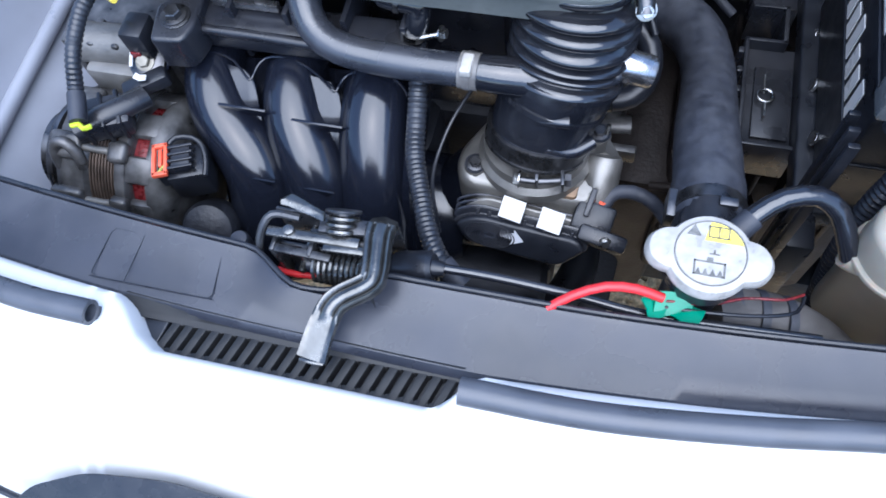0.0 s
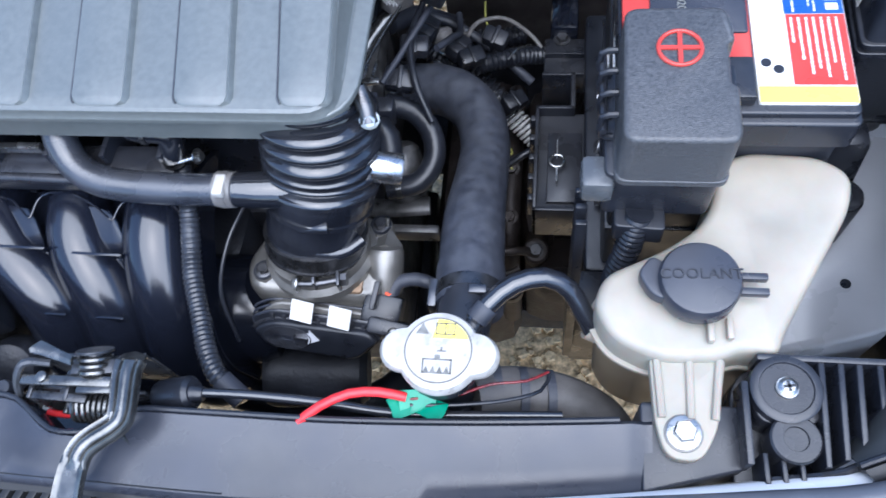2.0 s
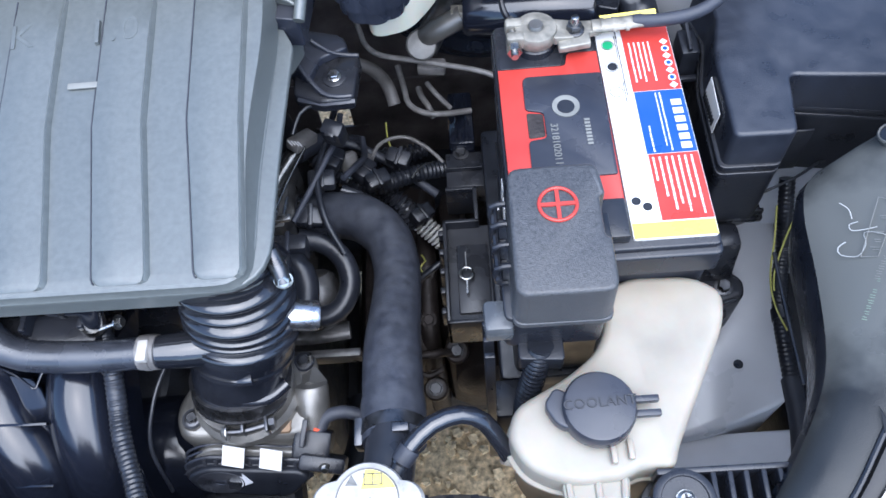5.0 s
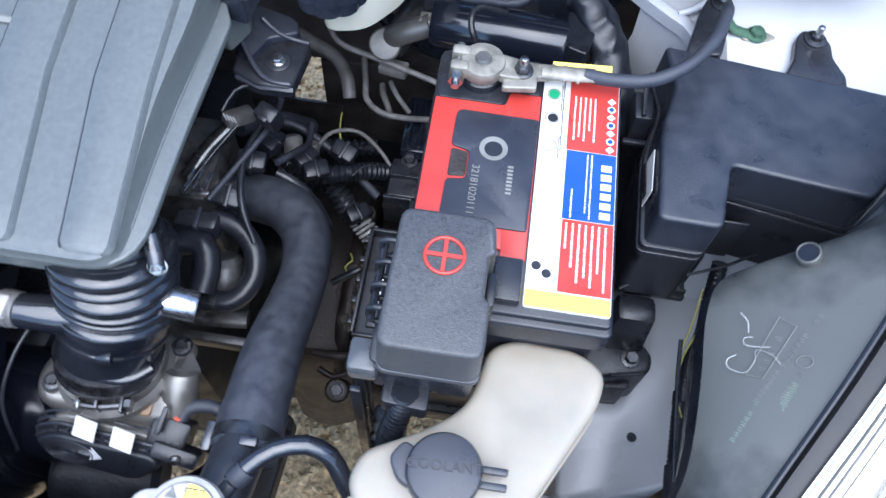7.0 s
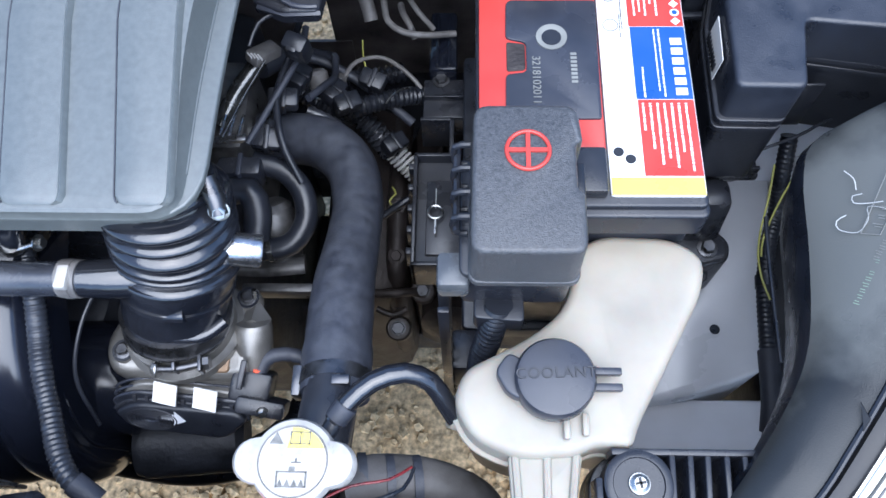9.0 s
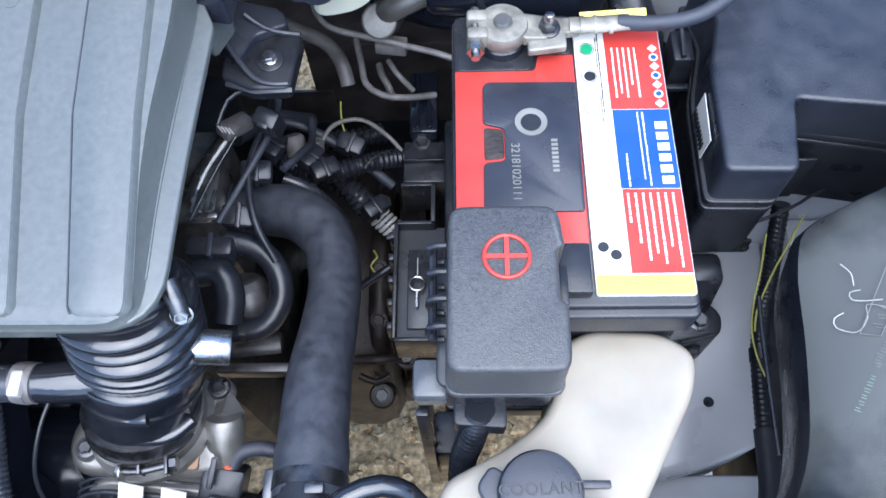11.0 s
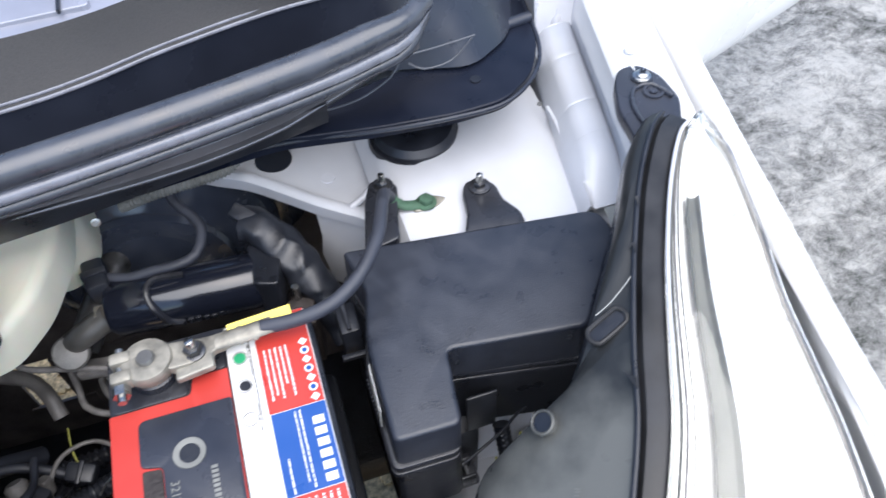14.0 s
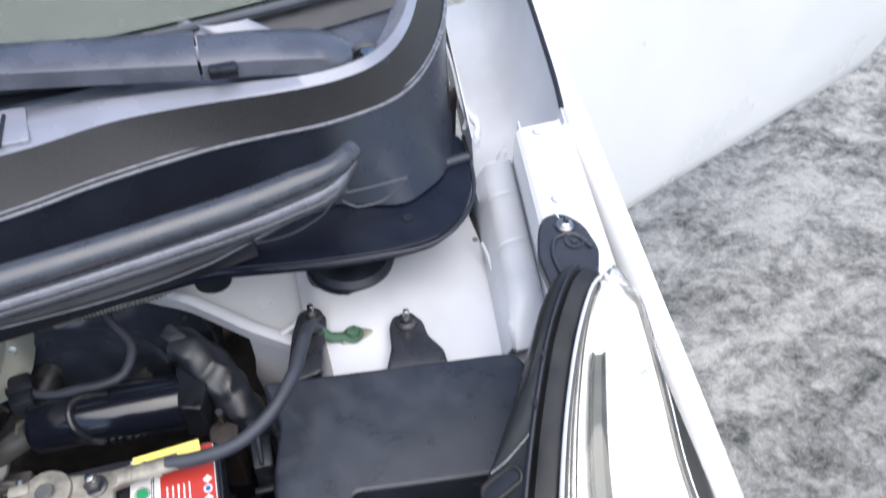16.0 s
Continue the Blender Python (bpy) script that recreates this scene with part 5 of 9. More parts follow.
    part("elbow", tube([(-0.116, 0.312, 0.773), (-0.113, 0.308, 0.772), (-0.103, 0.308, 0.770), (-0.0935, 0.309, 0.766), (-0.0935, 0.307, 0.755), (-0.100, 0.306, 0.735)], 0.0080, 16), HOSE_GLOSS, fit_, "glossy black elbow")
    part("elbow_collar", tube([(-0.106, 0.308, 0.7705), (-0.103, 0.308, 0.7700)], 0.0092, 16), DARK_STEEL, fit_)
    part("screw_band", tube([(-0.0975, 0.306, 0.747), (-0.0990, 0.306, 0.741)], 0.0092, 16), STEEL, fit_)
    part("band_screw", tube([(-0.092, 0.301, 0.744), (-0.078, 0.304, 0.747)], 0.0022, 10), STEEL, fit_)
    bolt("screw_head", (-0.079, 0.304, 0.747), 0.0036, STEEL, fit_, (0.9, -0.1, 0.2))
    part("down_hose", tube([(-0.100, 0.306, 0.738), (-0.100, 0.303, 0.722), (-0.0985, 0.292, 0.714)], 0.0078, 16), RUBBER, fit_)


build_throttle()


# ---- air cleaner ----
def lip_z(y):
    return 0.786 + 0.17 * (y - 0.30)


def build_airbox():
    ab = thing("air_cleaner", (-0.14, 0.42, 0.72), "dusty grey-black plastic air cleaner box with a ribbed lid", "air filter box")
    def rim_z(y):
        return 0.803 + 0.048 * (y - 0.2935)
    foot = rounded([(-0.325, 0.2935), (0.040, 0.2915), (0.041, 0.378), (0.0465, 0.478), (0.036, 0.500), (0.036, 0.600), (-0.325, 0.600)], [0.02, 0.034, 0.05, 0.004, 0.006, 0.02, 0.02], 6)
    part("lower_shell", slab([(x - 0.050 if x > 0 else x, 0.45 + (y - 0.45) * (0.93 if y > 0.45 else 0.62)) for x, y in foot], 0.742, lambda x, y: rim_z(y) - 0.008, 0.0), PLAIN_BLACK, ab, "black lower shell")
    part("upper_wall", slab([(x - 0.004 if x > 0 else x, y + 0.006 if y < 0.4 else y) for x, y in foot], lambda x, y: rim_z(y) - (0.026 if y < 0.33 and x < 0.03 else 0.012), lambda x, y: rim_z(y) - 0.001, 0.0), DUSTY_BLACK, ab, "dusty upper wall of the box")
    part("rim", slab(foot, lambda x, y: rim_z(y) - 0.0022, lambda x, y: rim_z(y) + 0.0018, 0.0014), DUSTY_BLACK, ab, "dusty rim")
    part("rim_bead", tube([(0.030, 0.318, rim_z(0.318) + 0.002), (0.030, 0.378, rim_z(0.378) + 0.002), (0.035, 0.476, rim_z(0.476) + 0.002)], 0.0009, 8), DUSTY_BLACK, ab)
    def top_z(x, y):
        return lip_z(y) + 0.026
    radii = [0.02, 0.020, 0.05, 0.02, 0.012, 0.02]
    crown = rounded([(-0.305, 0.2950), (0.0290, 0.2930), (0.0240, 0.384), (0.0330, 0.462), (0.0325, 0.513), (-0.305, 0.515)], radii, 5)
    base = rounded([(-0.316, 0.2938), (0.0310, 0.2918), (0.0300, 0.390), (0.0360, 0.476), (0.0370, 0.550), (-0.316, 0.552)], radii, 5)
    lid = B()
    k = len(crown)
    # the lid: foot ring, shoulder rings, crown ring
    def foot_z(x, y):
        u = min(1, max(0, (y - 0.48) / 0.06))
        return (rim_z(y) + 0.001) * (1 - u) + 0.8430 * u
    rings = [[lid.verts.new((x, y, foot_z(x, y))) for x, y in base]]
    for f, drop in ((0.80, 0.0035), (0.96, 0.0012)):
        rings.append([lid.verts.new((bx + (cx - bx) * f, by + (cy - by) * f, max(foot_z(bx, by), top_z(cx, cy) - drop))) for (bx, by), (cx, cy) in zip(base, crown)])
    rings.append([lid.verts.new((x * 0.990, 0.41 + (y - 0.41) * 0.985, top_z(x, 0.41 + (y - 0.41) * 0.985))) for x, y in crown])
    for p, q in zip(rings, rings[1:]):
        for i in range(k):
            lid.faces.new((p[i], p[(i + 1) % k], q[(i + 1) % k], q[i]))
    lid.faces.new(rings[-1])
    lidp = part("lid", lid, DUSTY_BLACK, ab, "dusty grey lid with raised bands", 30)
    # raised bands across the lid
    edges = [(-0.317, -0.281), (-0.254, -0.218), (-0.191, -0.155), (-0.1280, -0.0918), (-0.0650, -0.0290), (-0.0030, 0.0285)]
    for x0, x1 in edges:
        rows = []
        for i in range(15):
            y = (0.2966, 0.2980, 0.3015)[i] if i < 3 else 0.3015 + 0.0170 * (i - 2)
            inset = (0.0050, 0.0018, 0.0)[i] if i < 3 else 0.0
            sh = -0.105 * min(0.107, y - 0.2975)
            zz = top_z(0, y)
            a, b = x0 + inset + sh, x1 - inset + sh * (1.0 if x1 < 0 else 0.5)
            lift = (0.0002, 0.0014)[i] if i < 2 else 0.0024 if i < 14 else 0.0
            rows.append([(a, y, zz - 0.0004), (a + 0.0010, y, zz + lift * 0.75), (a + 0.0024, y, zz + lift), ((a + b) / 2, y, zz + lift + 0.0003), (b - 0.0036, y, zz + lift), (b - 0.0022, y, zz + lift + 0.0012 * (lift > 0)), (b - 0.0010, y, zz + lift * 0.8), (b, y, zz - 0.0004)])
        part("raised_band", sheet(rows, 0.0), DUSTY_BLACK, lidp, "", 35)
        # dark line painted in for the shadow along the band's left edge
        part("band_edge_shade", tube([(row[0][0] - 0.0003, row[0][1], row[0][2] + 0.0006) for row in rows[1:]], 0.00055, 6, 0.01), RUBBER, lidp)
    part("pale_tick", box_at(Matrix.Translation((-0.085, 0.434, top_z(0, 0.434) + 0.0016)) @ pose(0, 0, 0, 9, 0, 0), (0.020, 0.0045, 0.0010), 0.0004), FADED, lidp, "faint pale tick")
    for word, x in (("K", -0.131), ("1.0", -0.068)):
        lettering(word, Matrix.Translation((x, 0.474, top_z(0, 0.474) + 0.0016)) @ pose(0, 0, 0, 9, 0, 3), 0.027, DUSTY_BLACK, "embossed_letter", lidp, 0.0014, 1.10)
    # ridge along the outer side and rear catches
    for x0, x1, y, z in ((0.040, 0.057, 0.531, 0.838), (0.036, 0.054, 0.520, 0.834), (0.034, 0.053, 0.506, 0.829)):
        part("rear_rib", box_at(Matrix.Translation(((x0 + x1) / 2, y, z)) @ pose(0, 0, 0, 0, 0, -18), (x1 - x0, 0.0016, 0.008), 0.0006), DUSTY_BLACK, ab)
    part("rear_recess", slab(rounded([(0.034, 0.494), (0.052, 0.490), (0.057, 0.540), (0.034, 0.548)], 0.003), 0.80, 0.8250, 0.002), PANEL_BLACK, ab)
    # lid's rear slope, its weaker reflection put into a darker colour
    part("rear_deck", sheet([[(x, y, lip_z(y) + dz) for x in (-0.31, -0.2, -0.1, 0.0, 0.034)] for y, dz in ((0.549, 0.016), (0.556, 0.014), (0.575, 0.010), (0.600, 0.008))], 0.002), PANEL_BLACK, ab, "rear deck of the lid, blackened because it reflects less")
    part("corner_post", tube([(0.030, 0.552, 0.848), (0.048, 0.549, 0.848), (0.057, 0.540, 0.846), (0.057, 0.515, 0.838), (0.053, 0.488, 0.826)], 0.0042, 12), DUSTY_BLACK, ab, "rounded grey corner post")
    for y0, y1, z in ((0.500, 0.508, 0.826), (0.514, 0.522, 0.831), (0.528, 0.536, 0.836)):
        part("post_rib", tube([(0.036, y1, z + 0.006), (0.046, y0 + 0.004, z + 0.004), (0.054, y0, z)], 0.0014, 8), DUSTY_BLACK, ab)
    part("rear_wall", block((-0.31, 0.600, 0.76), (0.020, 0.612, 0.850), 0.003), PLAIN_BLACK, ab)
    for x in (-0.145, 0.003, 0.021):
        c = part("rear_catch", block((x, 0.546, 0.838), (x + 0.014, 0.560, 0.8530), 0.003), DUSTY_BLACK, ab, "grey moulded catch")
        part("catch_slot", block((x + 0.006, 0.545, 0.8526), (x + 0.008, 0.559, 0.8536)), DEEP_BLACK, c)
    # corner bracket on the gearbox side
    br = part("bracket", slab(rounded([(0.030, 0.490), (0.052, 0.480), (0.078, 0.481), (0.083, 0.526), (0.066, 0.528), (0.050, 0.520), (0.040, 0.536), (0.030, 0.536)], 0.004), 0.738, 0.7500, 0.003), PLAIN_BLACK, ab, "grey-black ribbed mounting bracket")
    for pts in ([(0.032, 0.512, 0.776), (0.042, 0.499, 0.762), (0.054, 0.487, 0.7525), (0.066, 0.483, 0.7510), (0.077, 0.4835, 0.7505)], [(0.046, 0.530, 0.766), (0.058, 0.526, 0.757), (0.070, 0.526, 0.7515), (0.082, 0.525, 0.7505)]):
        part("bracket_rib", tube(pts, 0.0020, 8), PANEL_BLACK, br)
    part("bracket_fork", slab(rounded([(0.016, 0.500), (0.034, 0.490), (0.044, 0.512), (0.036, 0.542), (0.020, 0.540)], 0.004), 0.770, lambda x, y: 0.812 - 0.5 * (x - 0.016), 0.003), DUSTY_BLACK, br)
    part("bracket_ring", lathe([(0.0095, 0), (0.0095, 0.0016), (0.0085, 0.0022), (0, 0.0022)], Matrix.Translation((0.063, 0.5030, 0.7495)), 22), PLAIN_BLACK, br)
    bolt("bracket_bolt", (0.063, 0.5030, 0.7515), 0.0046, STUB_STEEL, br, washer=1.2)
    part("bracket_shelf", slab(rounded([(0.024, 0.515), (0.044, 0.498), (0.052, 0.520), (0.074, 0.530), (0.070, 0.542), (0.030, 0.548)], 0.004), 0.742, lambda x, y: 0.756 + 0.35 * max(0, 0.05 - x), 0.003), PANEL_BLACK, br)
    part("bracket_skirt", sheet([[(0.034, 0.488, 0.748), (0.054, 0.481, 0.748), (0.079, 0.482, 0.748)], [(0.040, 0.492, 0.735), (0.056, 0.488, 0.735), (0.074, 0.490, 0.735)]], 0.003), PANEL_BLACK, br)
    hp = part("hanging_plug", box_at(Matrix.Translation((0.056, 0.479, 0.712)) @ pose(0, 0, 0, 14, 6, -22), (0.018, 0.014, 0.026), 0.003), DEEP_BLACK, br, "black plug under the bracket")
    part("plug_latch", box_at(Matrix.Translation((0.054, 0.4715, 0.717)) @ pose(0, 0, 0, 14, 6, -22), (0.008, 0.004, 0.012), 0.0010), PLAIN_BLACK, hp)
    part("bracket_lead", tube([(0.028, 0.462, 0.735), (0.034, 0.478, 0.740), (0.046, 0.486, 0.741), (0.064, 0.487, 0.741), (0.078, 0.488, 0.738)], 0.0016, 8), DEEP_BLACK, br)
    sc = part("lug", tube([(0.036, 0.322, 0.795), (0.041, 0.313, 0.789), (0.043, 0.306, 0.783)], 0.0055, 12), DARK_STEEL, ab)
    bolt("lug_bolt", (0.043, 0.3075, 0.7845), 0.0042, STEEL, sc, (0.2, -0.8, 0.6))


build_airbox()


# ---- hoses and cables over the gearbox ----
def build_hoses():
    rh = thing("radiator_hose", (0.09, 0.34, 0.62), "matt black upper radiator hose with pale scuffs", "hose")
    part("hose", tube([(0.1017, 0.222, 0.703), (0.1015, 0.232, 0.701), (0.1000, 0.265, 0.693), (0.0985, 0.305, 0.679), (0.0995, 0.345, 0.662), (0.0985, 0.385, 0.646), (0.088, 0.425, 0.632), (0.064, 0.452, 0.622), (0.034, 0.462, 0.615), (0.004, 0.466, 0.61)],
                      lambda s, L: 0.0205 + 0.0012 * math.sin(s * 30) + (0.0012 if s < 0.03 else 0), 24), SCUFFED, rh)
    band = part("spring_clamp", tube([(0.1017, 0.2265, 0.7020), (0.1015, 0.2355, 0.7000)], 0.0228, 24), DARK_STEEL, rh, "dark spring clamp")
    part("clamp_tab", block((0.0760, 0.221, 0.694), (0.0815, 0.240, 0.710), 0.001), DARK_STEEL, band)
    part("clamp_tab", block((0.103, 0.224, 0.7220), (0.114, 0.2300, 0.7275), 0.001), DARK_STEEL, band)
    part("engine_clamp", tube([(0.020, 0.464, 0.6125), (0.012, 0.465, 0.611)], 0.0235, 24), STEEL, rh, "steel spring clamp")
    of = thing("overflow_hose", (0.14, 0.22, 0.74), "shiny black overflow hose bent to the coolant tank", "hose")
    part("hose", tube([(0.110, 0.199, 0.745), (0.118, 0.2085, 0.750), (0.131, 0.2190, 0.753), (0.148, 0.2245, 0.752), (0.162, 0.2215, 0.744), (0.170, 0.2130, 0.733), (0.176, 0.206, 0.722)], 0.0058, 16), HOSE_GLOSS, of)
    part("sleeve", tube([(0.111, 0.200, 0.7455), (0.117, 0.2070, 0.7490)], 0.0068, 16), RUBBER, of)
    for base, label, pts in (((-0.095, 0.262, 0.70), "black corrugated wiring loom running down past the manifold", [(-0.0975, 0.312, 0.735), (-0.0930, 0.285, 0.718), (-0.0900, 0.262, 0.707), (-0.0860, 0.239, 0.700), (-0.0760, 0.213, 0.697), (-0.0640, 0.186, 0.698), (-0.052, 0.170, 0.697), (-0.038, 0.160, 0.690)]),
                             ((-0.333, 0.290, 0.76), "black corrugated wiring loom to the alternator", [(-0.338, 0.345, 0.775), (-0.324, 0.318, 0.770), (-0.316, 0.294, 0.762), (-0.317, 0.274, 0.758), (-0.3175, 0.252, 0.748), (-0.316, 0.231, 0.731), (-0.308, 0.212, 0.727)])):
        lm = thing("wiring_loom", base, label, "wiring loom", "wiring looms")
        thin = 0.0056 if base[0] < -0.2 else 0.0068
        part("sheath", tube(pts, ribbed(thin, 0.0036, 0.12), 16, 0.0009), LOOM, lm, "corrugated sheath")
        p, q = Vector(pts[-2]), Vector(pts[-1])
        part("tape_wrap", tube([p, p.lerp(q, 0.5), q], thin * 1.08, 14), RUBBER, lm, "black tape wrap")
    alone("vacuum_line", tube([(-0.06, 0.30, 0.70), (-0.072, 0.27, 0.69), (-0.078, 0.24, 0.67), (-0.07, 0.215, 0.64)], 0.0014, 8), DEEP_BLACK, "thin black vacuum line beside the throttle", "vacuum line")
    # small water hoses behind the bellows
    wh = thing("heater_hose", (0.06, 0.38, 0.62), "dusty black heater hose bend", "hose")
    part("hose", tube([(0.018, 0.412, 0.66), (0.040, 0.408, 0.655), (0.055, 0.394, 0.647), (0.058, 0.374, 0.638), (0.047, 0.356, 0.633), (0.022, 0.351, 0.63)], 0.0088, 16), DEEP_BLACK, wh)
    part("pale_clip", tube([(0.0335, 0.3525, 0.6312), (0.0295, 0.3518, 0.631)], 0.0100, 16), LEVER, wh, "pale hose clip")
    sv = thing("purge_valve", (0.045, 0.36, 0.60), "black purge valve with a grey body", "valve")
    part("valve_body", lathe([(0.0, 0), (0.017, 0), (0.018, 0.003), (0.018, 0.040), (0.0165, 0.043), (0.0165, 0.046), (0.012, 0.05), (0, 0.05)], axis_pose((0.030, 0.362, 0.590), (-0.1, 0.65, 0.75)), 24), CAST_GREY, sv, "grey metal valve can")
    part("valve_elbow", tube([(0.002, 0.386, 0.66), (0.018, 0.386, 0.662), (0.025, 0.372, 0.655), (0.023, 0.354, 0.645)], 0.0105, 16), DEEP_BLACK, sv)
    part("valve_plug", block((-0.006, 0.394, 0.652), (0.028, 0.410, 0.674), 0.004), PLAIN_BLACK, sv)
    part("plug_collar", block((0.010, 0.3925, 0.6505), (0.014, 0.4115, 0.6755), 0.001), PANEL_BLACK, sv)
    alone("throttle_lead", tube([(0.040, 0.250, 0.652), (0.046, 0.259, 0.656), (0.060, 0.262, 0.655), (0.076, 0.258, 0.648), (0.095, 0.25, 0.62), (0.10, 0.27, 0.57)], ribbed(0.0052, 0.003, 0.06), 12, 0.002), RUBBER, "black sheathed throttle lead", "cable")
    # cables over the radiator
    alone("bonnet_cable", tube([(-0.085, 0.146, 0.733), (-0.06, 0.150, 0.738), (-0.02, 0.1515, 0.738), (0.03, 0.150, 0.736), (0.075, 0.147, 0.734), (0.16, 0.152, 0.73)], 0.0028, 10), HOSE_GLOSS, "black bonnet release cable behind the cover", "cable")
    alone("cable_end", lathe([(0, 0), (0.005, 0), (0.0055, 0.012), (0.004, 0.02), (0, 0.02)], axis_pose((-0.062, 0.150, 0.738), (1, 0.03, 0)), 14), DEEP_BLACK, "black cable end ferrule", "cable end")
    alone("red_wire", tube([(0.018, 0.137, 0.744), (0.030, 0.145, 0.749), (0.046, 0.152, 0.752), (0.062, 0.154, 0.751), (0.076, 0.153, 0.747)], 0.0027, 12), WIRE_RED, "thick red wire over the cover edge", "wire", "loose wires")
    alone("red_wire", tube([(0.078, 0.153, 0.744), (0.100, 0.156, 0.742), (0.120, 0.166, 0.735), (0.140, 0.170, 0.732), (0.152, 0.178, 0.725)], 0.0008, 8), WINDING, "thin red wire under the radiator cap", "wire", "loose wires")
    alone("black_wire", tube([(0.078, 0.150, 0.742), (0.105, 0.1525, 0.740), (0.130, 0.158, 0.734), (0.148, 0.166, 0.728), (0.153, 0.178, 0.722)], 0.0011, 8), DEEP_BLACK, "thin black wire under the radiator cap", "wire", "loose wires")
    alone("red_wire", tube([(-0.142, 0.1375, 0.7245), (-0.13, 0.1365, 0.7245), (-0.106, 0.1385, 0.725)], 0.0020, 10), WIRE_RED, "red wire below the bonnet latch", "wire", "loose wires")
    tape = thing("green_tape", (0.082, 0.15, 0.73), "crumpled green insulating tape round the wires", "tape")
    for i, (x, y, z, a, b, c) in enumerate(((0.076, 0.151, 0.741, 10, 20, 30), (0.088, 0.150, 0.740, -15, -10, -20), (0.082, 0.1525, 0.7435, 30, 5, 8))):
        fl = sheet([[(-0.010, -0.006, 0.0), (-0.003, -0.0065, 0.002), (0.004, -0.006, -0.001), (0.010, -0.005, 0.001)], [(-0.010, 0, 0.002), (-0.003, 0, -0.001), (0.004, 0, 0.003), (0.010, 0, 0)], [(-0.010, 0.006, 0), (-0.003, 0.0065, 0.002), (0.004, 0.006, 0.0), (0.010, 0.005, 0.002)]], 0.0008)
        fl.transform(Matrix.Translation((x, y, z)) @ pose(0, 0, 0, a, b, c))
        part("tape_fold", fl, GREEN, tape)


build_hoses()


# ---- battery ----
def build_battery():
    bt = thing("battery", (0.25, 0.40, 0.60), "black car battery with a red-framed lid and printed label", "battery")
    part("case", block((0.190, 0.305, 0.60), (0.310, 0.494, 0.775), 0.004), DEEP_BLACK, bt, "black battery case")
    for z in (0.66, 0.72):
        part("case_rib", block((0.1885, 0.3035, z), (0.3115, 0.4955, z + 0.003), 0.001), DEEP_BLACK, bt)
    part("lid", slab(rounded([(0.1865, 0.3005), (0.3135, 0.3005), (0.3135, 0.4975), (0.1865, 0.4975)], 0.005), 0.772, 0.7925, 0.002), PLAIN_BLACK, bt, "black lid")
    part("lid_step", slab(rounded([(0.188, 0.305), (0.312, 0.305), (0.312, 0.496), (0.188, 0.496)], 0.004), 0.790, 0.7965, 0.0015), PLAIN_BLACK, bt)
    # red frame
    red = slab(rounded([(0.1885, 0.345), (0.243, 0.345), (0.243, 0.339), (0.2585, 0.339), (0.2585, 0.4645), (0.2375, 0.4645), (0.2355, 0.453), (0.1885, 0.453)], [0.001, 0.001, 0.001, 0.001, 0.001, 0.003, 0.003, 0.001], 3), 0.7955, 0.7985, 0.0005, 2)
    part("red_frame", red, RED, bt, "red plastic frame")
    part("plug_plate", slab(rounded([(0.2035, 0.3585), (0.2575, 0.3585), (0.2585, 0.4435), (0.2045, 0.4440), (0.2040, 0.4150), (0.2160, 0.4120), (0.2160, 0.3905), (0.2040, 0.3890)], [0.004, 0.002, 0.002, 0.005, 0.003, 0.003, 0.003, 0.003], 4), 0.7980, 0.8000, 0.0006, 2), PANEL_BLACK, bt, "grey-black cell plug plate")
    part("plate_hollow", slab(rounded([(0.2045, 0.3915), (0.2155, 0.3925), (0.2155, 0.4115), (0.2045, 0.4130)], 0.002), 0.7975, 0.7990, 0.0003), IRON, bt)
    part("indicator_ring", lathe([(0.0075, 0.7995), (0.0092, 0.7995), (0.0092, 0.8008), (0.0070, 0.8006), (0.0055, 0.7998)], Matrix.Translation((0.2312, 0.4155, 0)), 26), FADED, bt)
    part("indicator_eye", disc((0.2312, 0.4155, 0.7999), 0.0055, 0.0004), DEEP_BLACK, bt)
    lettering("32181020111", Matrix.Translation((0.2215, 0.383, 0.8003)) @ pose(0, 0, 0, 0, 0, -90), 0.0068, FADED, "stamped_digit", bt, 0.0002)
    bars([(0.2435, 0.3835 + 0.0028 * i, 0.0036, 0.0018) for i in range(8)], 0.8002, FADED, "stamped_bar", bt, 0.0002)
    # label
    lab = part("label", slab(rounded([(0.2595, 0.3105), (0.3105, 0.3105), (0.3105, 0.4930), (0.2595, 0.4930)], 0.002), 0.7965, 0.7985, 0.0004, 2), WHITE_LABEL, bt, "white, red, blue and yellow printed label")
    z = 0.7988
    def field(name, x0, x1, y0, y1, mat, zz=z):
        part(name, block((x0, y0, zz - 0.0004), (x1, y1, zz)), mat, lab)
    field("red_field", 0.2775, 0.3100, 0.4245, 0.4925, RED_LABEL)
    field("blue_field", 0.2780, 0.3100, 0.3725, 0.4240, BLUE_LABEL)
    field("red_field", 0.2785, 0.3100, 0.3225, 0.3720, RED_LABEL)
    field("yellow_field", 0.2600, 0.3100, 0.3108, 0.3215, YELLOW_LABEL)
    rnd = random.Random(5)
    def words(lines):
        """Breaks printed lines (x, y middle, width, length) into words."""
        out = []
        for x, y, w, ln in lines:
            at, end = y - ln / 2, y + ln / 2
            while at < end:
                k = min(end - at, rnd.uniform(0.0012, 0.0042))
                out.append((x + rnd.uniform(-0.0001, 0.0001), at + k / 2, w * rnd.uniform(0.75, 1.0), k))
                at += k + rnd.uniform(0.0004, 0.0008)
        return out
    rows = []
    for i in range(5):
        ln = 0.036 - 0.003 * i * (i % 2)
        rows.append((0.2815 + 0.0033 * i, 0.4265 + 0.038 - ln / 2 + 0.004, 0.0012, ln))
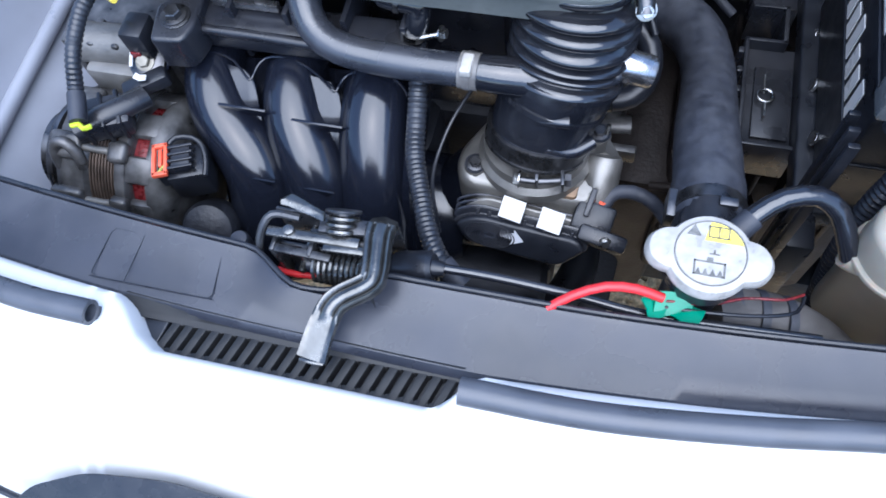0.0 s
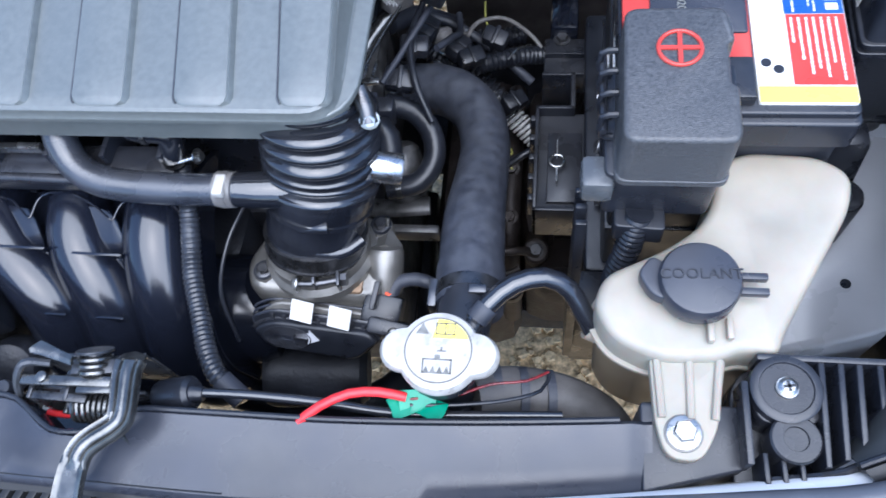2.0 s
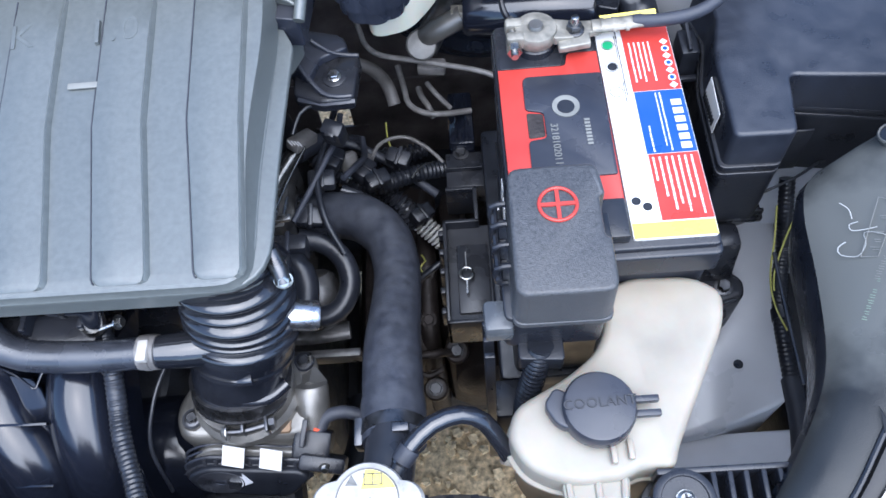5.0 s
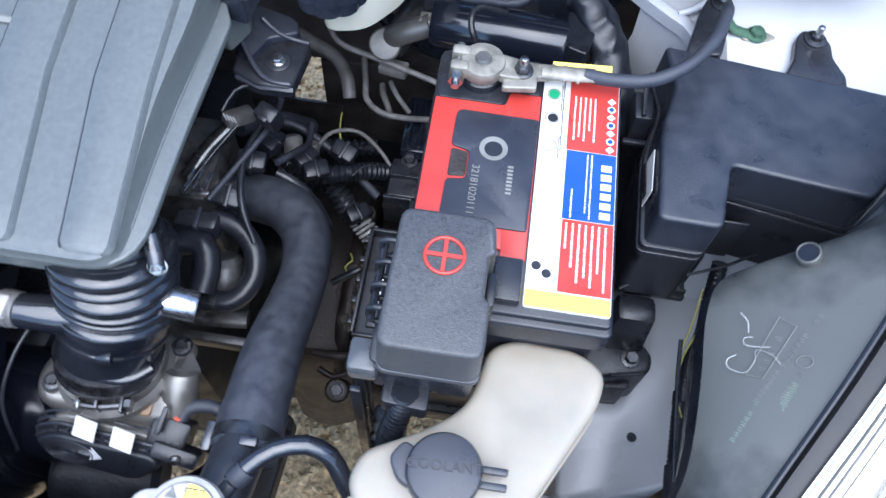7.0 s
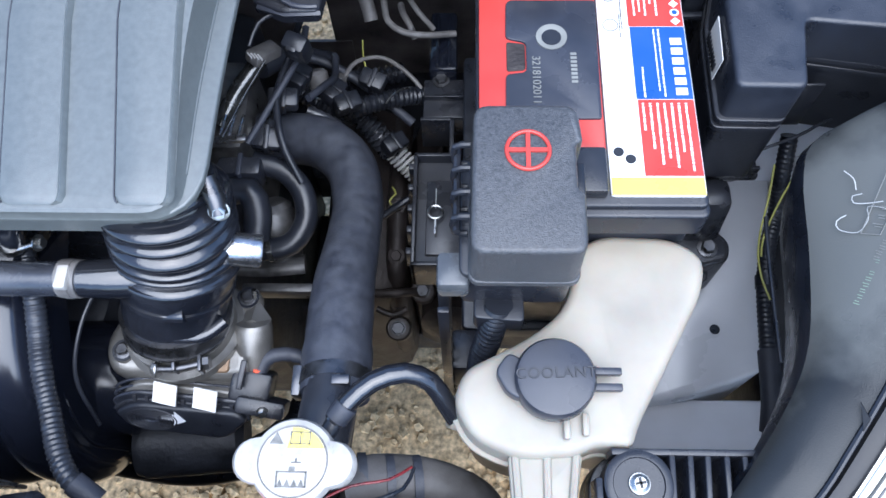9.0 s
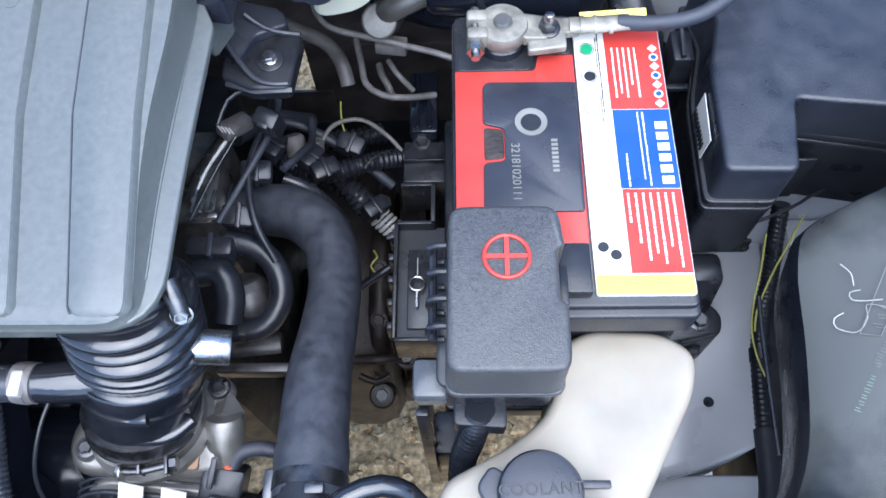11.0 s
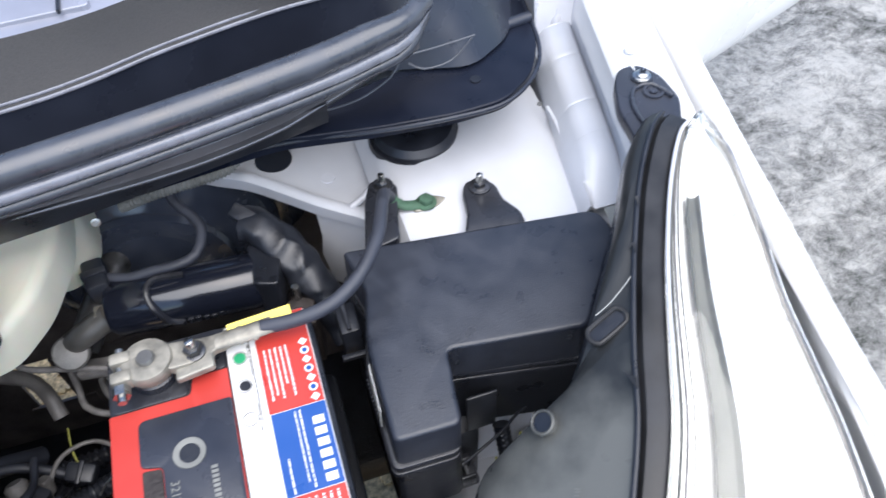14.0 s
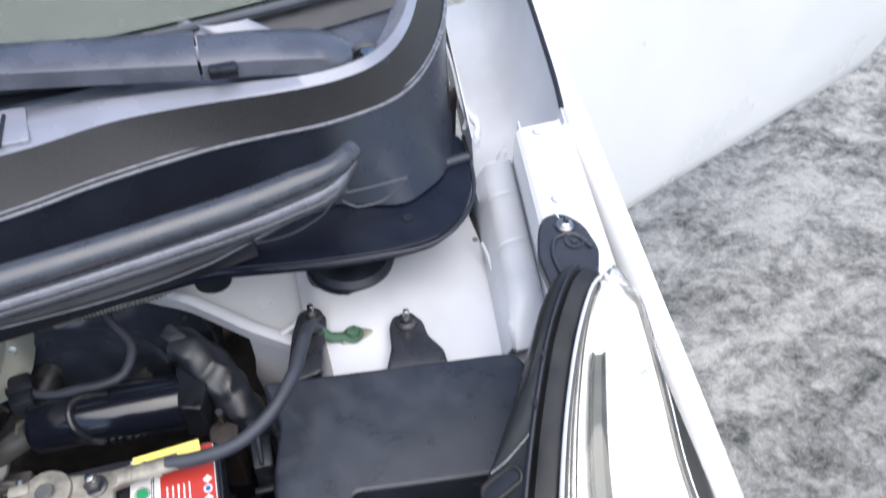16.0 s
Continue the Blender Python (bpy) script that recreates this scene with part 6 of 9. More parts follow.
    bars(words(rows), z, WHITE_LABEL, "fine_print", lab)
    icons = B()
    for i in range(7):
        y = 0.4280 + 0.0066 * i
        if i % 2:
            absorb(icons, disc((0.3055, y, z), 0.0027, 0.0003, n=14))
        else:
            absorb(icons, box_at(Matrix.Translation((0.3055, y, z + 0.00015)) @ pose(0, 0, 0, 0, 0, 45), (0.0040, 0.0040, 0.0003)))
    icons.verts.index_update()
    pieces("warning_icon", icons, WHITE_LABEL, lab)
    dots = B()
    for i in (1, 3, 5):
        absorb(dots, disc((0.3055, 0.4280 + 0.0066 * i, z + 0.0002), 0.0017, 0.0003, n=12))
    dots.verts.index_update()
    pieces("icon_centre", dots, BLUE_LABEL, lab)
    # the maker's mark as plain white blocks
    for i in range(6):
        part("white_mark", block((0.3007, 0.3751 + 0.0071 * i, z), (0.3073, 0.3799 + 0.0071 * i, z + 0.0003)), WHITE_LABEL, lab)
    bars(words([(0.2945, 0.398, 0.0010, 0.048), (0.2917, 0.400, 0.0009, 0.044), (0.2830, 0.384, 0.0012, 0.021)]), z, WHITE_LABEL, "fine_print", lab)
    rows = []
    for i in range(7):
        ln = (0.018, 0.030, 0.040, 0.036, 0.042, 0.032, 0.044)[i]
        rows.append((0.2812 + 0.0040 * i, 0.3695 - ln / 2, 0.0014, ln))
    bars(words(rows), z, WHITE_LABEL, "fine_print", lab)
    for x, y, mat, r in ((0.2668, 0.4680, GREEN_DOT, 0.0037), (0.2672, 0.4480, BLOCK_DARK, 0.0034), (0.2715, 0.3330, DEEP_BLACK, 0.0029), (0.2652, 0.3375, DEEP_BLACK, 0.0029)):
        part("label_dot", disc((x, y, z - 0.0002), r, 0.0004, n=22), mat, lab)
    for y in (0.4680, 0.4480, 0.4255):
        x = 0.2668
        part("label_ring", tube([(x + 0.0044 * math.cos(a * 0.3491), y + 0.0044 * math.sin(a * 0.3491), z) for a in range(19)], 0.00022, 5, 0.003), BLOCK_DARK, lab)
    bars(words([(0.2735, 0.4520, 0.0007, 0.060), (0.2722, 0.4650, 0.0006, 0.022), (0.2722, 0.4250, 0.0006, 0.018)]), z, BLOCK_DARK, "fine_print", lab, 0.0002)
    # side print on the case
    side = B()
    rnd = random.Random(2)
    for i in range(9):
        y0 = 0.318 + 0.006 * (i % 2)
        absorb(side, block((0.1893, y0 + 0.004, 0.765 - 0.0045 * i), (0.1900, y0 + 0.05 + 0.06 * rnd.random(), 0.7672 - 0.0045 * i)))
    part("side_print", side, WHITE_LABEL, bt, "small white side print as bars")
    for i in range(6):
        part("side_mark", block((0.1893, 0.335 + 0.018 * i, 0.665), (0.1900, 0.347 + 0.018 * i, 0.690 + (0.008 if i in (0, 3) else 0)), 0.0), WHITE_LABEL, bt, "plain white mark on the side")
    # negative post
    part("post_well", slab(rounded([(0.190, 0.4545), (0.233, 0.4545), (0.236, 0.466), (0.2575, 0.466), (0.2575, 0.4955), (0.190, 0.4955)], 0.003), 0.7955, 0.7972, 0.0004), PLAIN_BLACK, bt)
    part("post_collar", lathe([(0.014, 0.797), (0.014, 0.803), (0.0115, 0.805), (0, 0.805)], Matrix.Translation((0.2165, 0.4745, 0)), 26), PLAIN_BLACK, bt)
    part("post", lathe([(0.0088, 0.804), (0.0052, 0.8175), (0.0046, 0.8185), (0, 0.8185)], Matrix.Translation((0.2165, 0.4745, 0)), 24), ALUMINIUM, bt, "lead battery post")
    part("lid_block", block((0.2405, 0.310, 0.7955), (0.2575, 0.338, 0.804), 0.0015), PLAIN_BLACK, bt)
    # negative clamp with its cable
    cl = thing("battery_clamp", (0.22, 0.475, 0.80), "tarnished metal battery clamp with bolts on the negative post", "battery clamp")
    ring = lathe([(0.0056, 0.806), (0.0142, 0.806), (0.0150, 0.809), (0.0150, 0.8135), (0.0142, 0.8155), (0.0080, 0.8165), (0.0056, 0.8160), (0.0056, 0.806)], Matrix.Translation((0.2165, 0.4745, 0)), 28)
    part("ring", ring, BRASS, cl)
    for y in (0.4795, 0.4665):
        part("jaw", block((0.1955, y - 0.0042, 0.807), (0.208, y + 0.0042, 0.8175), 0.002), BRASS, cl)
    part("jaw_bolt", tube([(0.2005, 0.488, 0.812), (0.2005, 0.452, 0.811)], 0.0026, 12), STEEL, cl)
    part("jaw_nut", lathe([(0, 0), (0.0052, 0), (0.0052, 0.006), (0, 0.006)], axis_pose((0.2005, 0.462, 0.811), (0, -1, 0)), 6), STEEL, cl)
    part("lug_plate", slab(rounded([(0.231, 0.4575), (0.2535, 0.4605), (0.2535, 0.4705), (0.262, 0.4715), (0.262, 0.4820), (0.231, 0.4835)], 0.002), 0.806, 0.8105, 0.0012), BRASS, cl)
    part("clamp_arm", slab(rounded([(0.2200, 0.4835), (0.2440, 0.4825), (0.2440, 0.4660), (0.2280, 0.4640)], 0.003), 0.8075, lambda x, y: 0.8150 - 0.16 * max(0, x - 0.222), 0.0012), BRASS, cl)
    for x in (0.262, 0.270, 0.279):
        part("crimp_ring", tube([(x, 0.4766, 0.8100), (x + 0.0022, 0.4766, 0.8101)], 0.0064, 14, flat=0.60), BRASS, cl)
    nut = part("stud_nut", bolt_mesh((0.2430, 0.4735, 0.8105), 0.0056, washer=1.3), DARK_STEEL, cl)
    part("stud", disc((0.2430, 0.4735, 0.8150), 0.0030, 0.0080, n=14, bev=0.001), STEEL, cl)
    part("cable_lug", tube([(0.256, 0.4765, 0.8095), (0.274, 0.4765, 0.8105), (0.291, 0.4775, 0.8110)], 0.0058, 14, flat=0.55), BRASS, cl, "crimped cable lug")
    part("yellow_slip", box_at(Matrix.Translation((0.2835, 0.4865, 0.8045)) @ pose(0, 0, 0, 20, 0, 4), (0.040, 0.0095, 0.0008)), YELLOW_LABEL, cl, "yellow printed slip under the lug")
    nc = thing("negative_cable", (0.34, 0.48, 0.80), "black negative battery cable running to the strut tower", "cable")
    part("cable", tube([(0.284, 0.4772, 0.8108), (0.305, 0.4752, 0.8120), (0.328, 0.4770, 0.8150), (0.350, 0.4900, 0.8190), (0.368, 0.5150, 0.8200), (0.379, 0.5450, 0.8150), (0.385, 0.5660, 0.8030), (0.391, 0.5780, 0.7850)], 0.0046, 14), RUBBER, nc)
    part("earth_lug", tube([(0.392, 0.578, 0.784), (0.400, 0.574, 0.7765), (0.414, 0.572, 0.7755)], 0.0045, 12, flat=0.5), VERDIGRIS, nc, "green corroded earth lug")
    part("lug_tongue", slab(rounded([(0.406, 0.5665), (0.424, 0.567), (0.434, 0.573), (0.424, 0.579), (0.406, 0.5785)], 0.004), 0.7728, 0.7750, 0.0008), BRASS, nc)
    bolt("earth_bolt", (0.417, 0.5725, 0.7750), 0.0055, VERDIGRIS, nc, label="corroded earth bolt")
    # positive terminal cover
    cv = thing("terminal_cover", (0.21, 0.30, 0.75), "grained black positive terminal cover with a red plus mark", "terminal cover")
    hood = slab(rounded([(0.1835, 0.2605), (0.2395, 0.2605), (0.2395, 0.2920), (0.2360, 0.2945), (0.2360, 0.3190), (0.2395, 0.3210), (0.2375, 0.3420), (0.1850, 0.3420)], [0.008, 0.008, 0.002, 0.002, 0.002, 0.002, 0.008, 0.008], 4), 0.798, lambda x, y: 0.8365 + 0.03 * (y - 0.30), 0.0055, 4, grow=0.001)
    part("hood", hood, COVER_BLACK, cv, "grained dusty black hood")
    part("hood_rim", slab(rounded([(0.1825, 0.2590), (0.2405, 0.2590), (0.2405, 0.2920), (0.1825, 0.2920)], 0.007), 0.796, 0.8000, 0.001), COVER_BLACK, cv)
    part("lower_box", slab(rounded([(0.1780, 0.2645), (0.2385, 0.2645), (0.2385, 0.3030), (0.1780, 0.3360)], 0.006), 0.757, 0.7965, 0.001), PLAIN_BLACK, cv, "grey-black lower box")
    part("side_tab", block((0.1660, 0.2600, 0.7745), (0.1835, 0.2800, 0.7930), 0.003), TAB_GREY, cv, "grey translucent side tab")
    for y in (0.288, 0.302, 0.316, 0.330):
        part("side_clip", tube([(0.1835, y, 0.818), (0.1755, y, 0.816), (0.1755, y, 0.800), (0.182, y, 0.798)], 0.0019, 8), PLAIN_BLACK, cv)
    part("clip_bar", tube([(0.1765, 0.284, 0.808), (0.1765, 0.336, 0.808)], 0.0022, 8), PLAIN_BLACK, cv)
    part("slot_catch", block((0.2370, 0.2965, 0.800), (0.2420, 0.3170, 0.822), 0.001), DEEP_BLACK, cv)
    zc = 0.8372
    plus = tube([(0.2120 + 0.0106 * math.cos(a * 0.2094), 0.3150 + 0.0106 * math.sin(a * 0.2094), zc + 0.03 * (0.0150 + 0.0106 * math.sin(a * 0.2094)) - 0.0002) for a in range(31)], 0.0011, 8, 0.004)
    absorb(plus, box_at(Matrix.Translation((0.2120, 0.3150, zc + 0.0003)) @ pose(0, 0, 0, 1.7, 0, 0), (0.0200, 0.0022, 0.0012)))
    absorb(plus, box_at(Matrix.Translation((0.2120, 0.3150, zc + 0.0004)) @ pose(0, 0, 0, 1.7, 0, 0), (0.0022, 0.0200, 0.0012)))
    part("plus_mark", plus, RED_LABEL, cv, "red moulded plus sign in a ring")
    # positive lead below the cover
    pl = thing("positive_lead", (0.19, 0.26, 0.70), "black corrugated positive lead below the terminal cover", "cable")
    part("sleeve", tube([(0.200, 0.262, 0.762), (0.196, 0.253, 0.735), (0.191, 0.246, 0.705), (0.190, 0.236, 0.66), (0.196, 0.225, 0.60)], ribbed(0.0082, 0.004), 16, 0.001), DEEP_BLACK, pl)
    part("collar", slab(rounded([(0.186, 0.254), (0.214, 0.252), (0.214, 0.268), (0.186, 0.270)], 0.003), 0.744, 0.760, 0.001), DEEP_BLACK, pl)


build_battery()


def build_tray():
    tr = thing("battery_tray", (0.20, 0.45, 0.50), "black plastic battery tray with clips and a bolted strap", "battery tray")
    part("base", slab(rounded([(0.178, 0.300), (0.318, 0.300), (0.318, 0.560), (0.178, 0.560)], 0.006), 0.58, 0.598, 0.002), DEEP_BLACK, tr)
    fr = B()
    z0, z1 = 0.545, 0.590
    for lo, hi in (((0.1355, 0.357, z0), (0.139, 0.463, z1)), ((0.1355, 0.357, z0), (0.182, 0.3605, z1)), ((0.1355, 0.460, z0), (0.170, 0.4635, z1)), ((0.166, 0.460, z0), (0.170, 0.500, z1)), ((0.140, 0.497, z0), (0.170, 0.5005, z1))):
        absorb(fr, block(lo, hi, 0.0008))
    part("frame_wall", fr, PLAIN_BLACK, tr, "raised frame walls")
    part("floor_plate", block((0.137, 0.359, 0.572), (0.182, 0.462, 0.578)), PLAIN_BLACK, tr)
    part("inner_plate", block((0.147, 0.370, 0.577), (0.176, 0.440, 0.5815), 0.001), PLAIN_BLACK, tr)
    part("ring_clip", tube([(0.1552 + 0.0060 * math.cos(a * 0.349), 0.4065 + 0.0060 * math.sin(a * 0.349), 0.588) for a in range(19)], 0.0012, 8, 0.003), STEEL, tr, "pale ring clip")
    part("ring_pin", block((0.1545, 0.386, 0.5835), (0.1558, 0.400, 0.5885)), STEEL, tr)
    part("ring_line", block((0.1548, 0.413, 0.5815), (0.1556, 0.432, 0.5825)), STEEL, tr)
    for i in range(5):
        part("edge_tooth", block((0.1310, 0.368 + 0.020 * i, 0.56), (0.1360, 0.374 + 0.020 * i, 0.588), 0.001), PLAIN_BLACK, tr)
    part("bolt_plate", block((0.141, 0.508, 0.548), (0.180, 0.551, 0.577), 0.002), PLAIN_BLACK, tr)
    part("plate_edge", block((0.141, 0.527, 0.575), (0.180, 0.5295, 0.583), 0.0006), PLAIN_BLACK, tr)
    bolt("tray_bolt", (0.157, 0.549, 0.577), 0.0055, DARK_STEEL, tr)
    st = part("strap", block((0.146, 0.552, 0.565), (0.172, 0.620, 0.590), 0.004), GLOSS_BLACK, tr, "shiny black strap")
    for x in (0.152, 0.163):
        part("strap_rib", block((x, 0.555, 0.588), (x + 0.003, 0.615, 0.594), 0.001), GLOSS_BLACK, st)
    for y, z in ((0.4690, 0.594), (0.4135, 0.6005), (0.3585, 0.6075)):
        part("side_rivet", disc((0.1890, y, z), 0.0058, 0.0026, (-1, 0, 0.35), 20, 0.0008), STUB_STEEL, tr, "bright round rivet")
    part("front_leg", block((0.170, 0.268, 0.47), (0.196, 0.300, 0.60), 0.004), PLAIN_BLACK, tr)
    for i in range(3):
        part("leg_rib", block((0.165, 0.262 + 0.011 * i, 0.50), (0.172, 0.266 + 0.011 * i, 0.745), 0.001), DEEP_BLACK, tr)
    part("side_foot", slab(rounded([(0.313, 0.345), (0.352, 0.344), (0.385, 0.352), (0.388, 0.368), (0.372, 0.385), (0.313, 0.400)], 0.007), 0.556, 0.615, 0.004), PLAIN_BLACK, tr, "black bolted foot")
    part("foot_post", block((0.340, 0.368, 0.60), (0.380, 0.400, 0.668), 0.006, taper=0.75), PLAIN_BLACK, tr)
    part("foot_step", slab(rounded([(0.318, 0.338), (0.372, 0.342), (0.374, 0.352), (0.318, 0.352)], 0.003), 0.556, 0.598, 0.002), PLAIN_BLACK, tr)
    bolt("foot_bolt", (0.369, 0.362, 0.615), 0.0055, DARK_STEEL, tr)


build_tray()


# ---- coolant tank ----
def build_tank():
    tk = thing("coolant_tank", (0.25, 0.23, 0.62), "cream-white translucent plastic coolant tank bolted to the front panel", "coolant tank")
    outline = rounded([(0.174, 0.208), (0.180, 0.226), (0.216, 0.2440), (0.238, 0.2620), (0.246, 0.300), (0.262, 0.308), (0.302, 0.306), (0.320, 0.294), (0.316, 0.272), (0.274, 0.196), (0.270, 0.184), (0.252, 0.186), (0.240, 0.180), (0.207, 0.178), (0.184, 0.189)],
                      [0.008, 0.012, 0.02, 0.02, 0.02, 0.010, 0.014, 0.010, 0.02, 0.012, 0.006, 0.006, 0.006, 0.015, 0.015], 5)
    def top(x, y):
        return 0.757 + 0.03 * (y - 0.25)
    body = slab([(0.243 + (x - 0.243) * 0.99, 0.24 + (y - 0.24) * 0.985) for x, y in outline], 0.727, top, 0.009, 4, grow=0.0)
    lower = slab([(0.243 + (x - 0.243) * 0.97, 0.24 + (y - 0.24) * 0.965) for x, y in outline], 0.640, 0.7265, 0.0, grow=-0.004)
    part("lower_body", lower, TANK_DARK, tk, "darker brownish lower half of the tank", 50)
    part("body", body, TANK_WHITE, tk, "cream translucent tank body", 50)
    seam = slab([(0.243 + (x - 0.243) * 1.03, 0.24 + (y - 0.24) * 1.02) for x, y in outline], 0.7255, 0.7285, 0.0008)
    part("mould_seam", seam, TANK_WHITE, tk)
    leg = slab(rounded([(0.2045, 0.182), (0.2065, 0.148), (0.2115, 0.1295), (0.2290, 0.1285), (0.2380, 0.146), (0.2440, 0.183)], [0.003, 0.006, 0.012, 0.012, 0.006, 0.003], 5), 0.7415, 0.7475, 0.0012)
    legp = part("foot", leg, TANK_WHITE, tk, "ribbed mounting foot")
    for x0, x1 in ((0.2080, 0.2100), (0.2250, 0.2245), (0.2405, 0.2365)):
        part("foot_rib", tube([(x0, 0.182, 0.748), (x1, 0.150, 0.7485)], 0.0022, 8), TANK_WHITE, legp)
    part("foot_boss", disc((0.2205, 0.1425, 0.7470), 0.0098, 0.0012, n=26, bev=0.0005), DIRTY_ALU, legp)
    bolt("foot_bolt", (0.2205, 0.1425, 0.7480), 0.0060, STEEL, legp, label="bright hexagon bolt")
    part("nipple", tube([(0.192, 0.204, 0.716), (0.180, 0.2055, 0.719), (0.1735, 0.2070, 0.722)], 0.0070, 12), TANK_WHITE, tk)
    part("neck", lathe([(0.0185, 0.752), (0.0185, 0.764), (0, 0.764)], Matrix.Translation((0.2285, 0.2175, 0)), 26), TANK_WHITE, tk)
    part("neck_web", block((0.233, 0.188, 0.756), (0.2365, 0.200, 0.7615), 0.001), TANK_WHITE, tk)
    part("neck_web", block((0.243, 0.190, 0.756), (0.2465, 0.202, 0.7605), 0.001), TANK_WHITE, tk)
    cap = part("cap", lathe([(0, 0.760), (0.0205, 0.760), (0.0212, 0.762), (0.0212, 0.7725), (0.0200, 0.7748), (0.0180, 0.7755), (0, 0.7755)], Matrix.Translation((0.2285, 0.2175, 0)), 40), PANEL_BLACK, tk, "dark grey rubber cap")
    ear = slab(rounded([(0.197, 0.2215), (0.2045, 0.2320), (0.2150, 0.2260), (0.2110, 0.2060), (0.2030, 0.2100)], 0.004), 0.762, 0.7700, 0.0015)
    part("cap_ear", ear, PANEL_BLACK, cap)
    for y in (0.2225, 0.2140):
        part("cap_prong", block((0.2470, y - 0.0020, 0.763), (0.2640, y + 0.0020, 0.768), 0.0008), PANEL_BLACK, cap)
    lettering("COOLANT", Matrix.Translation((0.2285, 0.2190, 0.7756)) @ pose(0, 0, 0, 0, 0, 2), 0.0082, PLAIN_BLACK, "raised_letter", cap, 0.0006, 1.08)


build_tank()


# ---- fuse box ----
def build_fuse_box():
    fb = thing("fuse_box", (0.42, 0.46, 0.70), "grained black plastic fuse box with an L-shaped lid", "fuse box")
    pts = [(0.3415, 0.3915), (0.3835, 0.3905), (0.3905, 0.4410), (0.4800, 0.4255), (0.5290, 0.4900), (0.5250, 0.5120), (0.3450, 0.5400), (0.3530, 0.5040), (0.3430, 0.4620)]
    rs = [0.006, 0.006, 0.006, 0.006, 0.006, 0.010, 0.006, 0.006, 0.008]
    lid = slab(rounded(pts, rs, 4), 0.752, lambda x, y: 0.7855 + 0.06 * max(0, x - 0.40) * 1.0, 0.0060, 5, grow=0.001)
    part("lid", lid, GRAIN_BLACK, fb, "grained black lid")
    c = (0.42, 0.46)
    def grown(k, d=0.0):
        return rounded([(c[0] + (x - c[0]) * k, c[1] + (y - c[1]) * k + d) for x, y in pts], rs, 4)
    part("lid_lip", slab(grown(1.045), 0.7490, 0.7530, 0.001), PLAIN_BLACK, fb)
    part("seal_lip", slab(grown(1.055), 0.7420, 0.7460, 0.001), PLAIN_BLACK, fb)
    part("body", slab(grown(1.02), 0.680, 0.7500, 0.0), DEEP_BLACK, fb, "black lower body")
    part("clip_panel", block((0.398, 0.4262, 0.690), (0.420, 0.4285, 0.738), 0.0008), DEEP_BLACK, fb)
    hold = part("side_clip", block((0.330, 0.487, 0.735), (0.344, 0.512, 0.764), 0.002), DEEP_BLACK, fb, "black side clip")
    part("clip_wing", block((0.327, 0.481, 0.738), (0.350, 0.4855, 0.742), 0.0008), DEEP_BLACK, hold)
    part("clip_rod", tube([(0.336, 0.488, 0.766), (0.336, 0.512, 0.770)], 0.0016, 8), PLAIN_BLACK, hold)
    tag = sheet([[(0.3385, 0.4180, 0.7550), (0.3395, 0.4180, 0.7750)], [(0.3400, 0.4520, 0.7560), (0.3410, 0.4520, 0.7755)]], 0.0006)
    tagp = part("barcode_tag", tag, WHITE_LABEL, fb, "small white tag with bars")
    tb = B()
    for i in range(9):
        absorb(tb, block((0.3375, 0.4215 + 0.0031 * i, 0.7590), (0.3385, 0.4228 + 0.0031 * i, 0.7660)))
    part("tag_bars", tb, BLOCK_DARK, tagp)
    sh = part("support_shelf", block((0.352, 0.402, 0.650), (0.400, 0.426, 0.658), 0.002), PLAIN_BLACK, fb, "black slotted support shelf")
    for x in (0.358, 0.369, 0.390):
        part("shelf_rib", block((x, 0.403, 0.656), (x + 0.003, 0.424, 0.668), 0.0006), PLAIN_BLACK, sh)
    for y in (0.4030, 0.4165):
        part("shelf_lip", block((0.357, y - 0.0014, 0.656), (0.397, y + 0.0014, 0.670), 0.0008), PLAIN_BLACK, sh)
    part("lower_case", block((0.345, 0.425, 0.60), (0.41, 0.475, 0.69), 0.01), DEEP_BLACK, fb)
    # brackets up to the tower
    for tx, ty, lo in ((0.4575, 0.5675, [(0.4325, 0.528), (0.4775, 0.522), (0.4780, 0.536), (0.4700, 0.552), (0.4700, 0.566), (0.4635, 0.576), (0.4495, 0.577), (0.4440, 0.568), (0.4410, 0.548)]),
                       (0.389, 0.592, [(0.361, 0.535), (0.388, 0.540), (0.392, 0.560), (0.400, 0.590), (0.393, 0.601), (0.380, 0.600), (0.372, 0.580)])):
        b = part("tower_bracket", slab(rounded(lo, 0.004), 0.776, 0.7830, 0.002), PLAIN_BLACK, fb, "black bracket bolted to the tower")
        part("bracket_washer", disc((tx, ty, 0.7825), 0.0085, 0.0022, n=22, bev=0.0008), PLAIN_BLACK, b)
        bolt("bracket_nut", (tx, ty, 0.7840), 0.0046, DARK_STEEL, b)
        part("bracket_stud", disc((tx, ty + 0.0005, 0.7870), 0.0026, 0.0090, n=12, bev=0.001), STEEL, b, "bright stud tip")


build_fuse_box()


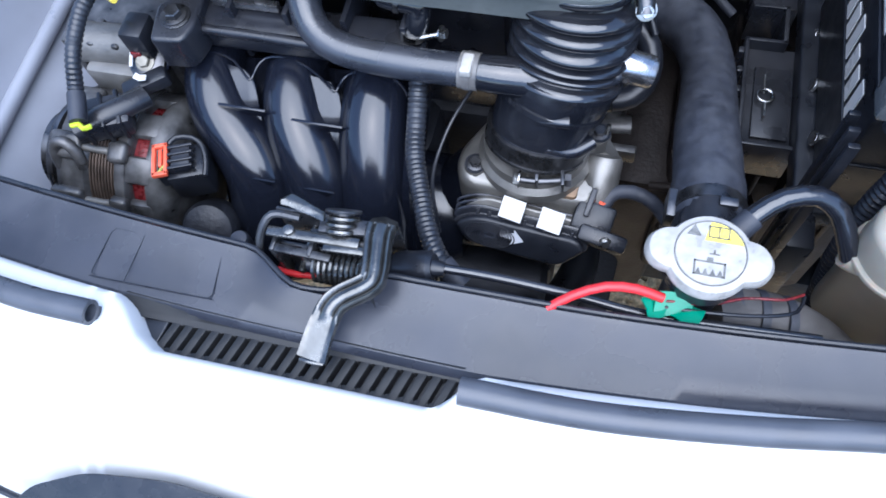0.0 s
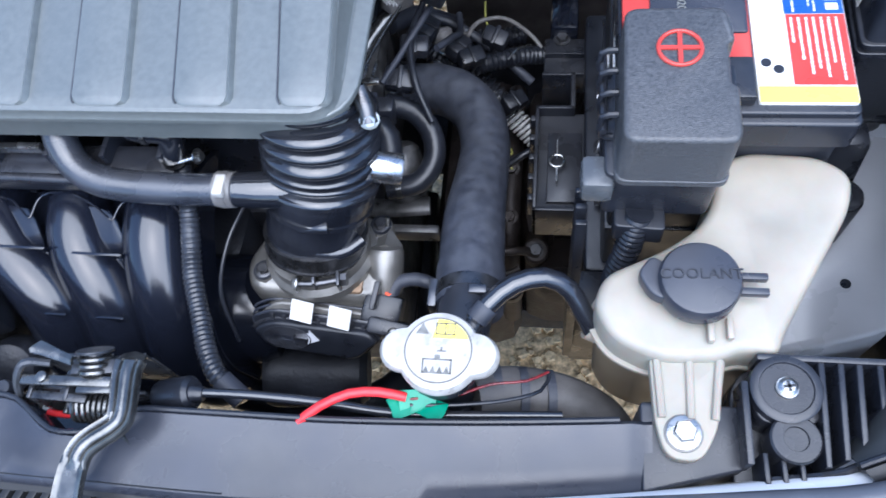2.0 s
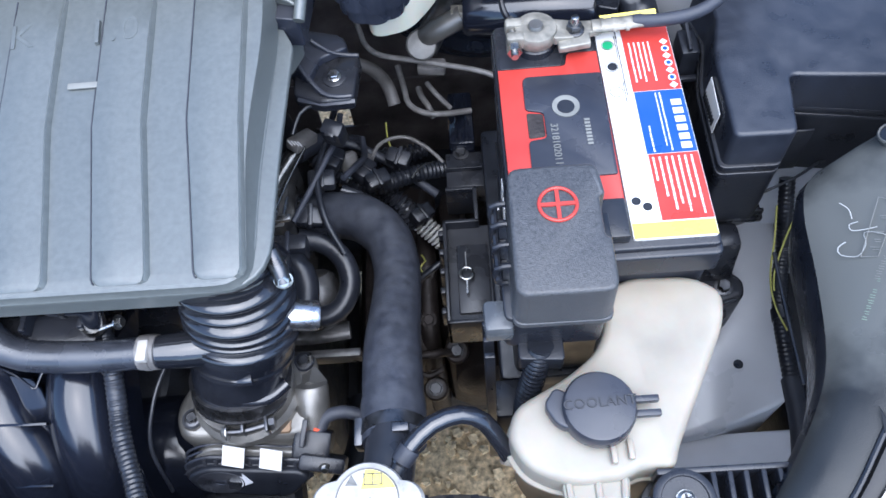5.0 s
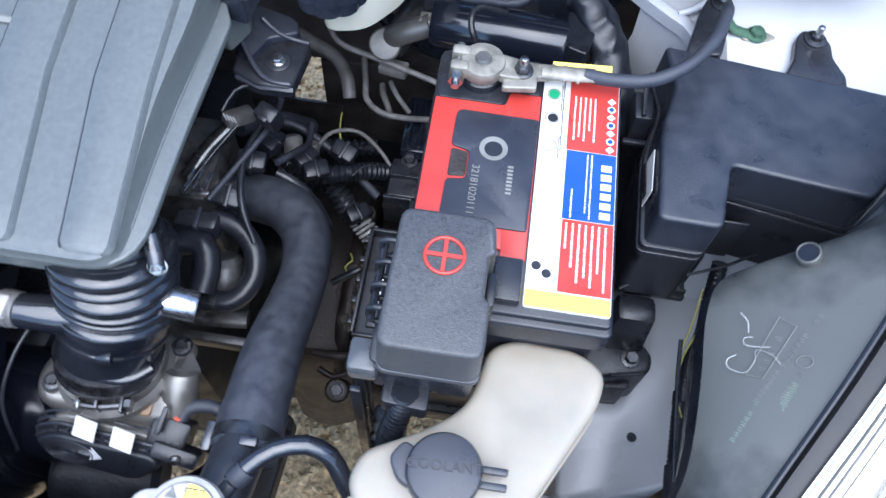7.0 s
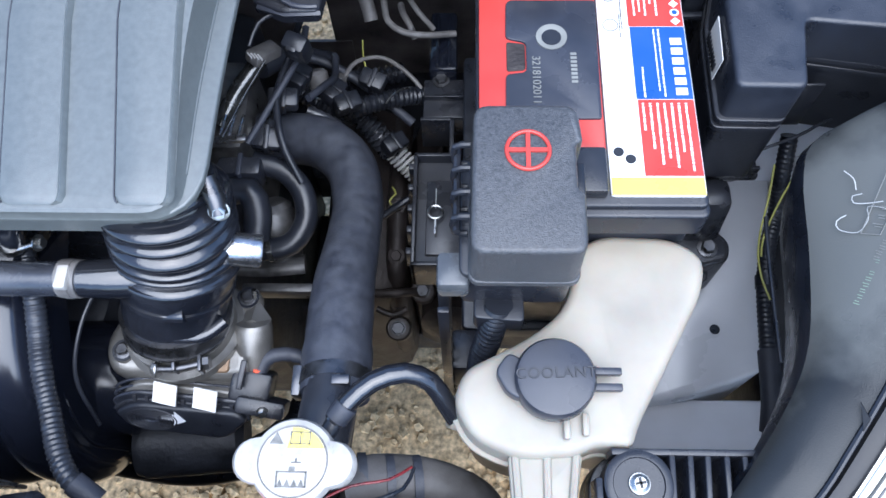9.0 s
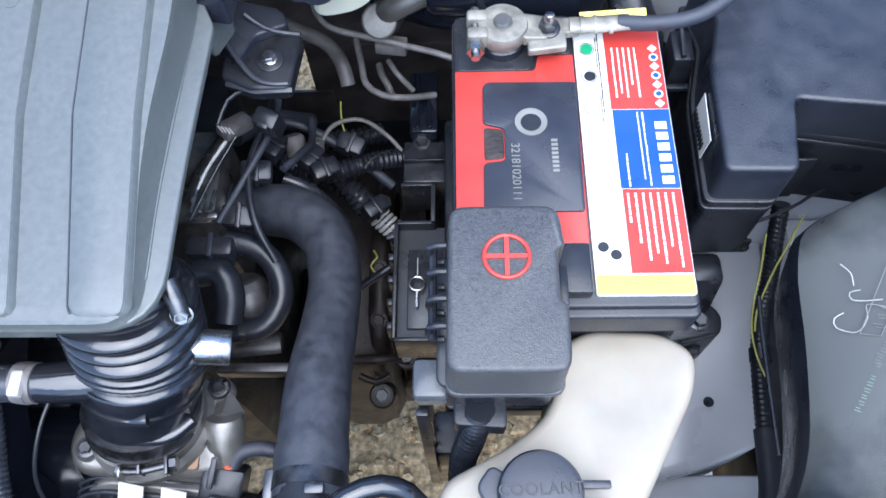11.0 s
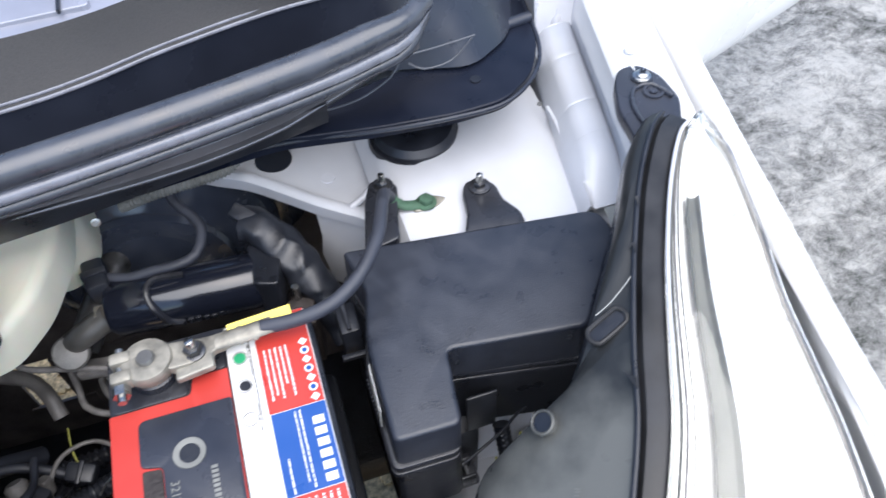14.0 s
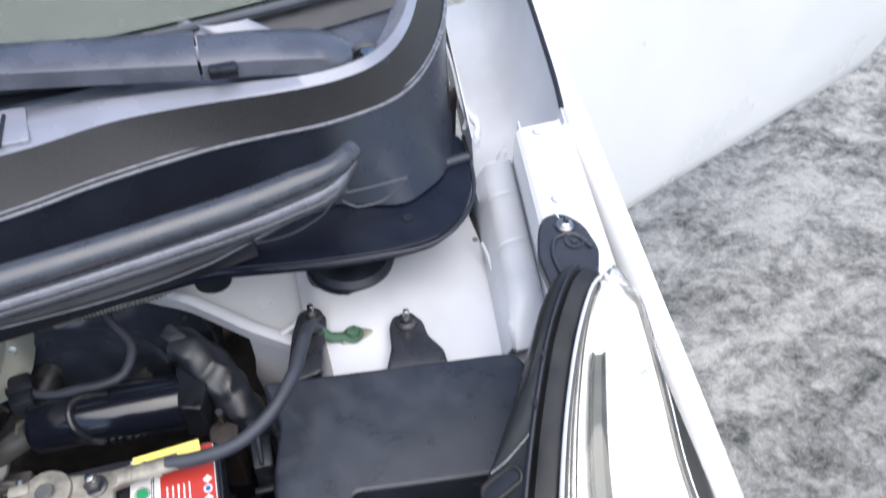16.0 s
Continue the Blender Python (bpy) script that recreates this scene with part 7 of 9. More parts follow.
# ---- headlamp ----
def build_headlamp():
    hl = thing("headlamp", (0.47, 0.34, 0.66), "large clear headlamp with a dusty black plastic housing", "headlamp")
    # stations along the lamp, front to rear: inner edge, ridge, lens edge, outer edge
    st = [((0.296, 0.139, 0.742), (0.300, 0.130, 0.757), (0.306, 0.122, 0.757), (0.345, 0.085, 0.70)),
          ((0.317, 0.163, 0.756), (0.344, 0.150, 0.768), (0.352, 0.143, 0.769), (0.42, 0.09, 0.74)),
          ((0.345, 0.203, 0.768), (0.3735, 0.189, 0.785), (0.383, 0.182, 0.787), (0.49, 0.12, 0.77)),
          ((0.361, 0.238, 0.774), (0.402, 0.236, 0.804), (0.413, 0.229, 0.806), (0.53, 0.18, 0.79)),
          ((0.3690, 0.288, 0.776), (0.431, 0.285, 0.825), (0.444, 0.278, 0.827), (0.555, 0.24, 0.805)),
          ((0.374, 0.337, 0.777), (0.458, 0.333, 0.838), (0.472, 0.325, 0.840), (0.570, 0.300, 0.815)),
          ((0.388, 0.362, 0.781), (0.474, 0.370, 0.843), (0.489, 0.361, 0.845), (0.578, 0.345, 0.820)),
          ((0.436, 0.374, 0.812), (0.489, 0.402, 0.847), (0.503, 0.392, 0.849), (0.584, 0.385, 0.825)),
          ((0.468, 0.408, 0.836), (0.507, 0.437, 0.851), (0.520, 0.426, 0.852), (0.593, 0.425, 0.832)),
          ((0.504, 0.457, 0.844), (0.530, 0.477, 0.856), (0.543, 0.466, 0.856), (0.602, 0.468, 0.838)),
          ((0.536, 0.506, 0.848), (0.555, 0.511, 0.860), (0.567, 0.499, 0.859), (0.607, 0.499, 0.842)),
          ((0.556, 0.526, 0.850), (0.570, 0.524, 0.858), (0.583, 0.511, 0.857), (0.600, 0.516, 0.845))]
    def between(line, k=4):
        """Stations set closer along a smooth curve."""
        P = [line[0] * 2 - line[1], *line, line[-1] * 2 - line[-2]]
        out = []
        for i in range(1, len(P) - 2):
            p0, p1, p2, p3 = P[i - 1:i + 3]
            for j in range(k):
                t = j / k
                out.append(0.5 * ((2 * p1) + (p2 - p0) * t + (2 * p0 - 5 * p1 + 4 * p2 - p3) * t * t + (3 * p1 - p0 - 3 * p2 + p3) * t ** 3))
        return out + [line[-1]]
    coarse = st
    st = list(zip(*[between([Vector(q[i]) for q in coarse]) for i in range(4)]))
    rows, strip, lens, refl = [], [], [], []
    for i, (a, r, l, o) in enumerate(st):
        a, r, l, o = map(Vector, (a, r, l, o))
        mid = a.lerp(r, 0.5) + Vector((0, 0, 0.004))
        low = a + Vector((0.013, 0.0, -0.070))
        rows.append([low, a + Vector((-0.001, 0, -0.012)), a + Vector((0.001, 0, -0.002)), a.lerp(r, 0.12) + Vector((0, 0, 0.002)), mid, a.lerp(r, 0.85) + Vector((0, 0, 0.001)), r])
        strip.append([r + Vector((-0.0010, 0, -0.0015)), r + Vector((0.0015, -0.0008, -0.004)), r.lerp(l, 0.25) + Vector((0, 0, 0.0004)), r.lerp(l, 0.8) + Vector((0, 0, 0.0006)), l + Vector((0, 0, -0.001)), l + Vector((0.002, -0.001, -0.012))])
        lens.append([l + Vector((0.001, 0, -0.001)), l.lerp(o, 0.12) + Vector((0, 0, 0.006)), l.lerp(o, 0.4) + Vector((0, 0, 0.011)), l.lerp(o, 0.75) + Vector((0, 0, 0.009)), o])
        dn = Vector((0, 0, -0.012))
        refl.append([l + dn * 0.8, l.lerp(o, 0.16) + dn * 0.3, l.lerp(o, 0.22) + dn * 0.3, l.lerp(o, 0.30) + dn * 1.2, l.lerp(o, 0.36) + dn * 0.2, l.lerp(o, 0.7) + dn * 0.3, o + dn])
    part("housing_side", sheet([[tuple(p) for p in row[:3]] for row in rows], 0.002), PLAIN_BLACK, hl, "black side wall of the housing", 50)
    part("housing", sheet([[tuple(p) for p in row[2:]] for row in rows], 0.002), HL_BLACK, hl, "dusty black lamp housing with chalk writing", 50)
    part("housing_edge", sheet([[tuple(p) for p in row] for row in strip], 0.002), HL_STRIP, hl, "satin black rim strip", 50)
    part("reflector", sheet([[tuple(p) for p in row] for row in refl], 0.0015), CHROME, hl, "bright chrome reflector", 50)
    for k, w, mat in ((0.04, 0.0012, GREY_PAINT), (0.13, 0.0009, GROOVE), (0.22, 0.0008, WIRE_GREY), (0.33, 0.0006, GROOVE)):
        pts = [Vector(l).lerp(Vector(o), k * 0.35) + Vector((0, 0, 0.003)) for a, r, l, o in st[4:]]
        part("chrome_line", tube(pts, w, 8, 0.008), mat, hl, "bright trim line")
    gro = []
    for a, r, l, o in st[6:36]:
        l, o = Vector(l), Vector(o)
        gro.append([tuple(l.lerp(o, 0.23) + Vector((0, 0, 0.001))), tuple(l.lerp(o, 0.26) + Vector((0, 0, -0.002))), tuple(l.lerp(o, 0.33) + Vector((0, 0, -0.002))), tuple(l.lerp(o, 0.36) + Vector((0, 0, 0.001)))])
    part("reflector_groove", sheet(gro, 0.001), GROOVE, hl, "dull grey groove in the reflector")
    pts = [Vector(o) + Vector((-0.006, 0, 0.001)) for a, r, l, o in st[8:]]
    part("lens_seal", tube(pts, 0.0012, 8, 0.008), WIRE_GREY, hl, "grey seal line along the fender")
    ln = part("lens", sheet([[tuple(p) for p in row] for row in lens], 0.0025), LENS, hl, "clear lens", 60)
    ln.visible_shadow = False
    part("rim_seam", tube([Vector(r) + Vector((-0.0006, 0, 0.0004)) for a, r, l, o in st], 0.0017, 8, 0.008), DEEP_BLACK, hl, "black groove along the rim")
    # flat moulded barbs along the groove
    for y in (0.190, 0.351, 0.427, 0.461):
        i = min(range(len(st) - 1), key=lambda j: abs(st[j][1].y - y))
        r, T = st[i][1], (st[i + 1][1] - st[i][1]).normalized()
        inw = (st[i][0] - r).normalized()
        tri = [r, r + T * 0.006 + inw * 0.0005, r + T * 0.013 + inw * 0.0085, r + T * 0.009 + inw * 0.0052]
        part("rim_barb", sheet([[tuple(tri[0] + Vector((0, 0, 0.002))), tuple(tri[1] + Vector((0, 0, 0.0035)))], [tuple(tri[3] + Vector((0, 0, 0.0035))), tuple(tri[2] + Vector((0, 0, 0.0045)))]], 0.0012), HL_STRIP, hl)
    loop = []
    for k in range(25):
        a = k * math.pi / 12
        u, v = (0.0072 if math.cos(a) > 0 else -0.0072) * min(1.0, abs(math.cos(a)) * 6) + 0.0046 * math.cos(a), 0.0056 * math.sin(a)
        loop.append((0.4700 + 0.95 * u - 0.28 * v, 0.3945 + 0.28 * u + 0.95 * v, 0.8395 + 0.34 * u))
    part("slot_rim", tube(loop, 0.0015, 8, 0.002), HL_STRIP, hl, "raised slot rim")
    part("slot_hole", slab([(0.4700 + (p[0] - 0.4700) * 0.9, 0.3945 + (p[1] - 0.3945) * 0.9) for p in loop[:-1]], 0.8330, lambda x, y: 0.8393 + 0.36 * (x - 0.4700)), DEEP_BLACK, hl)
    part("stray_hair", tube([(0.4650, 0.4000, 0.8445), (0.4740, 0.4030, 0.8470), (0.4810, 0.4070, 0.8480), (0.4890, 0.4120, 0.8490), (0.4930, 0.4150, 0.8490)], 0.0003, 5), SCRIBBLE, hl)
    # chalk scribble and print
    def on_housing(x, y):
        u = min(1, max(0, (x - 0.368) / 0.085))
        return 0.7775 + 0.060 * u + 0.0042
    hm = Matrix.Translation((0.4200, 0.3625, on_housing(0.4215, 0.361) - 0.0040)) @ pose(0, 0, 0, 0, -34, 0)
    part("aim_hole", disc(hm @ Vector((0, 0, -0.001)), 0.0058, 0.0012, hm.to_3x3() @ Vector((0, 0, 1)), 22), DEEP_BLACK, hl, "round adjuster hole")
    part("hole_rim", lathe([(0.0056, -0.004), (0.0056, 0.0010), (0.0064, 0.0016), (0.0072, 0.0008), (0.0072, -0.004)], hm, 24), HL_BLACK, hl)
    sc = B()
    for stroke in (((0.387, 0.328), (0.390, 0.322), (0.390, 0.315)), ((0.392, 0.312), (0.388, 0.312), (0.388, 0.308), (0.393, 0.306), (0.399, 0.305)), ((0.384, 0.302), (0.380, 0.300), (0.380, 0.295), (0.387, 0.291), (0.392, 0.297), (0.393, 0.304), (0.400, 0.300), (0.403, 0.294))):
        absorb(sc, tube([(x, y, on_housing(x, y)) for x, y in stroke], 0.00032, 6, 0.002, flat=0.5))
    part("chalk_scribble", sc, SCRIBBLE, hl, "white chalk scribble")
    pr = B()
    rnd = random.Random(7)
    def dashes(p, q, n, size):
        turn = math.degrees(math.atan2(q[1] - p[1], q[0] - p[0]))
        for i in range(n):
            u = (i + 0.5) / n
            if rnd.random() < 0.15:
                continue
            x, y = p[0] + (q[0] - p[0]) * u, p[1] + (q[1] - p[1]) * u
            for k in (-1, 1):
                absorb(pr, box_at(Matrix.Translation((x, y, on_housing(x, y) + 0.0002)) @ pose(0, 0, 0, 0, -34, 0) @ pose(0, 0, 0, 0, 0, turn) @ Matrix.Translation((k * 0.0007, k * 0.0004 * rnd.random(), 0)), (0.0004, size * (0.6 + 0.4 * rnd.random()), 0.0002)))
    dashes((0.422, 0.322), (0.403, 0.293), 11, 0.0034)
    dashes((0.402, 0.291), (0.389, 0.271), 8, 0.0034)
    dashes((0.412, 0.289), (0.388, 0.254), 14, 0.0034)
    dashes((0.406, 0.316), (0.394, 0.290), 6, 0.0050)
    for p, q in (((0.404, 0.323), (0.411, 0.316)), ((0.411, 0.316), (0.395, 0.287)), ((0.395, 0.287), (0.388, 0.290)), ((0.388, 0.290), (0.404, 0.323))):
        absorb(pr, tube([(x, y, on_housing(x, y)) for x, y in (p, q)], 0.00025, 5))
    absorb(pr, tube([(0.413 + 0.0035 * math.cos(a * 0.3491), 0.295 + 0.0035 * math.sin(a * 0.3491), on_housing(0.413 + 0.0035 * math.cos(a * 0.3491), 0.295)) for a in range(19)], 0.00025, 5, 0.003))
    part("faded_print", pr, FADED, hl, "faded grey print bars")
    pr = B()
    dashes((0.401, 0.281), (0.384, 0.250), 12, 0.0042)
    dashes((0.409, 0.283), (0.391, 0.249), 14, 0.0042)
    dashes((0.393, 0.274), (0.380, 0.252), 8, 0.0036)
    part("green_print", pr, GREEN_PRINT, hl, "faded green print bars")
    # rear fixing ear on the flange
    er = part("fixing_ear", slab(rounded([(0.548, 0.505), (0.585, 0.520), (0.597, 0.545), (0.596, 0.572), (0.586, 0.588), (0.570, 0.588), (0.561, 0.575), (0.551, 0.548)], 0.007), 0.838, 0.8470, 0.002), PANEL_BLACK, hl, "black plastic fixing ear")
    part("ear_ridge", tube([(0.560, 0.515, 0.848), (0.561, 0.545, 0.848), (0.570, 0.562, 0.848), (0.584, 0.562, 0.848), (0.591, 0.546, 0.848)], 0.0016, 8), PANEL_BLACK, er)
    part("ear_disc", lathe([(0.0075, 0.846), (0.0075, 0.8485), (0.0055, 0.8485), (0.0050, 0.8475), (0.0030, 0.8475), (0.0028, 0.8488), (0, 0.8488)], Matrix.Translation((0.5815, 0.5555, 0)), 24), PANEL_BLACK, er)
    part("ear_notch", slab([(0.5790, 0.5895), (0.5815, 0.5895), (0.5805, 0.5790)], 0.8465, 0.8475), WHITE_PAINT, er)
    part("ear_washer", disc((0.5812, 0.5725, 0.8470), 0.0080, 0.0012, n=24), DARK_STEEL, er)
    bolt("ear_screw", (0.5812, 0.5725, 0.8478), 0.0050, STEEL, er, cross=True, washer=1.3, label="bright cross-head screw")
    # front ribbed bracket beside the tank
    bk = thing("lamp_bracket", (0.29, 0.16, 0.70), "black ribbed plastic headlamp bracket with a bright screw", "bracket")
    part("base", slab(rounded([(0.248, 0.118), (0.322, 0.150), (0.336, 0.184), (0.258, 0.185), (0.249, 0.172)], [0.004, 0.006, 0.003, 0.012, 0.01], 5), 0.690, 0.7270, 0.001), PLAIN_BLACK, bk)
    part("top_bar", block((0.258, 0.1815, 0.735), (0.337, 0.1850, 0.7545), 0.0008), PLAIN_BLACK, bk)
    part("side_bar", block((0.2490, 0.128, 0.735), (0.2525, 0.170, 0.7545), 0.0008), PLAIN_BLACK, bk)
    for x0, x1, y1 in ((0.2895, 0.2872, 0.129), (0.2990, 0.2962, 0.133), (0.3080, 0.3052, 0.140), (0.3178, 0.3160, 0.147), (0.3270, 0.3262, 0.155)):
        part("rib", slab([(x0 - 0.0016, 0.183), (x0 + 0.0016, 0.183), (x1 + 0.0014, y1), (x1 - 0.0014, y1)], 0.716, 0.7535, 0.0006, 2), PLAIN_BLACK, bk)
    part("edge_rib", tube([(0.262, 0.1225, 0.745), (0.296, 0.1285, 0.748), (0.314, 0.141, 0.750), (0.334, 0.162, 0.752)], 0.0022, 8), PLAIN_BLACK, bk)
    for i in range(3):
        x = 0.2575 + 0.0085 * i
        part("rib", slab([(x, 0.135), (x + 0.0026, 0.135), (x + 0.0030, 0.120), (x + 0.0004, 0.120)], 0.716, 0.7500, 0.0006, 2), PLAIN_BLACK, bk)
    part("pad_web", slab(rounded([(0.2560, 0.150), (0.2890, 0.150), (0.2870, 0.182), (0.2560, 0.182)], 0.010), 0.720, 0.7480, 0.001), PLAIN_BLACK, bk)
    part("screw_pad", lathe([(0.0178, 0.735), (0.0178, 0.7540), (0.0165, 0.7550), (0.0135, 0.7550), (0.0130, 0.7540), (0, 0.7540)], Matrix.Translation((0.2710, 0.1670, 0)), 34), PLAIN_BLACK, bk)
    part("blank_pad", lathe([(0.0125, 0.735), (0.0125, 0.7520), (0.0115, 0.7530), (0.0062, 0.7530), (0.0058, 0.7520), (0, 0.7520)], Matrix.Translation((0.2735, 0.1420, 0)), 30), PLAIN_BLACK, bk)
    bolt("bracket_screw", (0.2710, 0.1670, 0.7540), 0.0052, STEEL, bk, cross=True, washer=1.1, label="bright cross-head screw")


build_headlamp()


# ---- cowl, wiper, windscreen ----
def build_cowl():
    cw = thing("cowl", (CX, 0.68, 0.80), "black plastic cowl panel with a thick rubber bonnet seal", "cowl")
    def crest(x):
        return 0.530 + 0.27 * (x - CX) ** 2
    def wall_z(x, z):
        """The front wall is low towards the middle of the car and runs out under the hook of the seal."""
        return 0.890 - (0.890 - z) * (1 - 0.55 * min(1, max(0, (0.26 - x) / 0.18))) * (1 - 0.75 * min(1, max(0, (x - 0.32) / 0.10)))
    rows, lower, floor = [], [], []
    xs = [CX - 0.60 + 0.03 * i for i in range(36)]
    ends = [x for x in xs if x < 0.34] + [0.350, 0.370, 0.390, 0.405, 0.418, 0.428]
    for x in ends:
        c = crest(x)
        lower.append([(x, c + 0.040, 0.834 + wall_z(x, 0.8605) - 0.8605)] + [(x, c + dy, wall_z(x, z)) for dy, z in ((0.0130, 0.8605), (0.0125, 0.8675), (0.0105, 0.8690), (0.0105, 0.8755), (0.0085, 0.8770), (0.0085, 0.8825), (0.0065, 0.8840), (0.0060, 0.8900))] + [(x, c + 0.008, 0.905)])
    for x in xs:
        c = crest(x)
        back = 0.600 + 0.31 * (x - CX) ** 2
        if x < 0.44:
            floor.append([(x, c + 0.009, 0.908), (x, c + 0.012, 0.870), (x, c + 0.022, 0.846), (x, max(c + 0.03, back - 0.012), 0.844)])
    # the deck: a front ridge, a rounded crest behind it, both swept round to the screen pillar
    ridge = [(x, 0.600 + 0.31 * (x - CX) ** 2) for x in (CX - 0.60, CX - 0.45, CX - 0.30, CX - 0.15, CX, 0.06, 0.14)] + [(0.207, 0.627), (0.257, 0.644), (0.309, 0.6585), (0.352, 0.6675), (0.388, 0.6705), (0.424, 0.6735), (0.457, 0.6815), (0.484, 0.693), (0.507, 0.7135), (0.528, 0.744), (0.548, 0.784), (0.566, 0.834), (0.582, 0.90)]
    brow = [(x, y + 0.034) for x, y in ridge[:6]] + [(0.140, 0.646), (0.200, 0.651), (0.236, 0.658), (0.283, 0.6725), (0.330, 0.6770), (0.370, 0.6775), (0.408, 0.6780), (0.440, 0.6825), (0.468, 0.6940), (0.490, 0.7145), (0.509, 0.7450), (0.526, 0.7850), (0.543, 0.835), (0.558, 0.90)]
    rear = [(x, y + 0.057) for x, y in brow[:6]] + [(0.140, 0.700), (0.198, 0.703), (0.236, 0.7055), (0.283, 0.7060), (0.330, 0.7040), (0.370, 0.7000), (0.404, 0.6965), (0.434, 0.6980), (0.459, 0.7070), (0.479, 0.7240), (0.497, 0.7510), (0.514, 0.7890), (0.531, 0.838), (0.546, 0.902)]
    foot = [(x, y - 0.007) for x, y in ridge[:12]] + [(0.432, 0.655), (0.474, 0.644), (0.500, 0.656), (0.518, 0.672), (0.533, 0.700), (0.550, 0.760), (0.565, 0.830), (0.580, 0.90)]
    def spread(line, n=90):
        """n points evenly along the control points of a line, so that lines keep step with each other."""
        out, k = [], len(line) - 1
        P = [Vector((x, y, 0)) for x, y in line]
        P = [P[0] * 2 - P[1], *P, P[-1] * 2 - P[-2]]
        for j in range(n + 1):
            u = j / n * k
            i = min(int(u), k - 1)
            t, (a, b, c, d) = u - i, P[i:i + 4]
            out.append(0.5 * ((2 * b) + (c - a) * t + (2 * a - 5 * b + 4 * c - d) * t * t + (3 * b - a - 3 * c + d) * t ** 3))
        return out
    for r, o, k, w in zip(spread(ridge), spread(brow), spread(rear), spread(foot)):
        def p(v, z):
            return (v.x, v.y, z)
        away = (k - r).normalized()
        mid = o.lerp(k, 0.5)
        rows.append([p(k + away * 0.10, 0.945), p(k + away * 0.030, 0.914), p(k + away * 0.010, 0.919), p(k, 0.9285), p(mid, 0.9335), p(o, 0.9290), p(o.lerp(r, 0.15), 0.9235), p(o.lerp(r, 0.55), 0.9085), p(r.lerp(o, 0.10), 0.9010), p(r, 0.8985), p(r.lerp(w, 0.12), 0.888), p(r.lerp(w, 0.5), 0.862), p(w, 0.834)])
    part("deck", sheet([r[5:10] for r in rows], 0.0015), COWL_DECK, cw, "dark brown-black grained deck", 55)
    part("trough_wall", sheet([r[9:] for r in rows], 0.0015), COWL, cw, "smooth black trough wall", 55)
    part("deck_crest", sheet([r[2:6] for r in rows], 0.0015), CREST, cw, "smooth satin crest below the screen, sky sheen painted in", 55)
    part("rear_apron", sheet([r[:3] for r in rows[:72]], 0.0015), CREST, cw, "satin plastic in front of the screen, sky sheen painted grey", 55)
    part("corner_panel", slab([(0.300, 0.712), (0.430, 0.704), (0.455, 0.711), (0.475, 0.728), (0.493, 0.755), (0.510, 0.793), (0.527, 0.842), (0.540, 0.900), (0.300, 0.900)], 0.900, lambda x, y: 0.9120 + 0.10 * max(0, y - 0.74), 0.0008, 2), WIPER, cw, "satin grey corner panel round the wiper pivot")
    # pale beads painted in for the double highlight along the ridge
    part("ridge_highlight", tube([(r[9][0], r[9][1] - 0.0004, 0.8988) for r in rows[20:-4:3]], 0.0013, 8, 0.012), BEAD, cw, "ridge edge, its highlight painted as a pale bead")
    part("ridge_highlight", tube([(r[9][0], r[9][1] + 0.0030, 0.9012) for r in rows[20:-4:3]], 0.0010, 8, 0.012), BEAD, cw)
    part("front_wall", sheet(lower, 0.002), WALL_GREY, cw, "stepped grey-black front wall", 50)
    # trough floor in a darker black, standing in for the shade of its depth
    part("trough", sheet(floor, 0.0015), DEEP_BLACK, cw, "trough behind the seal, the shade of its depth painted black", 50)
    ledge = slab(rounded([(0.200, 0.600), (0.322, 0.614), (0.393, 0.603), (0.450, 0.598), (0.490, 0.601), (0.520, 0.624), (0.538, 0.658), (0.548, 0.72), (0.52, 0.74), (0.46, 0.67), (0.36, 0.64), (0.20, 0.618)], 0.012), 0.822, lambda x, y: 0.8305 + 0.03 * (0.56 - x) * 0.3, 0.0015)
    part("ledge", ledge, LEDGE, cw, "smooth black ledge")
    part("ledge_lip", tube([(CX, 0.569, 0.869), (0.05, 0.574, 0.869), (0.12, 0.581, 0.861), (0.200, 0.592, 0.845), (0.322, 0.613, 0.829), (0.393, 0.602, 0.829), (0.450, 0.597, 0.829), (0.490, 0.600, 0.829), (0.521, 0.623, 0.829), (0.539, 0.658, 0.829), (0.549, 0.72, 0.829)], 0.0018, 8), COWL, cw)
    part("ledge_hole", disc((0.476, 0.629, 0.8300), 0.0042, 0.0024, n=18), DEEP_BLACK, cw)
    part("ledge_step", tube([(0.515, 0.682, 0.833), (0.543, 0.688, 0.832)], 0.005, 10), COWL, cw)
    for pts in ([(0.3390, 0.6310, 0.8380), (0.3590, 0.6260, 0.8380), (0.3870, 0.6250, 0.8420), (0.4120, 0.6310, 0.8500), (0.4220, 0.6380, 0.8580)], [(0.4250, 0.6380, 0.8600), (0.4490, 0.6370, 0.8620), (0.4780, 0.6360, 0.8660)], [(0.4280, 0.6390, 0.8520), (0.4380, 0.6340, 0.8480), (0.4590, 0.6340, 0.8500), (0.4770, 0.6390, 0.8620)]):
        part("moulded_rib", tube(pts, 0.0008, 8), SEAL_RUBBER, cw)
    # bonnet seal along the crest, hooked at its end
    seal = [(x, crest(x), 0.912) for x in [CX + 0.05 * i for i in range(-12, 10)]] + [(0.392, crest(0.392) + 0.001, 0.913), (0.418, 0.602, 0.914), (0.436, 0.618, 0.915)]
    sl = thing("cowl_seal", (CX, 0.55, 0.89), "thick black rubber bonnet seal along the cowl", "rubber seal")
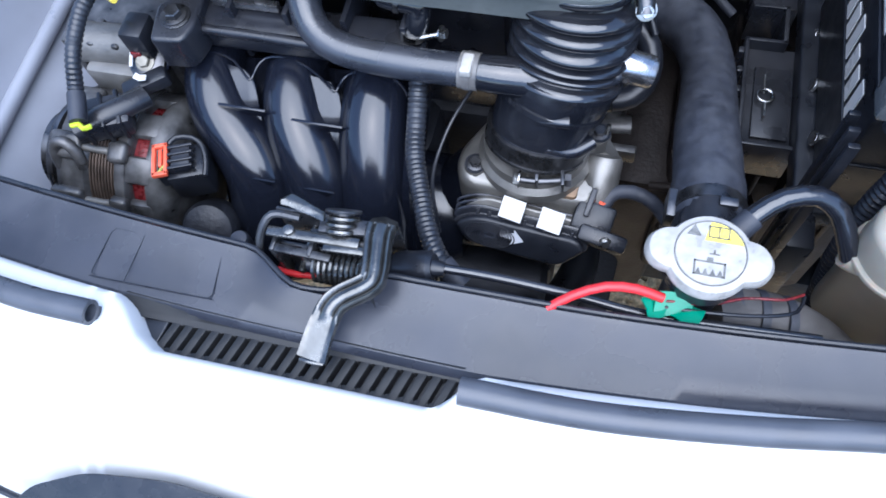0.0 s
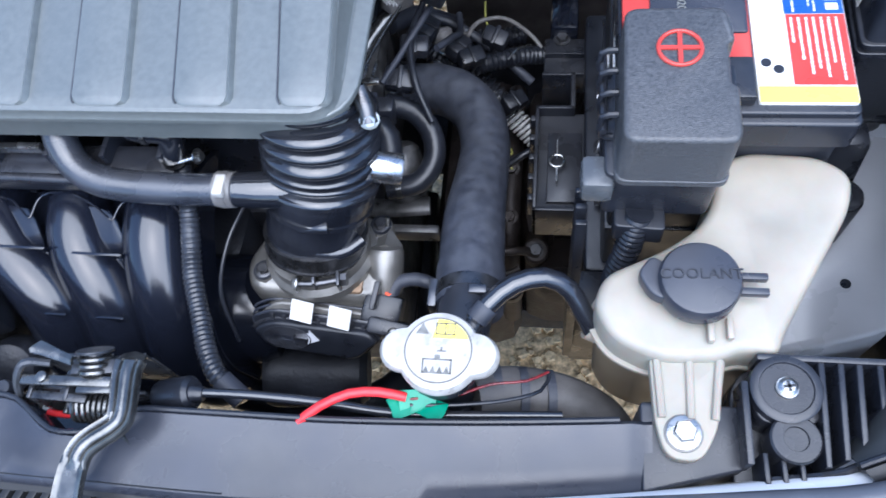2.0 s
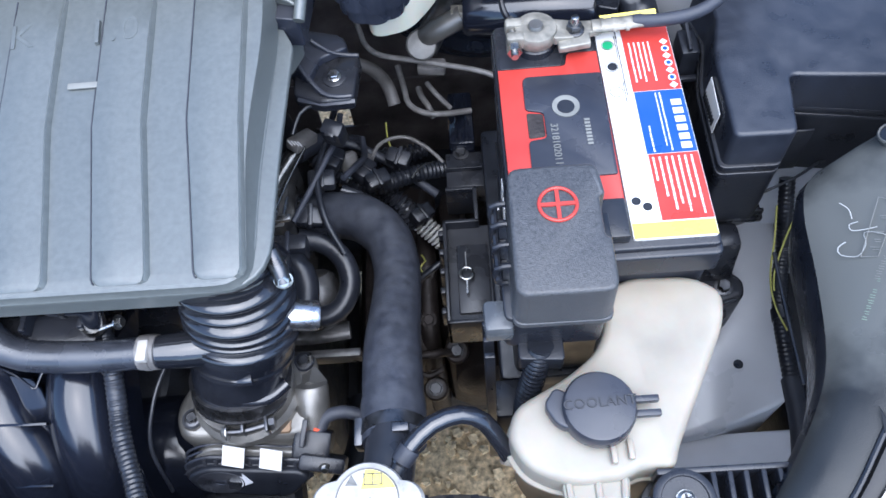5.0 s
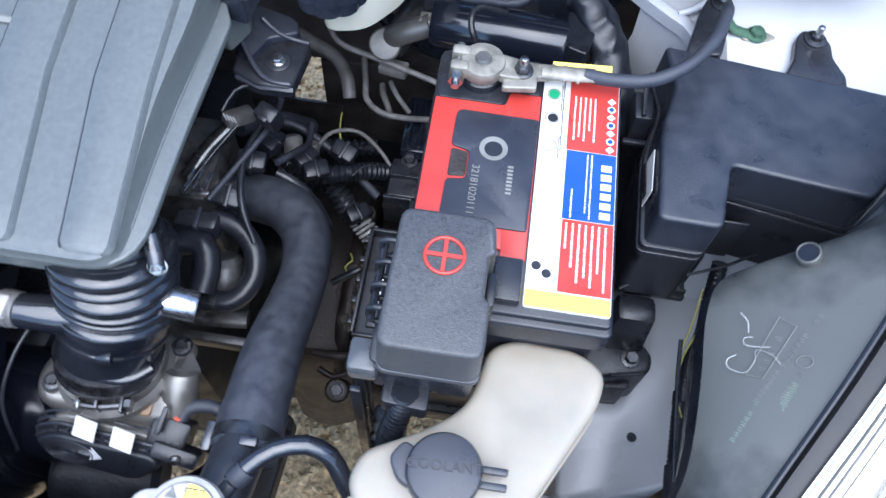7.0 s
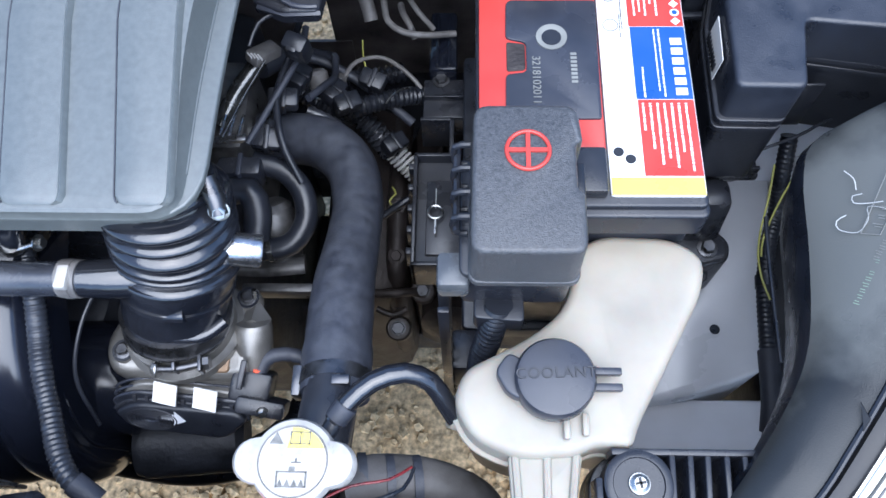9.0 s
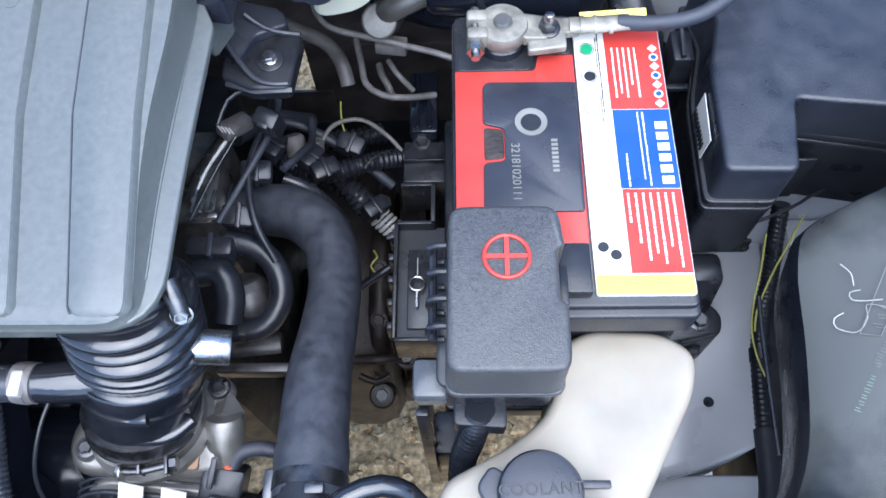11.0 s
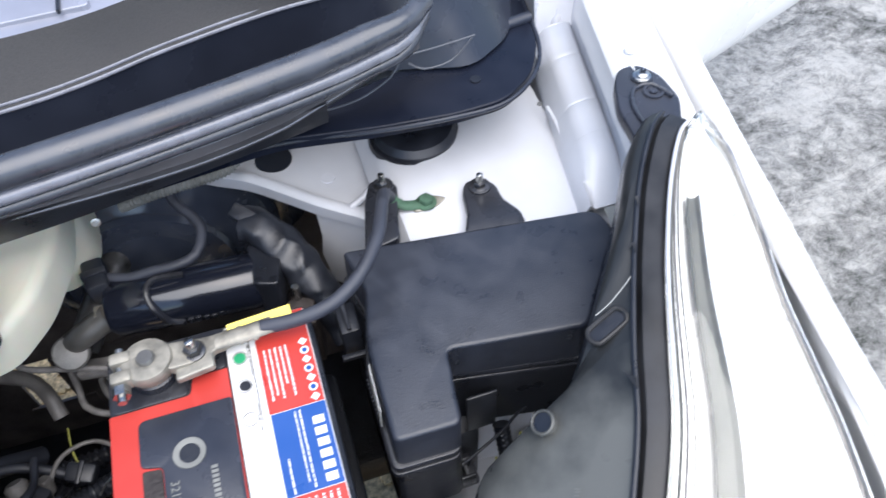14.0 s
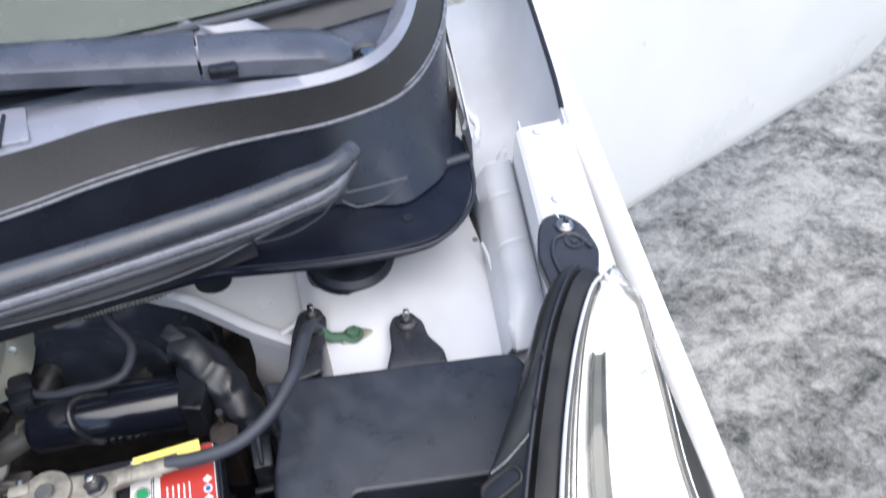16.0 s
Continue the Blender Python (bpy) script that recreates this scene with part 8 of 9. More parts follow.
    part("bulb", tube(seal, lambda q, L: 0.0095 - 0.0025 * max(0.0, 1 - (L - q) / 0.05), 18, 0.008), COWL_SEAL, sl, "rounded rubber bulb")
    # lip in the pale highlight colour; the wall beads below share it
    part("skirt", tube([(x, y - 0.004 * k, z - 0.017 * k) for (x, y, z), k in zip(seal, [0.80] * (len(seal) - 2) + [0.70, 0.30])], 0.0044, 14, 0.008), BEAD, sl, "rounded lip, its highlight painted pale")
    part("lip", tube([(x, y - 0.003 * k, z - 0.029 * k) for (x, y, z), k in zip(seal, [0.76] * (len(seal) - 2) + [0.7, 0.35])], 0.0040, 12, 0.008), COWL_SEAL, sl)
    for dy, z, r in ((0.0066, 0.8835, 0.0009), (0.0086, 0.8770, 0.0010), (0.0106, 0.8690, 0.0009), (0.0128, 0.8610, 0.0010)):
        part("wall_bead", tube([(x, crest(x) + dy - 0.0012, wall_z(x, z)) for x in ends if x > CX - 0.31], r, 8, 0.010), BEAD, sl, "thin rubber bead, its highlight painted pale")
    bolt("seal_stud", (0.205, 0.556, 0.853), 0.0020, STEEL, sl, (0, -1, 0.3))
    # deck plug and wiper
    part("deck_cap", slab(rounded([(0.150, 0.657), (0.2345, 0.6600), (0.2295, 0.6975), (0.150, 0.698)], 0.003), 0.915, lambda x, y: 0.9350 - 0.12 * max(0, 0.672 - y), 0.001), CREST, cw, "small satin clip cover in the crest's painted sheen")
    part("cap_slot", block((0.2160, 0.6560, 0.9330), (0.2180, 0.6900, 0.9362)), DEEP_BLACK, cw)
    wp = thing("wiper", (0.35, 0.74, 0.93), "black windscreen wiper arm parked on the cowl", "wiper")
    def strip(stations, name, label):
        rows = []
        for x, y0, y1, z in stations:
            rows.append([(x, y0, z - 0.012), (x, y0 - 0.002, z), (x, y0 * 0.7 + y1 * 0.3, z + 0.003), (x, y0 * 0.3 + y1 * 0.7, z + 0.002), (x, y1 + 0.002, z - 0.003), (x, y1, z - 0.014)])
        part(name, sheet(rows, 0.002), WIPER, wp, label, 50)
    strip([(0.0, 0.768, 0.732, 0.958), (0.10, 0.760, 0.722, 0.958), (0.22, 0.748, 0.708, 0.957), (0.346, 0.736, 0.690, 0.954)], "arm", "flat satin arm with a pale sheen")
    strip([(0.348, 0.733, 0.692, 0.952), (0.385, 0.734, 0.692, 0.950), (0.425, 0.736, 0.692, 0.945), (0.446, 0.736, 0.698, 0.939), (0.456, 0.732, 0.706, 0.933)], "arm_root", "black arm root")
    part("root_clip", block((0.352, 0.686, 0.940), (0.372, 0.696, 0.949), 0.002), PLAIN_BLACK, wp)
    part("pivot", lathe([(0.0165, 0.900), (0.0165, 0.926), (0.0145, 0.929), (0.0120, 0.927), (0.0120, 0.922), (0, 0.922)], Matrix.Translation((0.4685, 0.7125, 0)), 24), PLAIN_BLACK, wp)
    part("pivot_nut", lathe([(0.0065, 0.923), (0.0065, 0.931), (0, 0.932)], Matrix.Translation((0.4685, 0.7120, 0)), 6), STEEL, wp, "bright pivot nut")
    part("blade", tube([(-0.10, 0.742, 0.936), (0.15, 0.728, 0.936), (0.36, 0.712, 0.936)], 0.005, 8), DEEP_BLACK, wp)
    ws = thing("windscreen", (CX, 0.75, 0.93), "green-tinted windscreen glass with a dark border", "windscreen")
    def gl(x, v):
        return (x, 0.735 + 0.32 * max(0, abs(x - CX) - 0.1) ** 2 + 0.62 * v, 0.945 + 0.40 * v)
    xs2 = [CX + 0.05 * i for i in range(-12, 13)]
    g = part("pane", sheet([[gl(x, v) for x in xs2] for v in (0, 0.15, 0.4, 0.7, 1.0)], 0.004), SCREEN_GLASS, ws, "tinted pane", 60)
    part("frit_border", sheet([[tuple(Vector(gl(x, v)) - Vector((0, 0, 0.007))) for x in xs2] for v in (-0.04, 0.06, 0.13)], 0.001), DEEP_BLACK, ws, "black ceramic border", 60)
    part("screen_seal", tube([tuple(Vector(gl(x, -0.01)) + Vector((0, -0.002, 0.001))) for x in xs2], 0.0035, 8, 0.012), SEAL_RUBBER, ws, "grey seal at the foot of the screen")
    part("dash_top", sheet([[(x, 0.86 + 0.2 * v, 0.93 - 0.01 * v) for x in xs2] for v in (0, 1, 2)], 0.004), PANEL_BLACK, ws, "dark dashboard top", 60)


build_cowl()


# ---- brake master cylinder ----
def build_brakes():
    mc = thing("brake_master_cylinder", (0.13, 0.60, 0.64), "brake master cylinder with a cream reservoir and a ribbed black cap", "brake cylinder")
    part("cylinder", tube([(0.130, 0.600, 0.676), (0.150, 0.632, 0.690), (0.175, 0.68, 0.70)], 0.013, 18), CAST_GREY, mc)
    part("end_plug", lathe([(0.0, -0.006), (0.0125, -0.006), (0.0140, -0.002), (0.0140, 0.003), (0.0125, 0.0048), (0.0060, 0.0062), (0, 0.0065)], axis_pose((0.1290, 0.585, 0.696), (0.1, -0.7, 0.8)), 28), DIRTY_ALU, mc, "grey round end plug")
    rs = slab(rounded([(0.096, 0.520), (0.126, 0.526), (0.148, 0.556), (0.162, 0.600), (0.164, 0.66), (0.100, 0.66), (0.090, 0.560)], 0.012), 0.772, 0.8050, 0.010)
    part("reservoir", rs, FLUID_WHITE, mc, "cream translucent fluid reservoir", 50)
    part("reservoir_foot", slab(rounded([(0.126, 0.618), (0.150, 0.616), (0.167, 0.640), (0.168, 0.70), (0.126, 0.70)], 0.010), 0.730, 0.7760, 0.006), FLUID_WHITE, mc, "narrower lower half of the reservoir", 50)
    cap = part("cap", lathe([(0.0265, 0.804), (0.0270, 0.815), (0.0298, 0.8165), (0.0300, 0.8290), (0.0290, 0.8320), (0.0275, 0.8324), (0, 0.8325)], Matrix.Translation((0.1030, 0.5270, 0)), 108, lambda a: 0.96 + 0.11 * (abs(math.cos(4.5 * a + 0.4)) ** 0.5 - 0.7)), PANEL_BLACK, mc, "lobed black cap with fine raised writing")
    rnd = random.Random(4)
    dashes = []
    for i in range(18):
        y = -0.0187 + 0.0022 * i
        half = math.sqrt(max(0, 0.0225 ** 2 - y * y))
        x = -half
        while x < half - 0.001:
            ln = 0.0008 + 0.0016 * rnd.random()
            dashes.append((x + ln / 2, y, ln * 0.9, 0.0010))
            x += ln + 0.0006
    pr = B()
    for x, y, lx, ly in dashes:
        absorb(pr, block((x - lx / 2, y - ly / 2, 0), (x + lx / 2, y + ly / 2, 0.0003)))
    pr.transform(Matrix.Translation((0.1030, 0.5270, 0.8324)) @ pose(0, 0, 0, 0, 0, -26))
    part("cap_print", pr, CAP_LETTERS, cap, "fine raised writing as bars")
    ab = thing("pump_motor", (0.23, 0.57, 0.70), "glossy black cylindrical pump motor in a strap", "pump")
    part("can", lathe([(0, -0.004), (0.0190, -0.004), (0.0222, 0.001), (0.0222, 0.106), (0.0205, 0.110), (0, 0.110)], axis_pose((0.173, 0.595, 0.722), (0.108, -0.009, 0)), 40), GLOSS_BLACK, ab, "glossy black motor can")
    part("sleeve_edge", tube([(0.2298, 0.5911, 0.7450), (0.2160, 0.5935, 0.7448), (0.2061, 0.5930, 0.7447), (0.2016, 0.5860, 0.7440), (0.2013, 0.5790, 0.7400), (0.2045, 0.5725, 0.7340), (0.2122, 0.5690, 0.7215), (0.2200, 0.5675, 0.7190)], 0.0026, 8, 0.003), PLAIN_BLACK, ab, "black cut edge of the sleeve")
    rng = random.Random(12)
    for i in range(11):
        part("sleeve_tooth", block((0.2180 + 0.0058 * i, 0.5665 - 0.0001 * i, 0.7150), (0.2222 + 0.0058 * i, 0.5690 - 0.0001 * i, 0.7190 + 0.0030 * rng.random()), 0.0008), PLAIN_BLACK, ab)
    part("end_plate", slab(rounded([(0.279, 0.566), (0.296, 0.560), (0.302, 0.585), (0.296, 0.606), (0.279, 0.606)], 0.004), 0.705, 0.7430, 0.002), DEEP_BLACK, ab, "black terminal plate")
    part("plug", box_at(Matrix.Translation((0.1655, 0.6130, 0.738)) @ pose(0, 0, 0, 0, 0, 8), (0.017, 0.030, 0.020), 0.003), DEEP_BLACK, ab)
    part("plug_band", box_at(Matrix.Translation((0.1655, 0.6130, 0.7385)) @ pose(0, 0, 0, 0, 0, 8), (0.019, 0.006, 0.0215), 0.001), PLAIN_BLACK, ab)
    part("fitting_hex", lathe([(0, 0), (0.0095, 0), (0.0095, 0.020), (0, 0.020)], axis_pose((0.158, 0.592, 0.7200), (1, 0, 0)), 6), BRASS, ab, "pale hexagon fitting")
    part("fitting_pipe", tube([(0.129, 0.594, 0.694), (0.142, 0.588, 0.708), (0.168, 0.590, 0.7215)], 0.0100, 14), ALUMINIUM, ab)
    sn = thing("taped_connector", (0.30, 0.61, 0.70), "wiring connector wrapped in black tape", "connector")
    rnd = random.Random(8)
    wrap = tube([(0.281, 0.622, 0.748), (0.290, 0.616, 0.748), (0.302, 0.604, 0.742), (0.316, 0.584, 0.728), (0.330, 0.560, 0.706), (0.337, 0.54, 0.68)], lambda s, L: 0.0165 - 0.0030 * s / L, 22, 0.0025, flat=0.8)
    for v in wrap.verts:
        v.co += noise.noise_vector(v.co * 70) * 0.0042
    part("wrap", wrap, TAPE_BLACK, sn, "crumpled tape", 70)
    part("cut_end", box_at(Matrix.Translation((0.2865, 0.6225, 0.7525)) @ pose(0, 0, 0, 20, -25, 40), (0.012, 0.028, 0.022), 0.002), TAPE_BLACK, sn)
    gp = thing("ground_post", (0.306, 0.555, 0.66), "dirty brown cast ground post with a bright stud", "terminal post")
    part("casting", slab(rounded([(0.296, 0.540), (0.316, 0.536), (0.319, 0.556), (0.304, 0.564), (0.296, 0.558)], 0.003), 0.66, lambda x, y: 0.7180 + 0.2 * (y - 0.55), 0.002), IRON, gp, "dirty brown casting")
    part("stud", lathe([(0, 0.720), (0.0032, 0.720), (0.0032, 0.7345), (0, 0.7350)], Matrix.Translation((0.3070, 0.5600, 0)), 6), STEEL, gp, "bright stud")
    bo = thing("brake_booster", (0.20, 0.74, 0.60), "large round black brake booster behind the cylinder", "brake booster")
    part("drum", lathe([(0.03, -0.03), (0.06, -0.02), (0.098, 0.0), (0.112, 0.012), (0.114, 0.02), (0.114, 0.05), (0.10, 0.07), (0, 0.07)], axis_pose((0.19, 0.688, 0.665), (0.05, 1, 0.02)), 44), BOOSTER, bo, "glossy blue-black drum")
    part("drum_rim", lathe([(0.110, 0.010), (0.117, 0.014), (0.117, 0.022), (0.110, 0.026)], axis_pose((0.19, 0.688, 0.665), (0.05, 1, 0.02)), 44), BOOSTER, bo)
    part("drum_step", lathe([(0.066, -0.022), (0.072, -0.021), (0.074, -0.015), (0.070, -0.010)], axis_pose((0.19, 0.688, 0.665), (0.05, 1, 0.02)), 44), BOOSTER, bo)
    alone("vacuum_hose", tube([(0.232, 0.662, 0.768), (0.234, 0.650, 0.762), (0.247, 0.632, 0.756), (0.249, 0.618, 0.753), (0.242, 0.604, 0.749), (0.228, 0.600, 0.747), (0.208, 0.602, 0.745), (0.190, 0.604, 0.742), (0.174, 0.610, 0.741)], 0.0040, 12), RUBBER, "thin grey-black lead looped over the pump", "cable")
    alone("cowl_drain_tube", tube([(0.292, 0.664, 0.780), (0.279, 0.657, 0.776), (0.258, 0.653, 0.776), (0.233, 0.652, 0.775), (0.211, 0.652, 0.772), (0.195, 0.655, 0.766)], ribbed(0.0048, 0.0030, 0.30), 16, 0.0006), FADED, "grey corrugated tube under the cowl", "tube")
    part("rear_shell", lathe([(0, 0.0), (0.06, 0.004), (0.088, 0.012), (0.094, 0.020), (0.094, 0.060), (0, 0.062)], axis_pose((0.262, 0.715, 0.700), (0.05, 1, -0.12)), 44), BOOSTER, bo, "blue-black rear shell")
    mount = thing("strut_mount", (0.43, 0.63, 0.76), "black rubber strut mount set in the tower", "strut mount")
    part("rubber", lathe([(0.035, 0.768), (0.035, 0.778), (0.031, 0.783), (0.018, 0.786), (0, 0.787)], Matrix.Translation((0.431, 0.650, 0)), 34), DEEP_BLACK, mount)
    part("cup", lathe([(0.0385, 0.7700), (0.0375, 0.7745), (0.034, 0.7750)], Matrix.Translation((0.431, 0.650, 0)), 34), DEEP_BLACK, mount)
    # brake pipes and loops in the gap
    for pts, r in (([(0.060, 0.660, 0.68), (0.070, 0.624, 0.68), (0.076, 0.606, 0.68), (0.090, 0.592, 0.68), (0.122, 0.582, 0.68), (0.178, 0.564, 0.68), (0.20, 0.555, 0.675)], 0.0026), ([(0.100, 0.625, 0.63), (0.105, 0.604, 0.62), (0.109, 0.587, 0.615), (0.123, 0.577, 0.612), (0.143, 0.575, 0.61), (0.17, 0.585, 0.60)], 0.0030),
                   ([(0.118, 0.620, 0.60), (0.121, 0.608, 0.60), (0.127, 0.596, 0.60), (0.132, 0.588, 0.59)], 0.0032), ([(0.128, 0.612, 0.615), (0.136, 0.598, 0.615), (0.150, 0.590, 0.60)], 0.0026)):
        alone("brake_pipe", tube(pts, r, 10), WIRE_GREY, "grey steel brake pipe below the cylinder", "pipe", "brake pipes")
    alone("pipe_block", box_at(Matrix.Translation((0.136, 0.586, 0.666)) @ pose(0, 0, 0, 0, 0, -8), (0.026, 0.014, 0.010), 0.002), WIRE_GREY, "small grey pipe junction block", "pipe fitting")
    alone("heater_pipe", tube([(0.040, 0.618, 0.66), (0.056, 0.612, 0.655), (0.076, 0.605, 0.65), (0.088, 0.592, 0.648), (0.094, 0.580, 0.643), (0.097, 0.570, 0.635)], 0.0062, 14, open_end=True), PALE_HOSE, "dusty grey heater hose end bending down", "hose")


build_brakes()


# ---- bonnet latch ----
def build_latch():
    la = thing("bonnet_latch", (-0.10, 0.145, 0.70), "greasy steel bonnet latch with springs and a safety lever", "latch")
    part("base_plate", block((-0.142, 0.1465, 0.700), (-0.074, 0.1490, 0.744), 0.001), GREASY, la)
    part("frame_rod", tube([(-0.150, 0.139, 0.726), (-0.1490, 0.1410, 0.742), (-0.1465, 0.1470, 0.7540), (-0.1425, 0.1540, 0.7610), (-0.1370, 0.1570, 0.7620), (-0.124, 0.1570, 0.7610)], 0.0023, 8, 0.003), GREASY, la, "bent steel frame edge")
    for x0, x1, y0, y1, z, w, h, mat in ((-0.1420, -0.0880, 0.1480, 0.1492, 0.7570, 0.0060, 0.0030, LEVER), (-0.1380, -0.1040, 0.1415, 0.1405, 0.7500, 0.0050, 0.0026, GREASY), (-0.1130, -0.0820, 0.1560, 0.1585, 0.7580, 0.0085, 0.0030, GREASY), (-0.1080, -0.0830, 0.1445, 0.1455, 0.7560, 0.0050, 0.0026, LEVER), (-0.1200, -0.0850, 0.1530, 0.1540, 0.7500, 0.0070, 0.0026, GREASY)):
        mid, run = Vector(((x0 + x1) / 2, (y0 + y1) / 2, z)), Vector((x1 - x0, y1 - y0, 0))
        part("pawl_plate", box_at(Matrix.Translation(mid) @ Matrix.Rotation(math.atan2(run.y, run.x), 4, "Z"), (run.length, w, h), 0.0010), mat, la, "greasy steel pawl plate")
    part("back_plate", block((-0.1440, 0.1640, 0.712), (-0.0700, 0.1662, 0.752), 0.0008), GREASY, la)
    for x in (-0.1400, -0.1180):
        part("frame_leg", block((x, 0.1390, 0.712), (x + 0.0028, 0.1500, 0.752), 0.0008), GREASY, la)
    part("rivet", disc((-0.1290, 0.1495, 0.7580), 0.0034, 0.0026, n=18, bev=0.0008), LEVER, la, "bright rivet head")
    part("cross_pin", tube([(-0.1235, 0.1350, 0.735), (-0.1235, 0.1650, 0.735)], 0.0022, 10), LEVER, la)
    claw = []
    for i, (x, y) in enumerate(((-0.1345, 0.1625), (-0.130, 0.1640), (-0.124, 0.1622), (-0.117, 0.1600), (-0.108, 0.1572))):
        w = (0.0020, 0.0038, 0.0036, 0.0030, 0.0026)[i]
        claw.append([(x, y - w, 0.7675), (x, y, 0.7695), (x, y + w, 0.7680)])
    part("claw", sheet(claw, 0.0024), LEVER, la, "bright worn claw tip", 60)
    cm = axis_pose((-0.1005, 0.1580, 0.7555), (-0.06, 0.86, 0.50))
    part("pivot", lathe([(0, -0.004), (0.0060, -0.004), (0.0060, 0.0080), (0.0100, 0.0082), (0.0104, 0.0090), (0.0100, 0.0098), (0.0045, 0.0100), (0, 0.0102)], cm, 26), GREASY, la, "flanged pivot")
    for i in range(3):
        part("torsion_coil", tube([tuple(cm @ Vector((0.0086 * math.cos(a * 0.5236), 0.0086 * math.sin(a * 0.5236), -0.0020 + 0.0036 * i))) for a in range(13)], 0.0014, 6, 0.003), LEVER, la, "coiled spring wire")
    part("spring_leg", tube([(-0.088, 0.158, 0.758), (-0.080, 0.161, 0.759), (-0.072, 0.166, 0.757)], 0.0013, 6), GREASY, la)
    hel = [(-0.1150 + 0.00029 * i, 0.1395 + 0.0088 * math.cos(i * 0.55), 0.7385 + 0.0088 * math.sin(i * 0.55)) for i in range(103)]
    part("coil_spring", tube(hel, 0.0013, 6, 0.002), LEVER, la, "steel coil spring")
    part("spring_core", tube([(-0.120, 0.1400, 0.738), (-0.084, 0.1415, 0.738)], 0.0048, 10), DEEP_BLACK, la)
    part("cross_rib", block((-0.1235, 0.1405, 0.716), (-0.1195, 0.1460, 0.748), 0.001), GREASY, la)
    part("dome_nut", lathe([(0, 0.730), (0.0062, 0.730), (0.0062, 0.7400), (0.0050, 0.7425), (0, 0.7430)], Matrix.Translation((-0.1640, 0.1455, 0)), 18), PLAIN_BLACK, la)
    # safety lever: a pressed strip with raised edges
    mid = smooth_path([(-0.0768, 0.1600, 0.7640), (-0.0765, 0.1520, 0.7650), (-0.0735, 0.1310, 0.7650), (-0.0758, 0.1245, 0.7650), (-0.0865, 0.1155, 0.7655), (-0.0910, 0.1090, 0.7650), (-0.0940, 0.0970, 0.7615), (-0.0962, 0.0820, 0.7555)], 0.002)
    rows = []
    for i, p in enumerate(mid):
        d = (mid[min(i + 1, len(mid) - 1)] - mid[max(i - 1, 0)]).normalized()
        s = d.cross(Vector((0, 0, 1))).normalized() * -1
        u = i / (len(mid) - 1)
        w = 0.0080 - 0.0010 * math.sin(math.pi * u)
        k = 1.0 if u < 0.70 else max(0.0, 1 - (u - 0.70) / 0.05)
        prof = ((-1.0, -0.004), (-1.0, 0.0008), (-0.86, 0.0016 * k + 0.0004), (-0.66, 0.0014 * k), (-0.52, -0.0008 * k), (-0.38, 0.0012 * k), (-0.15, 0.0022 * k), (0.15, 0.0022 * k), (0.38, 0.0012 * k), (0.52, -0.0008 * k), (0.66, 0.0014 * k), (0.86, 0.0016 * k + 0.0004), (1.0, 0.0008), (1.0, -0.004))
        rows.append([tuple(p + s * w * a + Vector((0, 0, h))) for a, h in prof])
    lv = part("safety_lever", sheet(rows, 0.0003), LEVER, la, "pressed steel safety lever with raised ribs", 60)
    part("lever_post", sheet([[(-0.0848, 0.1600, 0.7640), (-0.0768, 0.1615, 0.7655), (-0.0690, 0.1600, 0.7640)], [(-0.0840, 0.1650, 0.7600), (-0.0768, 0.1665, 0.7610), (-0.0698, 0.1650, 0.7600)], [(-0.0840, 0.1655, 0.725), (-0.0768, 0.1670, 0.725), (-0.0698, 0.1655, 0.725)]], 0.0012), LEVER, lv)
    part("lever_lip", tube([(-0.1025, 0.0818, 0.7540), (-0.0960, 0.0808, 0.7550), (-0.0895, 0.0812, 0.7540)], 0.0011, 8), LEVER, lv)
    part("cable_box", lathe([(0, -0.012), (0.0085, -0.012), (0.0100, -0.009), (0.0100, 0.010), (0.0080, 0.0125), (0, 0.0128)], axis_pose((-0.0600, 0.1500, 0.7340), (1, 0.1, 0.25)), 22), DEEP_BLACK, la, "black cable guide end")


build_latch()


